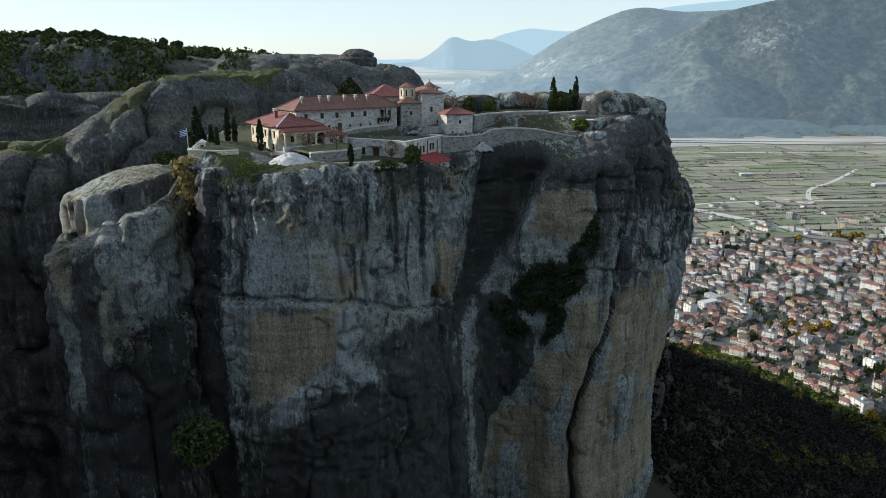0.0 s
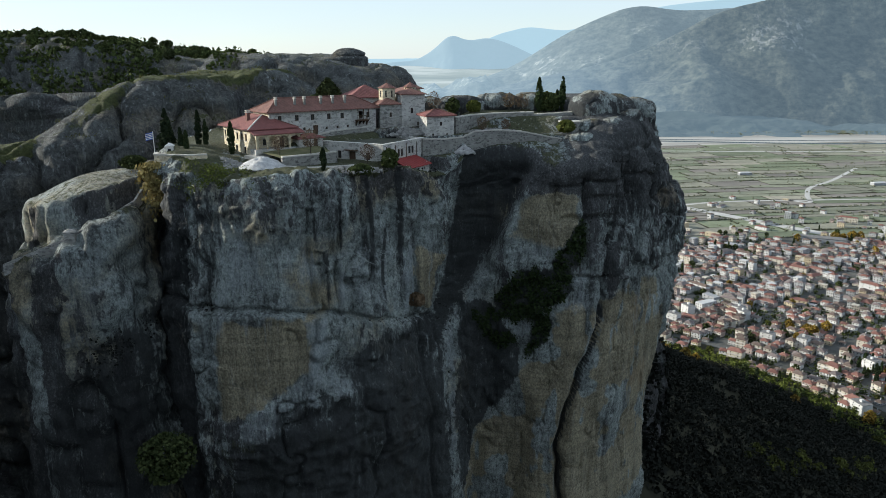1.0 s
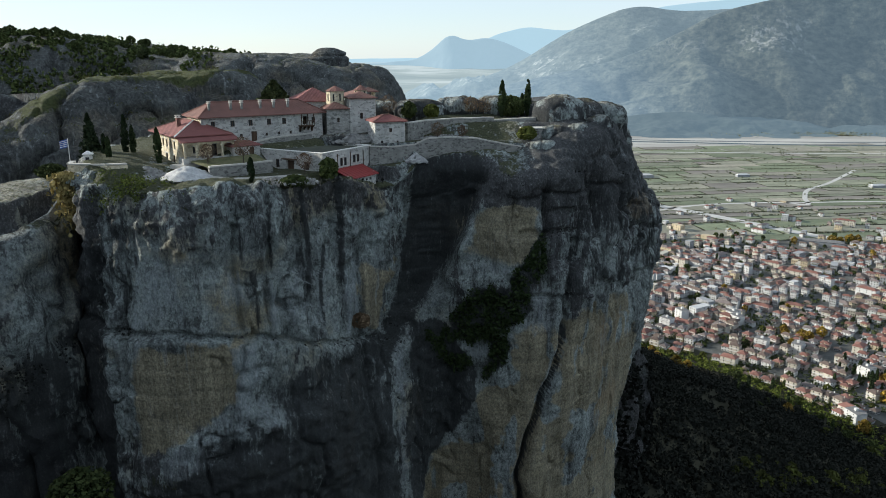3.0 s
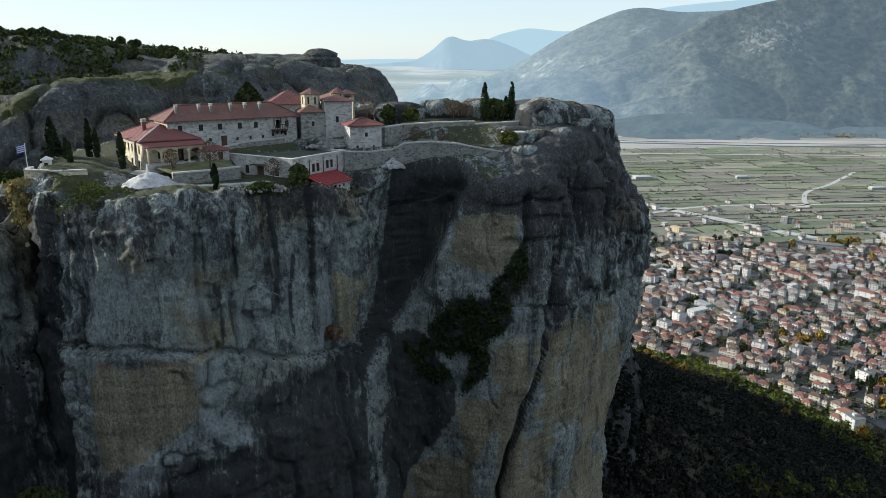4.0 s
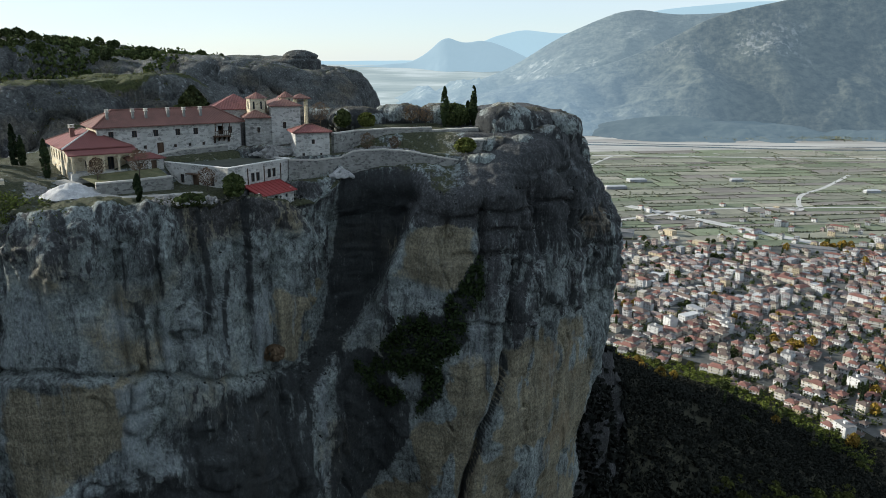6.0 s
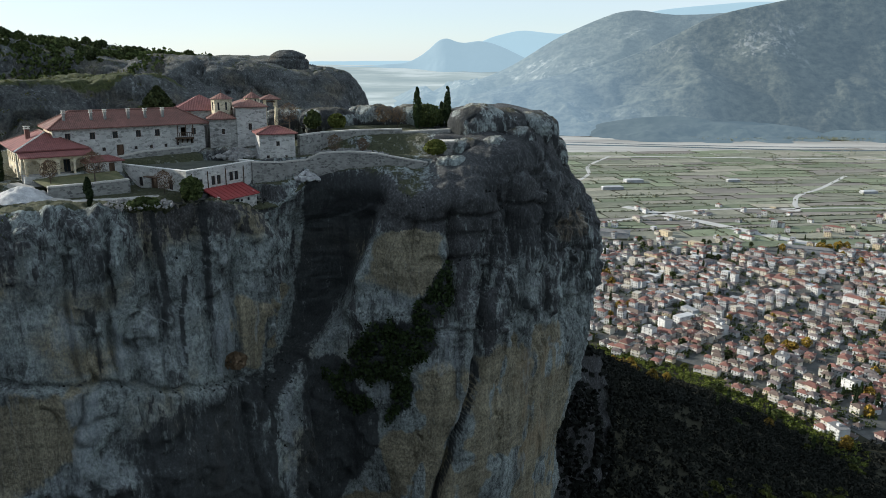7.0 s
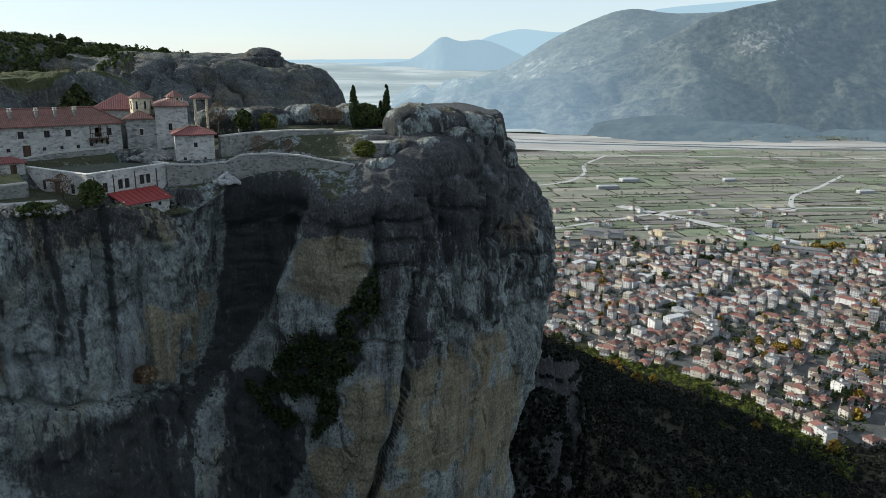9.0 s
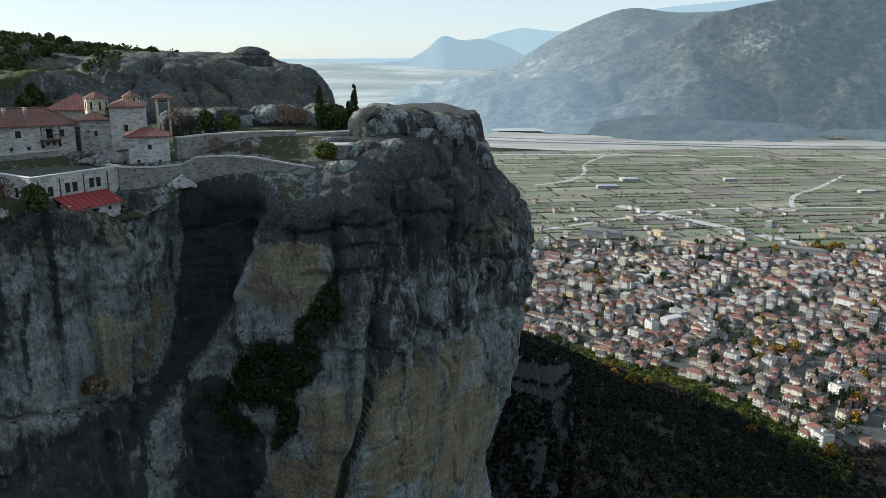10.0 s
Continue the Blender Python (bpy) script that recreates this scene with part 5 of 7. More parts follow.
# ---- walls and terraces ----
def wall_run(name, pts, depth, mat, label, thick=0.7, coping=True):
    """A free-standing wall along points (x, y, top z), going down by depth, with coping stones on top."""
    top = []
    for (ax, ay, az), (bx, by, bz) in zip(pts[:-1], pts[1:]):
        n = max(2, int(math.hypot(bx - ax, by - ay) / 1.0))
        top += [Vector((ax + (bx - ax) * k / n, ay + (by - ay) * k / n, az + (bz - az) * k / n)) for k in range(n)]
    top.append(Vector(pts[-1]))
    rings = []
    bm = bmesh.new()
    for i, p in enumerate(top):
        d = (top[min(i + 1, len(top) - 1)] - top[max(i - 1, 0)])
        n = Vector((-d.y, d.x, 0)).normalized() * thick / 2
        lift = Vector((0, 0, 0.10 * noise.noise(p * 0.8)))
        a, b = p + n + lift, p - n + lift
        rings.append([bm.verts.new(c) for c in (a, b, b - Vector((0, 0, depth)), a - Vector((0, 0, depth)))])
    for r, s in zip(rings[:-1], rings[1:]):
        for k in range(4):
            bm.faces.new((r[k], s[k], s[(k + 1) % 4], r[(k + 1) % 4]))
    bm.faces.new(rings[0][::-1]), bm.faces.new(rings[-1])
    bmesh.ops.recalc_face_normals(bm, faces=bm.faces)
    ob = part(name, bm, mat)
    tagged(ob, label, "wall", kind="structure")
    if coping:
        for i in range(len(top) - 1):
            a, b = top[i], top[i + 1]
            m = Matrix.Translation((a + b) / 2 + Vector((0, 0, 0.16 + 0.05 * noise.noise(a * 2)))) @ (b - a).to_track_quat("X", "Z").to_matrix().to_4x4()
            l = (b - a).length / 2 - 0.03
            bm = boxed(-l, l, -thick / 2 - 0.06, thick / 2 + 0.06, -0.12, 0.12)
            bmesh.ops.transform(bm, matrix=m, verts=bm.verts)
            part("coping_stone", bm, LINTEL, ob)
    return ob


wall_run("wall_lower", [(-0.3, 163.0, 241.2), (4, 165.2, 240.9), (8.5, 166.5, 241.2), (11, 166.6, 242.4), (16, 166.8, 242.7), (21, 166.6, 242.4), (26, 167.2, 241.4), (30, 168.5, 240.6)], 5.0, STONE_MID, "curved rubble retaining wall along the cliff edge")
wall_run("wall_upper", [(6.8, 169.5, 245.2), (10, 174, 245.3), (16, 177.0, 245.5), (24, 178.6, 245.6), (25, 178.8, 245.6)], 4.0, STONE_MID, "weathered stone terrace wall")
wall_run("wall_garden", [(24, 178.9, 245.0), (34, 181, 245.4), (40, 183, 246.0)], 3.0, STONE_OLD, "low garden wall below the boulders")
wall_run("wall_court", [(-26.0, 144.0, 239.9), (-21, 147.6, 239.9), (-16.8, 151.2, 240.0)], 3.0, STONE_MID, "low stone wall holding up the lawn")
wall_run("wall_yard", [(-22.5, 159.0, 242.3), (-19, 163.0, 242.9), (-12.5, 168.5, 243.2)], 2.0, STONE_MID, "low yard wall beside the flat roof", 0.4)
wall_run("wall_platform", [(-49.8, 145.5, 240.6), (-48.6, 141.6, 240.7), (-42.5, 141.5, 240.6), (-40.0, 144.0, 240.4)], 3.2, STONE_WARM, "stone platform wall at the cliff's corner")
path_wall = wall_run("wall_path", [(-75, 134.2, 222.2), (-68, 133.6, 225.0), (-61.5, 134.2, 227.8), (-57, 137, 230.0), (-53.5, 142.0, 232.3), (-52.5, 148, 236)], 2.2, STONE_OLD, "grey parapet beside the stepped path", 0.45, False)

lawn_corners = [Vector(c) for c in ((-26.0, 144.3, 239.75), (-17.0, 151.4, 239.85), (-22.3, 158.4, 240.9), (-31.0, 149.3, 240.2))]
lawn = new("lawn", grid_mesh("lawn", np.array([[tuple(lawn_corners[0].lerp(lawn_corners[1], i / 12).lerp(lawn_corners[3].lerp(lawn_corners[2], i / 12), j / 10) + Vector((0, 0, 0.08 * noise.noise((i * 0.7, j * 0.7, 0))))) for i in range(13)] for j in range(11)], float), GRASS_DRY))
tagged(lawn, "winter lawn beside the porch", "lawn", kind="structure")
walk_line = [Vector(c) for c in ((-33.5, 148.2, 239.9), (-30.5, 147.0, 239.5), (-27.2, 143.2, 238.6), (-22.0, 142.6, 238.25), (-16.0, 145.0, 238.15), (-11.0, 148.0, 238.15))]
rows_ = [[], [], [], []]
for i in range(41):
    k = min(int(i / 8), 4)
    p = walk_line[k].lerp(walk_line[k + 1], i / 8 - k)
    d = (walk_line[k + 1] - walk_line[k]).normalized()
    n = Vector((-d.y, d.x, 0)) * (0.9 + 0.2 * noise.noise(p * 0.5))
    for r, q in zip(rows_, (p + n - Vector((0, 0, 0.6)), p + n, p - n, p - n - Vector((0, 0, 0.6)))):
        r.append(tuple(q))
tagged(new("path", grid_mesh("path", np.array(rows_, float), PAVING, smoothed=False)), "pale paved path between the lawn and the rim", "path", kind="structure")


def mound(name, x, y, z, r, h, mat, label, category, seed):
    a = np.linspace(0, math.tau, 40, endpoint=False)
    k = np.linspace(0, 1, 16)
    A, K = np.meshgrid(a, k)
    P = np.stack([x + r * K * np.cos(A), y + r * K * np.sin(A), z + h * (1 - K ** 1.3)], -1)
    n = fbm(P.reshape(-1, 3) / 0.6, 4, seed).reshape(A.shape)
    P[..., 2] += 0.2 * n * np.minimum(1, K * 3)
    P[..., 0] *= 1 + 0 * n
    return tagged(new(name, grid_mesh(name, P, mat, True)), label, category)


mound("mound", -29.5, 143.2, 238.4, 4.4, 1.9, RUBBLE_PALE, "pale conical heap of gravel", "gravel", 5)


def rubble(name, x, y, z, r, h, n, size, mat, label, seed):
    """Loose broken stones piled up: uneven six-sided blocks."""
    g = np.random.default_rng(seed)
    verts, faces = [], []
    for _ in range(n):
        a, q = g.uniform(0, math.tau), math.sqrt(g.uniform())
        c = np.array((x + r * q * math.cos(a), y + 0.6 * r * q * math.sin(a), z + h * (1 - q) + g.uniform(-0.1, 0.15)))
        s = size * g.uniform(0.4, 1.5)
        corner = np.array([(i, j, k) for i in (-1, 1) for j in (-1, 1) for k in (-1, 1)]) * g.uniform(0.5, 1.0, (8, 3)) * s
        turn = np.array(Euler(g.uniform(0, 6, 3)).to_matrix())
        base = len(verts)
        verts += [tuple(v) for v in corner @ turn.T + c]
        faces += [tuple(base + i for i in f) for f in ((0, 1, 3, 2), (4, 6, 7, 5), (0, 4, 5, 1), (2, 3, 7, 6), (0, 2, 6, 4), (1, 5, 7, 3))]
    return tagged(new(name, mesh_from(name, verts, faces, mat)), label, "rubble", kind="stuff")


mound("mound", -37.5, 146.3, 237.6, 5.2, 1.6, RUBBLE, "low bank of grey earth and stones", "mound", 6)
rubble("rubble", -37.5, 146.2, 237.9, 5.2, 1.7, 900, 0.2, RUBBLE, "grey building rubble strewn down the bank", 61)
rubble("rubble", -29.0, 142.0, 238.0, 4.6, 0.9, 500, 0.14, RUBBLE_PALE, "pale broken stones round the gravel mound", 62)
rubble("rubble", -14.0, 143.0, 237.7, 7.0, 0.5, 500, 0.16, RUBBLE, "loose stones along the rock's rim", 63)
rubble("rubble", 8.8, 165.4, 238.0, 2.2, 1.6, 400, 0.2, RUBBLE_PALE, "pale rubble below the retaining wall", 64)
rubble("rubble", 15.0, 173.0, 241.6, 8.0, 0.9, 700, 0.22, RUBBLE, "fallen stones on the lower terrace", 65)
rubble("rubble", -4.0, 168.0, 241.8, 5.0, 1.2, 400, 0.3, RUBBLE, "broken rocks at the church's foot", 66)

shrine = empty("shrine", site(-47.6, 146.4, 239.6, 10), "small white roadside shrine with a stepped foot", "shrine")
part("foot", boxed(-1.0, 1.0, -0.8, 0.8, -0.8, 0.8), PLASTER, shrine)
part("body", boxed(-0.6, 0.6, -0.5, 0.5, 0.8, 2.2), PLASTER, shrine)
part("roof", hip_roof(-0.8, 0.8, -0.7, 0.7, 2.2, 0.5), PLASTER, shrine)
part("opening", boxed(-0.3, 0.3, -0.52, -0.5, 1.1, 1.8), GLASS, shrine)
flag = empty("flagpole", site(-49.6, 144.0, 239.0, 0), "thin flagpole with a blue and white striped flag", "flag")
part("pole", boxed(-0.05, 0.05, -0.05, 0.05, -1, 5.9), PLASTER, flag)
FLAG_BLUE = mottled("blue_cloth", (0.03, 0.09, 0.36), (0.04, 0.11, 0.42), 3)
for k in range(9):
    bm = bmesh.new()
    z0, pts = 5.75 - 0.15 * k, [(-0.05 - 0.2 * i, 0.12 * math.sin(1.3 * i), -0.05 * i) for i in range(8)]
    rows = [[bm.verts.new((x, y, z0 + dz - o)) for x, y, dz in pts] for o in (0, 0.15)]
    for i in range(7):
        bm.faces.new((rows[0][i], rows[0][i + 1], rows[1][i + 1], rows[1][i]))
    part("stripe", bm, FLAG_BLUE if k % 2 == 0 else PLASTER, flag)
post = empty("gate_pillar", site(-62.3, 134.2, 225.0, 15), "square plastered gate pillar beside the path", "pillar")
part("shaft", boxed(-0.9, 0.9, -0.9, 0.9, -1.5, 3.0), STONE_OLD, post)
part("cap", hip_roof(-1.05, 1.05, -1.05, 1.05, 3.0, 0.5), STONE_OLD, post)
ruin = empty("stone_hut", site(31.5, 172.8, 242.6, 15), "ruined low stone hut with a slab roof", "hut")
part("wall", boxed(0, 4.2, 0, 3, -1.5, 1.2), STONE_OLD, ruin)
part("slab", boxed(-0.3, 4.5, -0.3, 3.3, 1.203, 1.45), LINTEL, ruin)


# boulders along the far edge and at the corner
def boulder(x, y, z, rx, ry, rz, seed, turn=0.0, label="rounded grey boulder on the rock's rim", mat=None):
    u, v = np.meshgrid(np.linspace(0, math.tau, 72, endpoint=False), np.linspace(0.02, math.pi - 0.02, 44))
    d = np.stack([np.sin(v) * np.cos(u), np.sin(v) * np.sin(u), np.cos(v)], -1)
    sq = np.sign(d) * np.abs(d) ** 0.8
    P = sq * (rx, ry, rz)
    q = P.reshape(-1, 3) + seed * 13.7
    n = fbm(q / 3.5, 4, seed)
    crack = vnoise(q / (3.2, 3.2, 9), seed + 3)
    out = 0.42 * n - 0.55 * np.exp(-(crack / 0.06) ** 2) + 0.12 * fbm(q / 0.7, 3, seed + 5)
    P = P + d * out.reshape(u.shape)[..., None]
    N = d.reshape(-1, 3)
    up = np.clip(N[:, 2], 0, 1)
    patch = fbm(q / 3, 4, seed + 8)
    mineral = np.c_[np.clip(0.35 + 0.5 * patch, 0, 1), np.clip(0.62 + 0.8 * patch - 0.15 * up, 0, 0.9), np.clip(0.5 * smooth(0.75, 0.95, up + 0.3 * patch), 0, 1)]
    # random black crust, less on top; rust channel puts warm sunlight on tops
    crust_sun = np.c_[np.clip(0.42 + 0.9 * patch - 0.3 * up, 0, 0.9), 0 * up, 0.25 * smooth(0.5, 0.9, up)]
    ob = new("boulder", grid_mesh("boulder", P, mat or ROCK, True, mineral, stain=crust_sun))
    ob.matrix_world = site(x, y, z, turn)
    return tagged(ob, label, "boulder", "boulders on the rim")


for k, b in enumerate([(9, 194, 245.8, 6.5, 4, 3.0, 0), (18, 196, 246.2, 6, 4, 3.2, 10), (26.5, 198, 246.0, 6, 4, 3.2, -8), (-1, 200, 245.0, 6, 4, 3, 0), (34, 199, 245.5, 5, 4, 2.6, 0),
                       (39.5, 183, 246.0, 5.4, 5, 4.3, 20), (45.5, 186, 245.6, 4.6, 5.5, 3.6, -10), (51.5, 189, 245.2, 3.8, 5, 3.2, 15), (54.6, 198, 242.8, 3.8, 6, 4.2, 0), (58.6, 206.5, 237.6, 3.2, 5, 4.2, 0),
                       (37.5, 174.5, 242.8, 3.0, 2.2, 1.8, 0), (42.5, 175.5, 242.4, 2.8, 2.4, 2.6, 30), (47.5, 181, 243, 3.4, 3, 3.2, 0), (-52.5, 149.5, 236.5, 2.2, 2.2, 2.0, 0), (34, 168.6, 240.5, 3.2, 2.0, 1.6, 10), (-5.5, 168.5, 241.2, 3.6, 2.2, 2.2, 20), (-1.5, 170.8, 241.6, 3.0, 2.0, 1.9, 0), (-8.8, 168.6, 241.2, 2.2, 1.6, 1.6, 40)]):
    boulder(*b[:6], 30 + k, b[6])


# ---- plants ----
def leafy(name, dark, light, vary=0.25):
    m, nt, b = material(name, 0.9)
    b.inputs["Specular IOR Level"].default_value = 0.04
    g = nt.nodes.new("ShaderNodeNewGeometry")
    col = ramp(nt, g.outputs["Random Per Island"], [(0.0, dark), (0.6, tuple((a + c) / 2 for a, c in zip(dark, light))), (1.0, light)])
    oi = nt.nodes.new("ShaderNodeObjectInfo")
    col = mix(nt, 1.0, col, ramp(nt, oi.outputs["Random"], [(0.0, (1 - vary, 1 - vary, 1 - vary)), (1.0, (1 + vary, 1 + vary, 1))]), "MULTIPLY")
    nt.links.new(col, b.inputs["Base Color"])
    return m


LEAF_CYPRESS = leafy("cypress_foliage", (0.022, 0.034, 0.020), (0.055, 0.075, 0.036))
LEAF_OAK = leafy("evergreen_foliage", (0.03, 0.043, 0.02), (0.09, 0.108, 0.045))
LEAF_BRIGHT = leafy("bright_shrub_foliage", (0.05, 0.062, 0.02), (0.12, 0.128, 0.045))
# lighter leaf colour with sunlight put into it
LEAF_RIM = leafy("sunlit_rim_foliage", (0.07, 0.09, 0.022), (0.17, 0.195, 0.055))
LEAF_GOLD = leafy("autumn_foliage", (0.16, 0.11, 0.03), (0.36, 0.25, 0.06))
LEAF_IVY = leafy("ivy_foliage", (0.020, 0.030, 0.014), (0.046, 0.066, 0.028))
# near-black leaf colour that carries the shade of slope and spur
LEAF_SCRUB_SHADED = leafy("shaded_scrub_foliage", (0.015, 0.0165, 0.017), (0.024, 0.0255, 0.025))
LEAF_DRY = leafy("dry_grass_tufts", (0.22, 0.18, 0.08), (0.44, 0.36, 0.17))
LEAF_MOOR = leafy("olive_scrub", (0.05, 0.055, 0.022), (0.13, 0.125, 0.055))
LEAF_TWIG = leafy("bare_twigs", (0.10, 0.07, 0.05), (0.22, 0.16, 0.12))
BARK = mottled("bark", (0.05, 0.04, 0.03), (0.11, 0.09, 0.07), 3)


def leaf_mesh(name, pts, size, mat, rng, stretch=1.0):
    """Small bent leaf clumps of two triangles, one at each point, turned at random."""
    n = len(pts)
    d = rng.normal(size=(n, 3)); d /= np.linalg.norm(d, axis=1, keepdims=True)
    e = np.cross(d, rng.normal(size=(n, 3))); e /= np.linalg.norm(e, axis=1, keepdims=True) + 1e-9
    f = np.cross(d, e)
    s = size * rng.uniform(0.55, 1.3, (n, 1))
    e, f = e * s, f * s * 0.75
    f[:, 2] *= stretch
    quad = np.stack([pts - e, pts - f + 0.25 * d * s, pts + e, pts + f + 0.25 * d * s], 1).reshape(-1, 3)
    me = bpy.data.meshes.new(name)
    me.vertices.add(4 * n)
    me.vertices.foreach_set("co", quad.reshape(-1))
    me.loops.add(4 * n)
    me.loops.foreach_set("vertex_index", np.arange(4 * n, dtype=np.int32))
    me.polygons.add(n)
    me.polygons.foreach_set("loop_start", np.arange(0, 4 * n, 4, dtype=np.int32))
    me.update(calc_edges=True)
    me.materials.append(mat)
    return me


def crown_points(rng, n, height, base, radius, lumps=1.0, seed=0):
    """Points in a lumpy crown: radius(k) is the half width at the share k of its height."""
    k = rng.uniform(0, 1, n * 3)
    a = rng.uniform(0, math.tau, n * 3)
    r = np.sqrt(rng.uniform(0.18, 1, n * 3))
    rad = np.array([radius(v) for v in k])
    p = np.c_[np.cos(a) * r * rad, np.sin(a) * r * rad, base + k * height]
    w = 0.55 * vnoise(p / lumps + seed * 7.1, seed) + 0.3 * vnoise(p / (lumps * 0.4), seed + 1)
    keep = (w + 0.42 - 0.45 * (r - 0.6)) > rng.uniform(0, 0.55, n * 3)
    p = p[keep][:n]
    p[:, :2] *= (1 + 0.22 * vnoise(p / lumps, seed + 5))[:, None]
    return p


def limbs(rng, height, spread, r, depth=3, up=0.7, droop=0.0, count=5):
    """A tapered trunk that forks into limbs and twigs, as one bmesh."""
    bm = bmesh.new()

    def tube(a, b, ra, rb):
        m = Matrix.Translation((a + b) / 2) @ (b - a).to_track_quat("Z", "Y").to_matrix().to_4x4()
        bmesh.ops.create_cone(bm, cap_ends=False, segments=5 if ra > 0.05 else 3, radius1=ra, radius2=rb, depth=(b - a).length, matrix=m)

    def grow(p, d, length, rad, level):
        q = p + d * length
        tube(p, q, rad, rad * 0.65)
        if level == 0:
            return
        for _ in range(count if level == depth else rng.integers(2, 5)):
            k = rng.uniform(0.45, 1.0)
            nd = (d * up + Vector(rng.normal(size=3)) * spread + Vector((0, 0, -droop))).normalized()
            grow(p + (q - p) * k, nd, length * rng.uniform(0.5, 0.8), rad * 0.5, level - 1)
    grow(Vector((0, 0, -0.5)), Vector((0.03, 0.02, 1)).normalized(), height * 0.42 + 0.5, r, depth)
    return bm


def plant(name, x, y, z, label, category, group=""):
    return empty(name, site(x, y, z, random.uniform(0, 360)), label, category, group)


def make_tree(name, x, y, z, height, radius, mat, n, leaf, label, category, seed, group="", base=0.0, lumps=1.0, trunk=True, stretch=1.0):
    rng = np.random.default_rng(seed)
    ob = plant(name, x, y, z, label, category, group)
    if trunk:
        if name in ("cypress", "conifer", "fir_tree"):
            bm = bmesh.new()
            bmesh.ops.create_cone(bm, cap_ends=True, segments=8, radius1=0.17, radius2=0.04, depth=height * 0.9 + 0.6, matrix=Matrix.Translation((0, 0, height * 0.45 - 0.3)))
        else:
            bm = limbs(rng, height * 0.7, 0.35, 0.035 * height + 0.05, 2, 0.9, 0, 4)
        part("trunk", bm, BARK, ob)
    me = leaf_mesh("crown", crown_points(rng, n, height - base, base, radius, lumps, seed), leaf, mat, rng, stretch)
    new("crown", me).parent = ob
    return ob


column = lambda w: (lambda k: w * (math.sin(min(1, 0.08 + k * 1.6) * math.pi / 2) * (1 - k ** 2.6) ** 0.7 + 0.04))
ball = lambda w: (lambda k: w * (max(0.0, 1 - (2 * k - 0.9) ** 2) ** 0.5 * 0.95 + 0.05))
cone = lambda w: (lambda k: w * ((1 - k) ** 0.85 * (0.75 + 0.25 * abs(math.sin(k * 23))) + 0.02))

for k, (x, y, z, h, w) in enumerate([(-46.0, 151.0, 239.3, 5.0, 0.55), (-45.6, 157.5, 239.3, 8.4, 0.75), (-44.0, 157.0, 239.3, 6.6, 0.6), (-48.3, 154.5, 239.3, 5.2, 0.6), (-37.4, 151.8, 238.9, 7.0, 0.75), (-17.4, 138.6, 238.2, 4.1, 0.6),
                                     (27.6, 189.5, 244.6, 8.6, 0.95), (33.8, 192.8, 244.6, 8.7, 0.9), (32.6, 193.5, 244.6, 5.6, 0.7)]):
    make_tree("cypress", x, y, z, h, column(w), LEAF_CYPRESS, 1500, 0.22, "slender dark green cypress on the monastery rock", "cypress", 200 + k, "cypresses", 0.2, 0.7, True, 1.6)
make_tree("fir_tree", -22.6, 181.7, 241.5, 11.8, lambda k: 8.0 * ((1 - k) ** 0.8 * (0.8 + 0.2 * abs(math.sin(k * 23))) + 0.02), LEAF_OAK, 7000, 0.36, "broad dark fir behind the monastery roofs", "tree", 230, "", 1.0, 1.3)
make_tree("conifer", -52.0, 157.0, 239.0, 9.0, cone(2.5), LEAF_CYPRESS, 2600, 0.28, "shaggy dark conifer beside the cypresses", "tree", 231, "", 0.3, 0.9)
make_tree("pine_tree", 29.8, 192.0, 244.6, 5.2, ball(3.2), LEAF_OAK, 2400, 0.28, "low spreading pine between the cypresses", "tree", 232, "", 0.6, 1.1)
for k, (x, y, z, h, w, mat, lab) in enumerate([
        (-6.2, 148.6, 237.4, 3.6, 1.9, LEAF_OAK, "round dark bush by the annexe's corner"), (31.5, 171.3, 241.8, 2.8, 1.9, LEAF_BRIGHT, "pale green bush on the cliff's brow"),
        (-56.5, 150.5, 237.0, 2.6, 2.4, LEAF_OAK, "round green bush behind the platform"),
        (11.5, 186, 245.0, 3.2, 1.7, LEAF_BRIGHT, "yellow green shrub among the garden boulders"), (6.5, 187, 245.0, 3.6, 1.8, LEAF_OAK, "dark green shrub among the garden boulders"),
        (-1.4, 149.4, 209.0, 2.6, 2.0, LEAF_TWIG, "brown shrub rooted in the long ledge"), (-67, 141, 231.5, 1.4, 1.8, LEAF_BRIGHT, "low scrub on the boulder's crown"),
        (-11, 141.8, 237.2, 1.8, 2.2, LEAF_OAK, "dark scrub on the broken rim"), (-46.5, 127.5, 183.0, 9.0, 5.0, LEAF_OAK, "round dark tree growing from the lower ledge"),
        (58.4, 203.5, 238.6, 2.6, 1.3, LEAF_DRY, "dry tuft growing from the rock's shoulder")]):
    make_tree("shrub", x, y, z, h, ball(w), mat, int(700 + 500 * w), 0.22 + 0.02 * h, lab, "shrub", 240 + k, "", 0.1, 0.8 + 0.1 * w, False)
# ivy and scrub that cling to the wall
def clinging(name, ob, mask, per, leaf, mat, label, seed, out=0.35):
    r = np.random.default_rng(seed)
    co = np.zeros(len(ob.data.vertices) * 3)
    ob.data.vertices.foreach_get("co", co)
    no = np.zeros(len(ob.data.vertices) * 3)
    ob.data.vertices.foreach_get("normal", no)
    co, no = co.reshape(-1, 3), no.reshape(-1, 3)
    if ((co - co.mean(0)) * no).sum() < 0:
        no = -no
    w = mask(co, no)
    pick = r.uniform(size=len(co)) < w
    p, nn = np.repeat(co[pick], per, 0), np.repeat(no[pick], per, 0)
    p = p + nn * np.abs(r.normal(0, out, (len(p), 1))) + r.normal(0, 0.25, p.shape)
    return tagged(new(name, leaf_mesh(name, p, leaf, mat, r)), label, "ivy", kind="stuff")


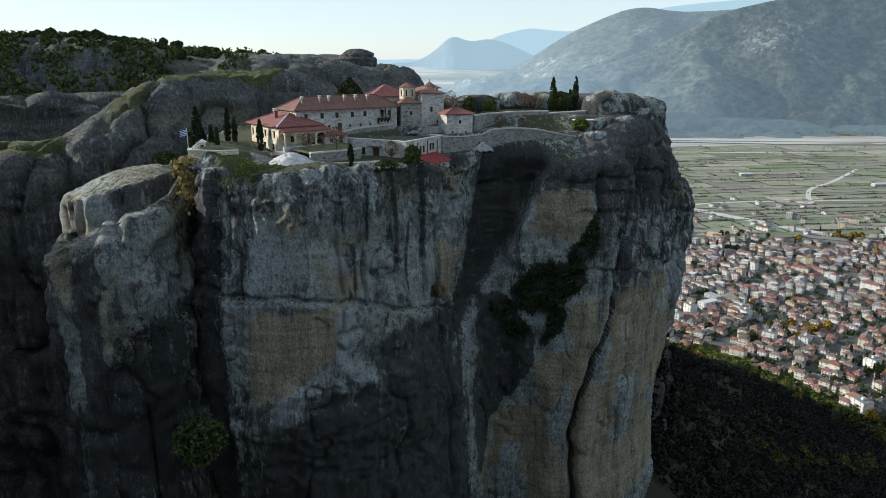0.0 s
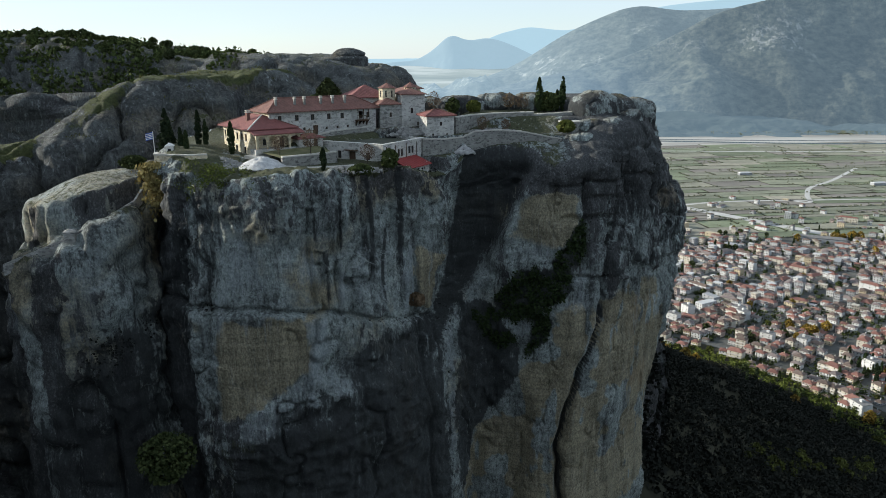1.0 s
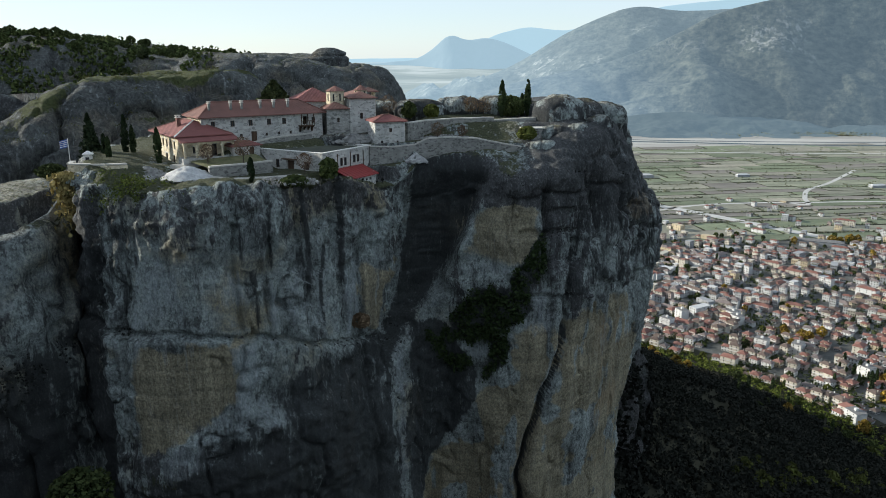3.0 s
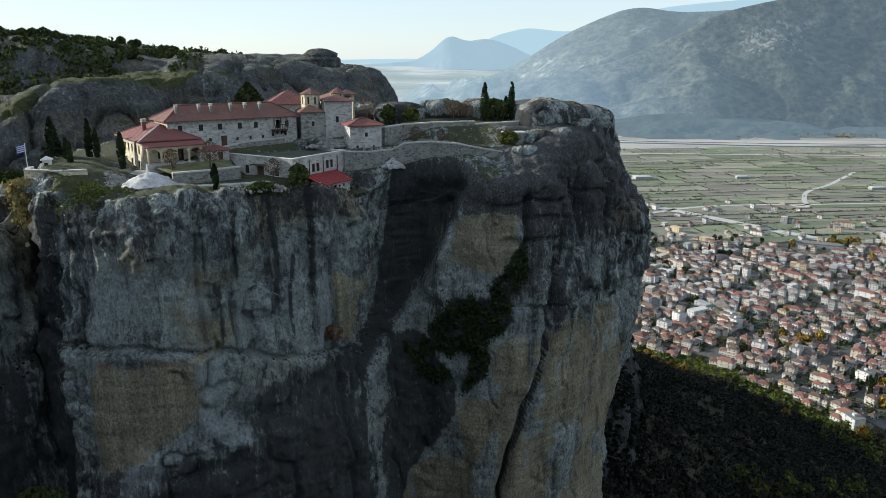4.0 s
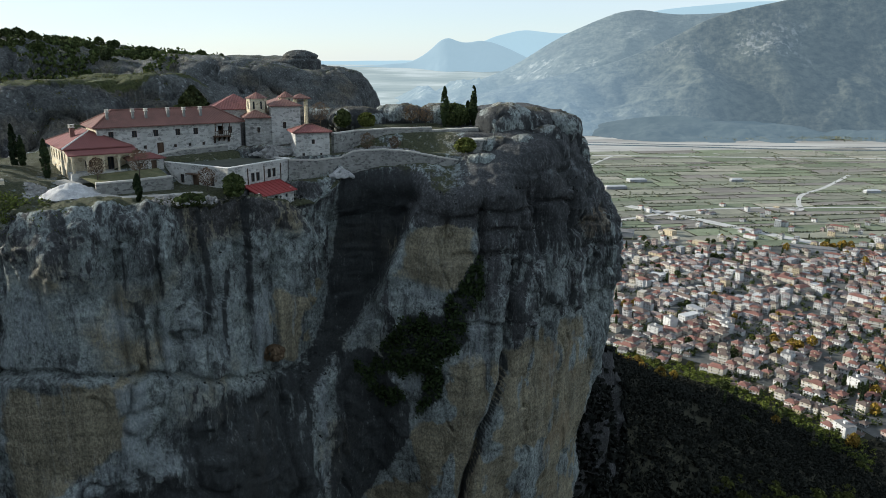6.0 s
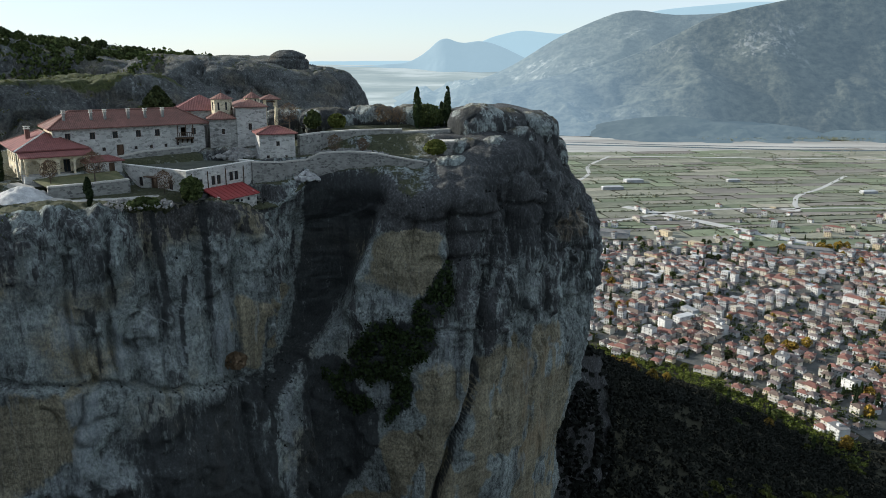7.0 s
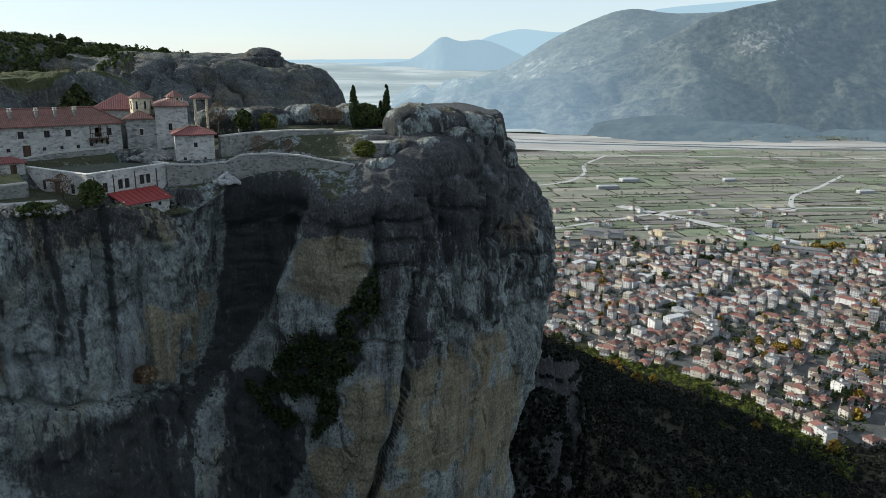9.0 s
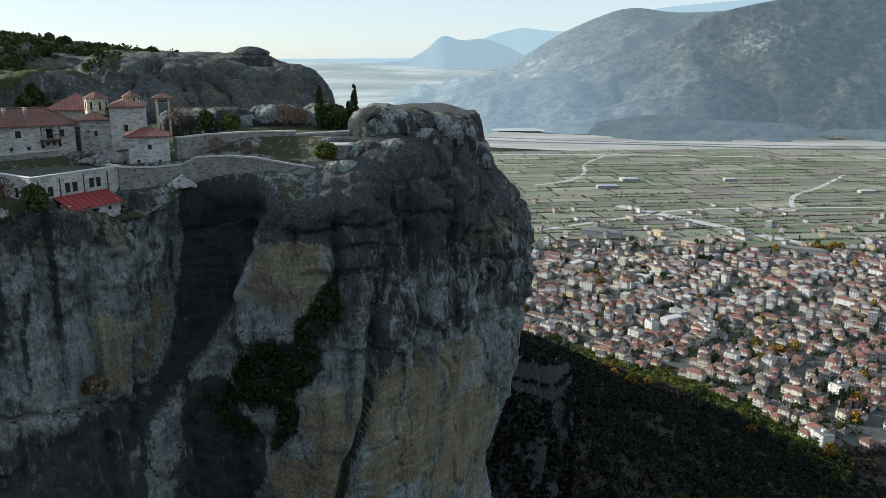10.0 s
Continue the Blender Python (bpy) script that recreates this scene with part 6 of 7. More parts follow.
clinging("ivy", main_rock, lambda p, n: 0.8 * (thicket(p) > 0.08) * smooth(0.35, 0.75, thicket(p) - 0.1 + 0.9 * fbm(p / 2.2, 4, 77)), 5, 0.32, LEAF_IVY, "dark ivy thicket clinging in the wall's hollow", 601, 0.6)
clinging("rim_scrub", main_rock, lambda p, n: smooth(-0.1, 0.3, fbm(p / 3.2, 3, 79)) * np.exp(-((p[:, 0] + 36) / 5.0) ** 2) * smooth(233.5, 237.0, p[:, 2]) * (p[:, 1] < 140), 6, 0.17, LEAF_RIM, "bright green scrub hanging over the rim", 602, 0.45)
clinging("ledge_scrub", main_rock, lambda p, n: 0.12 * (smooth_patches(p) < 0.1) * smooth(0.3, 0.6, fbm(p / 4, 3, 81) + 0.5 * n[:, 2]) * (p[:, 2] < 236) * (p[:, 1] < 190) * smooth(0.5, 0.75, n[:, 2]), 3, 0.24, LEAF_SCRUB_SHADED, "dark tufts rooted in cracks and ledges", 603, 0.3)
clinging("shoulder_scrub", left_rock, lambda p, n: 0.7 * smooth(0.4, 0.8, np.clip(1.3 - np.hypot((p[:, 0] + 57 - 0.5 * (p[:, 2] - 206)) / 5, (p[:, 2] - 206) / 7), 0, 1) + 0.3 * fbm(p / 3, 3, 83)), 3, 0.3, LEAF_SCRUB_SHADED, "dark scrub on the shoulder's ledge", 604, 0.5)
clinging("ridge_scrub", far_rock, lambda p, n: 0.6 * smooth(-104, -128, p[:, 0]) * smooth(-0.2, 0.15, fbm(p / 14, 4, 89)) * (p[:, 1] < 540), 7, 1.0, LEAF_OAK, "dark evergreen scrub covering the ridge's flank", 606, 1.3)
# scrub thickened to darken the spur; the leaf colour carries its shade
clinging("spur_scrub", spur, lambda p, n: 0.95 * smooth(-0.35, 0.1, fbm(p / 7, 4, 87) + 0.3 * n[:, 2]), 6, 1.0, LEAF_SCRUB_SHADED, "near-black scrub that darkens the spur's flanks", 605, 0.9)
# curtain of dry grass on the corner of the platform
rng = np.random.default_rng(77)
pp = np.c_[rng.normal(-48.6, 1.2, 2600), rng.normal(141.0, 0.8, 2600), 239.3 - np.abs(rng.normal(0, 3.2, 2600))]
new("dry_grass", leaf_mesh("dry_grass", pp, 0.33, LEAF_DRY, rng, 2.0))
tagged(bpy.data.objects["dry_grass"], "curtain of dry yellow grass hanging from the platform's corner", "grass", kind="stuff")

# bare trees
for k, (x, y, z, h, r) in enumerate([(-21.6, 150.0, 239.9, 4.6, 0.13), (-27.2, 147.5, 239.9, 3.6, 0.1), (-10.4, 148.8, 238.0, 3.8, 0.1), (2.0, 186.0, 245.0, 5.0, 0.13), (20.5, 191, 244.8, 4.6, 0.12), (23.5, 190.5, 244.8, 4.4, 0.12), (13.0, 171.5, 241.6, 3.6, 0.1), (18.0, 172.0, 241.6, 3.0, 0.09)]):
    rng = np.random.default_rng(300 + k)
    ob = plant("bare_tree", x, y, z, "small leafless tree with fine reddish twigs", "tree", "bare trees")
    part("trunk", limbs(rng, h, 0.42, r, 3, 0.75, 0, 6), BARK, ob)
    new("crown", leaf_mesh("crown", crown_points(rng, 900, h * 0.75, h * 0.3, ball(h * 0.42), 0.8, k), 0.09, LEAF_TWIG, rng, 1.5)).parent = ob


# ---- scrub and trees on the ridges ----
def surface(ob):
    """Heights of a rock's upper side, by looking down on it."""
    from mathutils.bvhtree import BVHTree
    me = ob.data
    return BVHTree.FromPolygons([v.co for v in me.vertices], [p.vertices for p in me.polygons])


def drop(tree, x, y):
    hit = tree.ray_cast(Vector((x, y, 600)), Vector((0, 0, -1)))
    return hit[0].z if hit[0] else None


oak = make_tree("oak_tree", -330, 520, 200, 7.0, ball(4.2), LEAF_OAK, 520, 0.75, "dark evergreen oak on the far ridge", "tree", 400, "trees on the far ridge", 0.6, 2.2)
oak2 = make_tree("oak_tree", -335, 520, 200, 5.5, ball(4.6), LEAF_OAK, 480, 0.75, "dark evergreen oak on the far ridge", "tree", 401, "trees on the far ridge", 0.3, 2.0)
far_tree, mid_tree = surface(far_rock), surface(mid_rock)
rng = np.random.default_rng(5)
placed = 0
while placed < 230:
    x, y = rng.uniform(-340, -112), rng.uniform(424, 520)
    z = drop(far_tree, x, y)
    if z is None or z < 240:
        continue
    m = site(x, y, z - 0.3, rng.uniform(0, 360)) @ Matrix.Scale(rng.uniform(0.35, 0.8), 4)
    (oak, oak2)[placed % 2].matrix_world = m if placed < 2 else (oak, oak2)[placed % 2].matrix_world
    if placed >= 2:
        t = copy_thing((oak, oak2)[placed % 2], m)
        t.scale = m.to_scale()
    placed += 1
tufts = []
for _ in range(900):
    x, y = rng.uniform(-190, -45), rng.uniform(184, 250)
    z = drop(mid_tree, x, y)
    if z and z > 238 and rng.uniform() < 0.5 + 0.5 * noise.noise((x / 12, y / 12, 0)):
        c = rng.normal(0, 0.7, (14, 3))
        tufts.append(np.array((x, y, z + 0.25)) + c * (1, 1, 0.35))
new("scrub", leaf_mesh("scrub", np.concatenate(tufts), 0.22, LEAF_MOOR, rng))
tagged(bpy.data.objects["scrub"], "low dry scrub on the massif's top", "scrub", kind="stuff")


def height(x, y):
    return float(terrain(np.array([[float(x)]]), np.array([[float(y)]]))[0, 0])


clumps = []
while len(clumps) < 9000:
    x, y = rng.uniform(60, 380, 1)[0], rng.uniform(230, 620, 1)[0]
    z = height(x, y)
    if z < -5 and (y > 515 or rng.uniform() > 0.55):
        continue
    s = rng.uniform(1.4, 4.2)
    c = rng.normal(size=(26, 3)); c /= np.linalg.norm(c, axis=1, keepdims=True)
    clumps.append(np.array((x, y, z + s * 0.5)) + c * s * rng.uniform(0.5, 1.0, (26, 1)))
GROUND.node_tree.nodes["Principled BSDF"].inputs["Specular IOR Level"].default_value = 0.04
new("woods", leaf_mesh("woods", np.concatenate(clumps), 0.85, LEAF_SCRUB_SHADED, rng))
tagged(bpy.data.objects["woods"], "dense scrub woods on the shaded slope", "woods", kind="stuff")


# ---- the plain: fields, roads, river ----
PLAIN = -8.0
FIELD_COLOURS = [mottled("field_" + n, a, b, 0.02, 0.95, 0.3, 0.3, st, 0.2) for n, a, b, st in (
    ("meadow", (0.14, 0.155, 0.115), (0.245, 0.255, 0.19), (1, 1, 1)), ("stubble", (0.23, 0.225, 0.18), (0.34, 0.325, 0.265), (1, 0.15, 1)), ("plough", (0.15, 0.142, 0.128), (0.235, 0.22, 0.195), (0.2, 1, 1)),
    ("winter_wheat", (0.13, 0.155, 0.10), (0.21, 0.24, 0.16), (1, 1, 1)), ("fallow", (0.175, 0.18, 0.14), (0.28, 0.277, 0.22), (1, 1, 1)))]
TURN = Matrix.Rotation(radians(9), 4, "Z")
frng = np.random.default_rng(12)


def plain_point(a, b):
    return TURN @ Vector((a, b, 0))


hedge_rows = []
y = 850.0
while y < 2090:
    depth = frng.uniform(20, 62) * (0.8 + (y - 1080) / 1600)
    x = -250.0 + frng.uniform(0, 80)
    while x < 1700:
        w = frng.uniform(40, 210)
        c = plain_point(x + w / 2, y + depth / 2)
        if 0.02 * c.y < c.x < 0.72 * c.y + 60 and c.y - depth / 2 > 1085:
            skew = frng.normal(0, 3)
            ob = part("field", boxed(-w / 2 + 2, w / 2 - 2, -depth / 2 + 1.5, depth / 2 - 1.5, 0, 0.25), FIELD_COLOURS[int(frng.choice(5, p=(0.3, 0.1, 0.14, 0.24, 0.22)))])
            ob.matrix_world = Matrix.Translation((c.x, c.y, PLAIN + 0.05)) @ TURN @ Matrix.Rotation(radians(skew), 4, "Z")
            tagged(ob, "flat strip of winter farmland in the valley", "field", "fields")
            for side in (0, 1, 2):
                if frng.uniform() < (0.34, 0.18, 0.06)[side]:
                    for k in np.arange(0, w if side == 0 else depth, 3.5):
                        if frng.uniform() < 0.75:
                            e = (x + k, y) if side == 0 else (x if side == 1 else x + w / 2, y + k)
                            hedge_rows.append(plain_point(*e))
        x += w
    y += depth

ROAD = mottled("pale_asphalt", (0.40, 0.395, 0.375), (0.52, 0.51, 0.49), 0.05, 0.9)
GRAVEL = mottled("river_gravel", (0.26, 0.25, 0.23), (0.50, 0.49, 0.46), 0.006, 0.95, 0.2, 0.5, (0.25, 1.6, 1))


def strip(name, pts, width, mat, label, category, z=PLAIN + 0.4):
    """A ribbon with thickness along points of the plain."""
    p = np.array(pts, float)
    t = np.linspace(0, len(p) - 1, 12 * (len(p) - 1) + 1)
    i = np.clip(t.astype(int), 0, len(p) - 2)
    f = (t - i)[:, None]
    a, b, c, d = p[np.maximum(i - 1, 0)], p[i], p[i + 1], p[np.minimum(i + 2, len(p) - 1)]
    q = 0.5 * (2 * b + (c - a) * f + (2 * a - 5 * b + 4 * c - d) * f ** 2 + (3 * b - a - 3 * c + d) * f ** 3)
    g = np.gradient(q, axis=0)
    n = np.c_[-g[:, 1], g[:, 0]] / np.linalg.norm(g, axis=1, keepdims=True) * width / 2
    rows = np.stack([np.c_[q + n, np.full(len(q), z - 0.3)], np.c_[q + n, np.full(len(q), z)], np.c_[q - n, np.full(len(q), z)], np.c_[q - n, np.full(len(q), z - 0.3)]], 0)
    return tagged(new(name, grid_mesh(name, rows, mat, smoothed=False)), label, category, kind="structure")


strip("road", [(380, 1400), (450, 1310), (520, 1215), (590, 1120), (680, 1040), (760, 960)], 22, ROAD, "broad pale road running into the town", "road")
strip("road", [(200, 1190), (330, 1270), (480, 1360), (640, 1390), (690, 1370), (720, 1440), (770, 1530), (860, 1620), (1010, 1800)], 9, ROAD, "narrow winding country road", "road")
strip("road", [(250, 1620), (330, 1680), (390, 1800), (420, 1950), (520, 2150)], 9, ROAD, "pale farm track over the plain", "road")
strip("road", [(660, 1385), (820, 1400), (1050, 1390), (1300, 1420)], 8, ROAD, "straight country road between fields", "road")
strip("road", [(130, 2120), (500, 2150), (900, 2130), (1400, 2110), (2100, 2080)], 14, ROAD, "long straight embankment road near the river", "road")
strip("river", [(-700, 3100), (-200, 2800), (200, 2560), (700, 2420), (1200, 2370), (1800, 2360), (2600, 2320)], 480, GRAVEL, "wide braided river bed of pale gravel", "river", PLAIN + 0.15)
WATER = material("river_water", 0.15)[0]
WATER.node_tree.nodes["Principled BSDF"].inputs["Base Color"].default_value = (0.10, 0.13, 0.14, 1)
strip("water", [(-600, 2960), (-150, 2660), (250, 2480), (720, 2400), (1250, 2320), (1800, 2350), (2600, 2270)], 26, WATER, "thin braid of grey river water", "river", PLAIN + 0.5)
strip("water", [(-600, 3060), (-100, 2720), (300, 2560), (760, 2450), (1300, 2400), (1900, 2390), (2600, 2330)], 14, WATER, "thin braid of grey river water", "river", PLAIN + 0.5)
# haze given to the plain as a pale emission; the sheet rises with distance
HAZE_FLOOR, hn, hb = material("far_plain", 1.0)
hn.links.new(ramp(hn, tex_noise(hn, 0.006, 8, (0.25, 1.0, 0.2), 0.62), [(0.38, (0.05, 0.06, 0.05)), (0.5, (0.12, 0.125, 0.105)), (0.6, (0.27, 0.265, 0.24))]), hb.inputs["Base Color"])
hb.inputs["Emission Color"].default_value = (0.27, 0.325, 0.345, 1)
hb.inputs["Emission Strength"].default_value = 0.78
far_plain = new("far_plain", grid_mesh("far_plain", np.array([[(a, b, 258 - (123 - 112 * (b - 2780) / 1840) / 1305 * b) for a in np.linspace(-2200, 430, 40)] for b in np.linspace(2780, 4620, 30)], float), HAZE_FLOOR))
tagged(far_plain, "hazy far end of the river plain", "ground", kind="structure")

# ---- the town ----
TOWN_GROUND = mottled("town_streets", (0.05, 0.055, 0.05), (0.12, 0.12, 0.115), 0.06, 0.95)
pts = np.array([[(0.06 * b + 50 + k * (0.62 * b), b, PLAIN + 0.12 if height(0.06 * b + 50 + k * (0.62 * b), b) < -5 else PLAIN - 6) for k in np.linspace(0, 1, 60)] for b in np.linspace(515, 1130, 70)], float)
tagged(new("pavement", grid_mesh("pavement", pts, TOWN_GROUND)), "grey streets and yards between the houses", "street", kind="structure")
WALLS = [mottled("render_" + n, a, b, 0.25, 0.9, 0.1, 0.02, (1, 1, 1), 0.12) for n, a, b in (
    ("white", (0.45, 0.455, 0.46), (0.60, 0.605, 0.60)), ("cream", (0.40, 0.375, 0.32), (0.50, 0.47, 0.41)), ("grey", (0.25, 0.26, 0.275), (0.35, 0.36, 0.37)), ("ochre", (0.40, 0.34, 0.24), (0.48, 0.41, 0.29)), ("rose", (0.36, 0.30, 0.28), (0.44, 0.37, 0.34)))]
ROOFS = [mottled("town_tiles_" + n, a, b, 0.5, 0.85, 0.3, 0.05, (1, 1, 1), 0.25) for n, a, b in (
    ("red", (0.145, 0.075, 0.062), (0.22, 0.112, 0.092)), ("brown", (0.10, 0.078, 0.068), (0.155, 0.118, 0.10)), ("rose", (0.125, 0.108, 0.105), (0.19, 0.16, 0.152)))]
SLAB = mottled("concrete_slab", (0.13, 0.13, 0.13), (0.22, 0.218, 0.215), 0.4)


def house_template(name, w, d, storeys, wall, roof, flat, label, rng):
    """A town house: body, roof, windows and balconies, on an Empty at the ground."""
    h = 3.1 * storeys
    ob = empty(name, Matrix.Identity(4), label, "house", "houses of the town")
    part("wall", boxed(-w / 2, w / 2, -d / 2, d / 2, -3, h), wall, ob)
    if flat:
        r = boxed(-w / 2 - 0.3, w / 2 + 0.3, -d / 2 - 0.3, d / 2 + 0.3, h, h + 0.25)
        top = part("roof", r, SLAB, ob)
        part("stair_head", boxed(-1.5, 1.5, -1.5, 1.5, h + 0.25, h + 2.6), wall, top)
    else:
        top = part("roof", hip_roof(-w / 2 - 0.7, w / 2 + 0.7, -d / 2 - 0.7, d / 2 + 0.7, h, 0.2 * min(w, d)), roof, ob)
        part("chimney", boxed(w * 0.2, w * 0.2 + 0.8, 0.5, 1.3, h, h + 0.16 * min(w, d) + 1.6), wall, top)
    pane = boxed(-0.55, 0.55, -0.06, 0.06, 0, 1.4)
    me = bpy.data.meshes.new("window")
    pane.to_mesh(me), pane.free()
    me.materials.append(GLASS)
    for s in range(storeys):
        for side in (0, 1):
            span, off = (w, -d / 2) if side == 0 else (d, -w / 2)
            n = 2 if storeys > 2 or side else 3
            for k in range(n):
                u = (k + 0.5) / n * span - span / 2
                win = new("window", me)
                win.parent = ob
                win.matrix_local = site(u, off - 0.02, 3.1 * s + 1.0, 0) if side == 0 else site(off - 0.02, u, 3.1 * s + 1.0, -90)
        if s and storeys > 1:
            b = boxed(-w / 2 + 0.4, w / 2 - 0.4, -d / 2 - 1.3, -d / 2 - 0.004, 3.1 * s - 0.15, 3.1 * s)
            box(b, -w / 2 + 0.4, w / 2 - 0.4, -d / 2 - 1.3, -d / 2 - 1.2, 3.1 * s, 3.1 * s + 0.85)
            part("balcony", b, WALLS[0], ob)
    return ob


trng = np.random.default_rng(21)
KINDS = [("house", 10.5, 9.5, 2, 0, 0, False, "white two-storey town house with a red hipped roof"), ("house", 12, 10, 3, 1, 1, False, "cream three-storey town house with a brown tiled roof"),
         ("house", 9, 9, 2, 3, 0, False, "ochre two-storey town house with a red hipped roof"), ("apartment_block", 16, 12, 4, 0, 0, True, "white four-storey apartment block with balconies and a flat roof"),
         ("house", 12, 9, 2, 0, 2, False, "white two-storey house with a rose tiled roof"), ("house", 8, 7, 1, 2, 1, False, "low grey house with a brown tiled roof"),
         ("apartment_block", 18, 12, 3, 1, 0, False, "long cream apartment block with a red tiled roof"), ("house", 11, 10, 2, 4, 0, False, "rose coloured town house with a red roof")]
TEMPLATES = [house_template(n, w, d, s, WALLS[a], ROOFS[b], f, lab, trng) for n, w, d, s, a, b, f, lab in KINDS]


def slope_free(x, y):
    """The shaded hill stays free of houses."""
    return height(x, y) < -7.3


spots = []
for i in range(-98, 30):
    for j in range(0, 112):
        gx_, gy_ = i * 11.4, 400 + j * 10.6
        gx_ += 14.0 * noise.noise((i * 0.12, j * 0.12, 3)) + (8 if j % 2 else 0)
        p = Matrix.Rotation(radians(-48), 4, "Z") @ Vector((gx_, gy_, 0))
        x, y = p.x + trng.uniform(-2.5, 2.5), p.y + trng.uniform(-2.5, 2.5)
        if not (0.08 * y + 45 < x < 0.66 * y + 30) or y > 1420 or y < 515:
            continue
        if i % 7 == 0 or j % 11 == 0:
            continue
        edge = 1050 + 60 * noise.noise((x / 120, 0, 0))
        chance = 0.84 if y < edge else 0.34 * math.exp(-(y - edge) / 120) + 0.012
        if abs(x - (400 + (1400 - y) * 0.77)) < 26 and y > 960:
            continue
        if trng.uniform() > chance or not slope_free(x, y):
            continue
        spots.append((y, x))
spots.sort()
used = [False] * len(TEMPLATES)
far_walls, far_roofs, far_panes = [[] for _ in WALLS], [[] for _ in ROOFS], []
for n, (y, x) in enumerate(spots):
    turn = -48 + (90 if trng.uniform() < 0.4 else 0) + trng.normal(0, 7) + 22 * noise.noise((x / 140, y / 140, 7))
    z = PLAIN - 0.2
    m = site(x, y, z, turn)
    if n < 290:
        k = int(trng.choice(len(TEMPLATES), p=(0.19, 0.1, 0.14, 0.03, 0.16, 0.2, 0.05, 0.13)))
        if not used[k]:
            TEMPLATES[k].matrix_world = m @ Matrix.Scale(0.78, 4)
            used[k] = True
        else:
            copy_thing(TEMPLATES[k], m).scale = (0.74, 0.74, float(trng.uniform(0.74, 0.92)))
    else:
        w, d = (trng.uniform(6, 10.5), trng.uniform(5.5, 8.5)) if trng.uniform() < 0.86 else (trng.uniform(14, 24), trng.uniform(8, 10))
        s = int(trng.choice((1, 2, 3, 4), p=(0.24, 0.46, 0.22, 0.08)))
        flat = trng.uniform() < (0.16 if y > 760 else 0.08)
        far_walls[int(trng.choice(5, p=(0.5, 0.2, 0.16, 0.08, 0.06)))].append((m, w, d, 2.8 * s + (0.4 if flat else 0)))
        if not flat:
            far_roofs[int(trng.choice(3, p=(0.42, 0.3, 0.28)))].append((m, w + 0.9, d + 0.9, 2.8 * s))
        for f in range(s):
            for u in (-0.3, 0.05, 0.33):
                far_panes.append((m @ Matrix.Translation((u * w, -d / 2 - 0.03, 2.8 * f + 0.9)), 1.0))
                far_panes.append((m @ Matrix.Translation((-w / 2 - 0.03, u * d, 2.8 * f + 0.9)) @ pose(0, 0, 0, 0, 0, -90), 1.0))
for k, ob in enumerate(TEMPLATES):
    if not used[k]:
        ob.matrix_world = site(420 + 25 * k, 800, PLAIN, 20)


def joined_mesh(name, items, shape, mat, label):
    verts, faces = [], []
    for it in items:
        vs, fs = shape(*it[1:])
        base = len(verts)
        verts += [tuple(it[0] @ Vector(v)) for v in vs]
        faces += [tuple(base + i for i in f) for f in fs]
    return tagged(new(name, mesh_from(name, verts, faces, mat)), label, "houses", kind="stuff")


BOX_FACES = ((0, 1, 3, 2), (4, 6, 7, 5), (0, 4, 5, 1), (2, 3, 7, 6), (1, 5, 7, 3))


def body_shape(w, d, h):
    return [(x, y, z) for x in (-w / 2, w / 2) for y in (-d / 2, d / 2) for z in (-1, h)], BOX_FACES


def roof_shape(w, d, h):
    r, k = 0.2 * min(w, d), min(w, d) / 2
    a = ((-w / 2 + k, 0), (w / 2 - k, 0)) if w >= d else ((0, -d / 2 + k), (0, d / 2 - k))
    vs = [(-w / 2, -d / 2, h), (w / 2, -d / 2, h), (w / 2, d / 2, h), (-w / 2, d / 2, h), (*a[0], h + r), (*a[1], h + r)]
    fs = ((0, 1, 5, 4), (2, 3, 4, 5), (1, 2, 5), (3, 0, 4), (3, 2, 1, 0)) if w >= d else ((1, 2, 5, 4), (3, 0, 4, 5), (0, 1, 4), (2, 3, 5), (3, 2, 1, 0))
    return vs, fs


def pane_shape(w):
    return [(-w / 2, 0, 0), (w / 2, 0, 0), (w / 2, 0, 1.4), (-w / 2, 0, 1.4)], ((0, 1, 2, 3),)


for mat, items in zip(WALLS, far_walls):
    joined_mesh("house_walls", items, body_shape, mat, "walls of the many farther town houses")
for mat, items in zip(ROOFS, far_roofs):
    joined_mesh("house_roofs", items, roof_shape, mat, "tiled roofs of the many farther town houses")
joined_mesh("house_windows", far_panes, pane_shape, GLASS, "dark windows of the farther town houses")

# long sheds and halls in the town
for k, (x, y, w, d, h, turn, mat) in enumerate([(300, 1165, 60, 24, 8, -20, SLAB), (560, 1065, 70, 14, 7, -24, SLAB), (640, 960, 42, 30, 10, -24, ROOFS[0]), (470, 1690, 40, 22, 6, 9, WALLS[0]), (400, 1590, 46, 12, 6, 9, WALLS[0]), (700, 1700, 30, 10, 5, 9, WALLS[0]), (930, 1560, 34, 12, 5, 9, WALLS[0])]):
    hall = empty("hall", site(x, y, PLAIN, turn), "long low hall with a shallow roof on the plain", "hall", "halls")
    part("wall", boxed(-w / 2, w / 2, -d / 2, d / 2, -1, h), WALLS[2], hall)
    part("roof", hip_roof(-w / 2 - 0.5, w / 2 + 0.5, -d / 2 - 0.5, d / 2 + 0.5, h, 2.5), mat, hall)

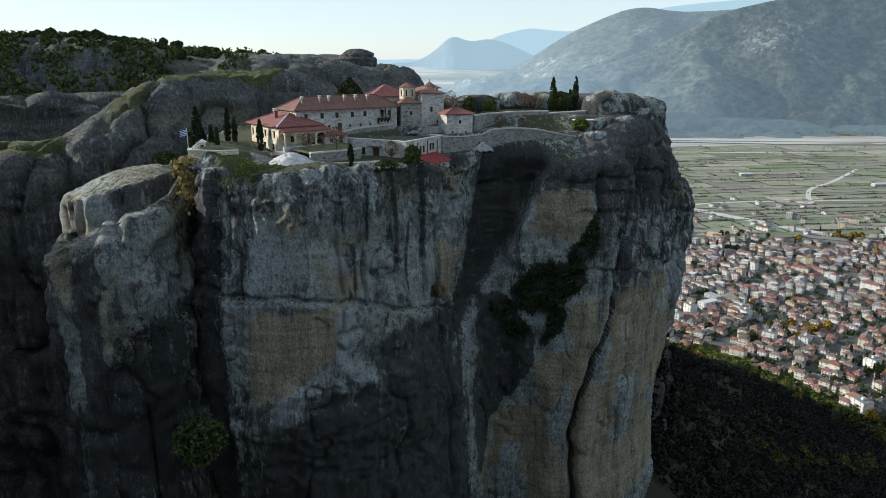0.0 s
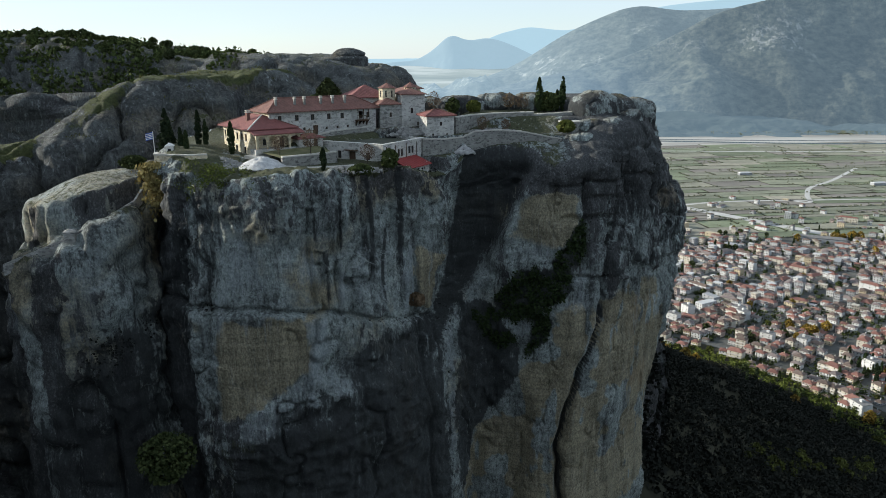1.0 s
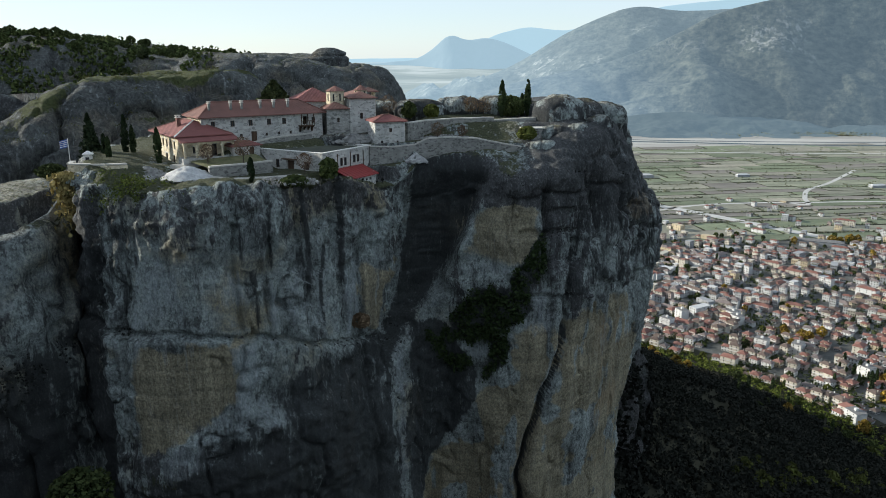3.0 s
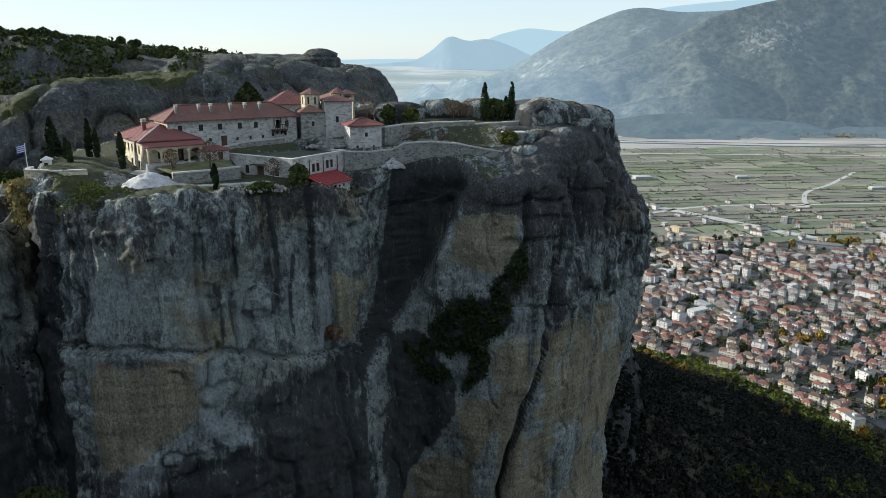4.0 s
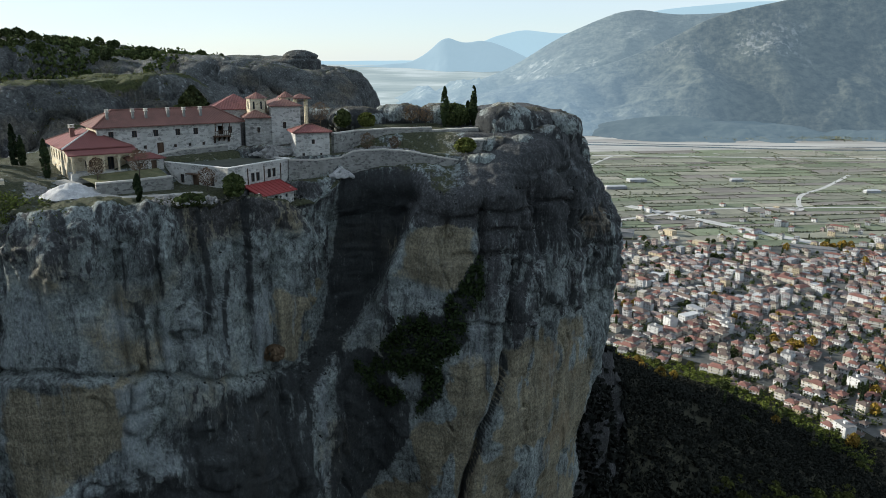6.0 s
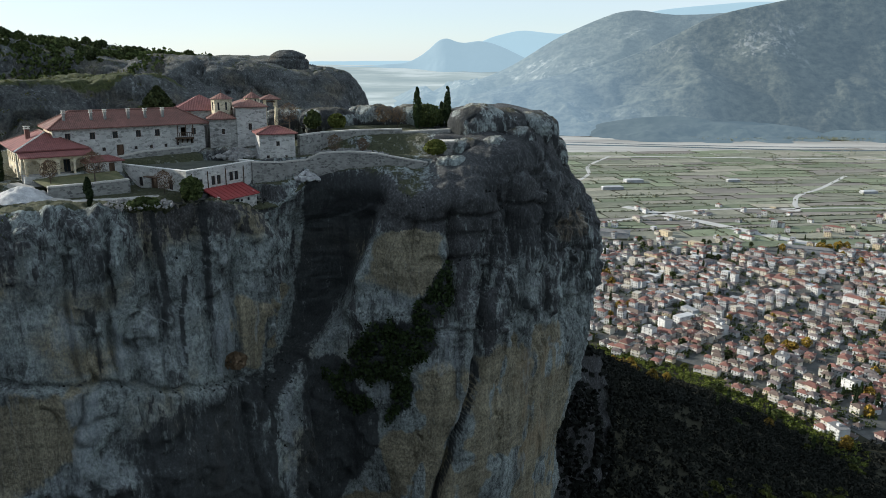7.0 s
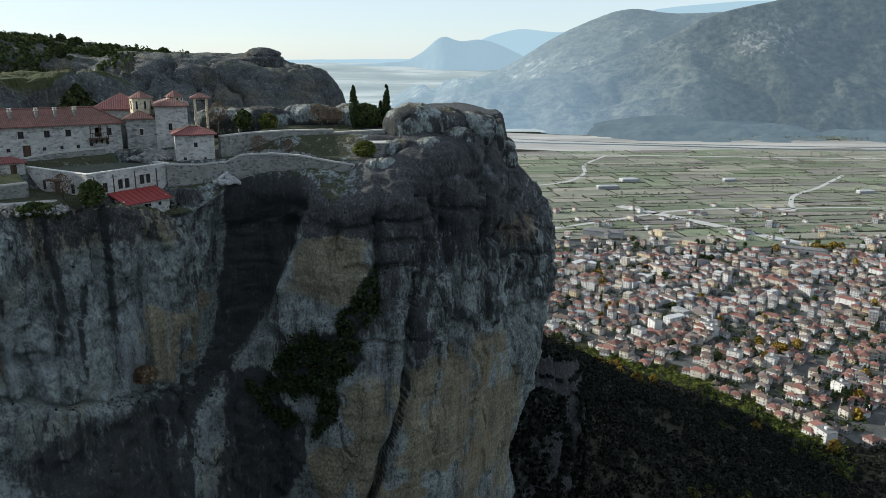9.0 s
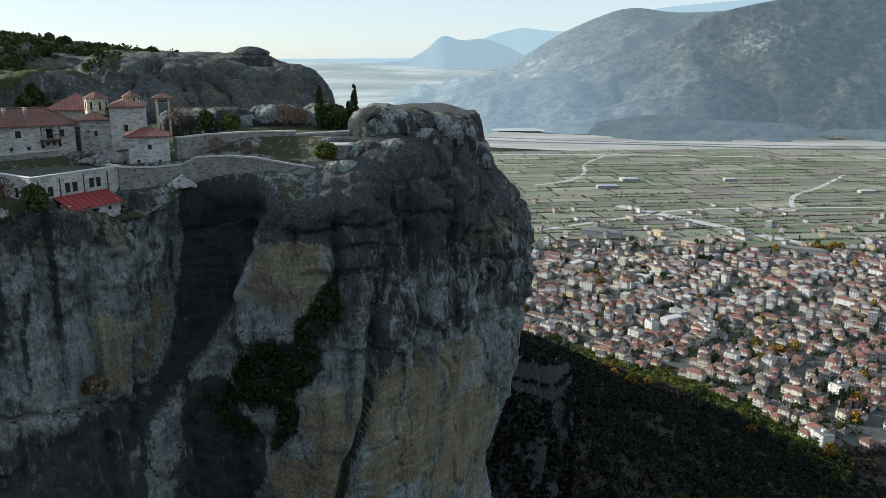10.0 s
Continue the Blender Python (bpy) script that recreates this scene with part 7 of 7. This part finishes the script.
# trees of the town and the plain
SPECIES = [make_tree("town_tree", 0, 0, -60, 7, ball(3.4), LEAF_OAK, 300, 0.75, "green tree between the town houses", "tree", 500, "trees of the town", 0.6, 1.8),
           make_tree("town_tree", 0, 0, -60, 9, ball(4.0), LEAF_GOLD, 340, 0.8, "tree in yellow autumn leaf among the houses", "tree", 501, "trees of the town", 0.8, 1.8),
           make_tree("town_tree", 0, 0, -60, 12, column(1.5), LEAF_CYPRESS, 320, 0.7, "tall dark cypress among the houses", "tree", 502, "trees of the town", 0.3, 1.5),
           make_tree("town_tree", 0, 0, -60, 5, ball(3.2), LEAF_BRIGHT, 260, 0.7, "low olive tree at the edge of the town", "tree", 503, "trees of the town", 0.3, 1.5)]
set_down = [False] * 4
for n in range(295):
    if n < 26:
        x, y, k = trng.normal(375, 14), trng.normal(585, 16), 2
    elif n < 36:
        x, y, k = trng.normal(365, 14), trng.normal(690, 10), 1
    elif n < 70:
        q = trng.uniform()
        x, y, k = 150 + 125 * q + trng.normal(0, 5), 318 + 100 * q + trng.normal(0, 5), 3
    elif n < 80:
        x, y, k = trng.normal(610, 16), trng.normal(1090, 14), 1
    elif n < 110:
        x, y, k = trng.normal(720, 40), trng.normal(1060, 12), 2
    else:
        y = trng.uniform(470, 1150)
        x, k = trng.uniform(0.1 * y + 60, 0.66 * y), int(trng.choice(4, p=(0.5, 0.2, 0.15, 0.15)))
    m = site(x, y, max(height(x, y), PLAIN) - 0.3, trng.uniform(0, 360))
    s = trng.uniform(0.7, 1.3)
    if not set_down[k]:
        SPECIES[k].matrix_world = m
        set_down[k] = True
    else:
        copy_thing(SPECIES[k], m).scale = (s, s, s)
gardens = []
for n in range(5200):
    y = trng.uniform(515, 1090)
    x = trng.uniform(0.1 * y + 55, 0.67 * y)
    if noise.noise((x / 45, y / 45, 9)) < -0.1 or not slope_free(x, y):
        continue
    s = trng.uniform(1.2, 3.2)
    c = trng.normal(size=(16, 3)); c /= np.linalg.norm(c, axis=1, keepdims=True)
    gardens.append(np.array((x, y, PLAIN + s * 0.7)) + c * s * trng.uniform(0.5, 1.0, (16, 1)))
new("garden_shrubs", leaf_mesh("garden_shrubs", np.concatenate(gardens), 0.9, LEAF_OAK, trng))
tagged(bpy.data.objects["garden_shrubs"], "green shrubs in the gardens between the houses", "shrubs", kind="stuff")
verge = []
while len(verge) < 900:
    y = trng.uniform(430, 700)
    x = trng.uniform(60, 0.67 * y)
    if not -7.7 < height(x, y) < -5.6:
        continue
    s = trng.uniform(0.8, 2.6)
    c = trng.normal(size=(16, 3)); c /= np.linalg.norm(c, axis=1, keepdims=True)
    verge.append(np.array((x, y, height(x, y) + s * 0.6)) + c * s * trng.uniform(0.5, 1.0, (16, 1)))
new("verge_scrub", leaf_mesh("verge_scrub", np.concatenate(verge), 0.8, LEAF_RIM, trng))
tagged(bpy.data.objects["verge_scrub"], "sunlit yellow-green scrub along the slope's foot", "scrub", kind="stuff")
LEAF_HEDGE = leafy("grey_winter_hedge", (0.12, 0.135, 0.11), (0.22, 0.225, 0.18))
bushes = []
for e in hedge_rows:
    s = trng.uniform(0.7, 2.4)
    c = trng.normal(size=(8, 3)); c /= np.linalg.norm(c, axis=1, keepdims=True)
    bushes.append(np.array((e.x, e.y, PLAIN + s * 0.6)) + trng.normal(0, 1.0, 3) * (1, 1, 0) + c * s * 0.7)
for n in range(600):
    y = trng.uniform(1060, 2300)
    x = trng.uniform(0.05 * y, 0.7 * y)
    if noise.noise((x / 90, y / 40, 1)) < 0.0 and n % 4:
        continue
    s = trng.uniform(1.5, 4.5)
    c = trng.normal(size=(9, 3)); c /= np.linalg.norm(c, axis=1, keepdims=True)
    bushes.append(np.array((x, y, PLAIN + s * 0.6)) + c * s * 0.7)
for n in range(1500):
    x, y = trng.uniform(900, 2300), trng.normal(2640, 30)
    c = trng.normal(size=(9, 3)); c /= np.linalg.norm(c, axis=1, keepdims=True)
    bushes.append(np.array((x, y, PLAIN + 4)) + c * trng.uniform(4, 8))
new("hedges", leaf_mesh("hedges", np.concatenate(bushes), 1.5, LEAF_HEDGE, trng))
tagged(bpy.data.objects["hedges"], "scattered trees and hedges between the fields", "hedges", kind="stuff")
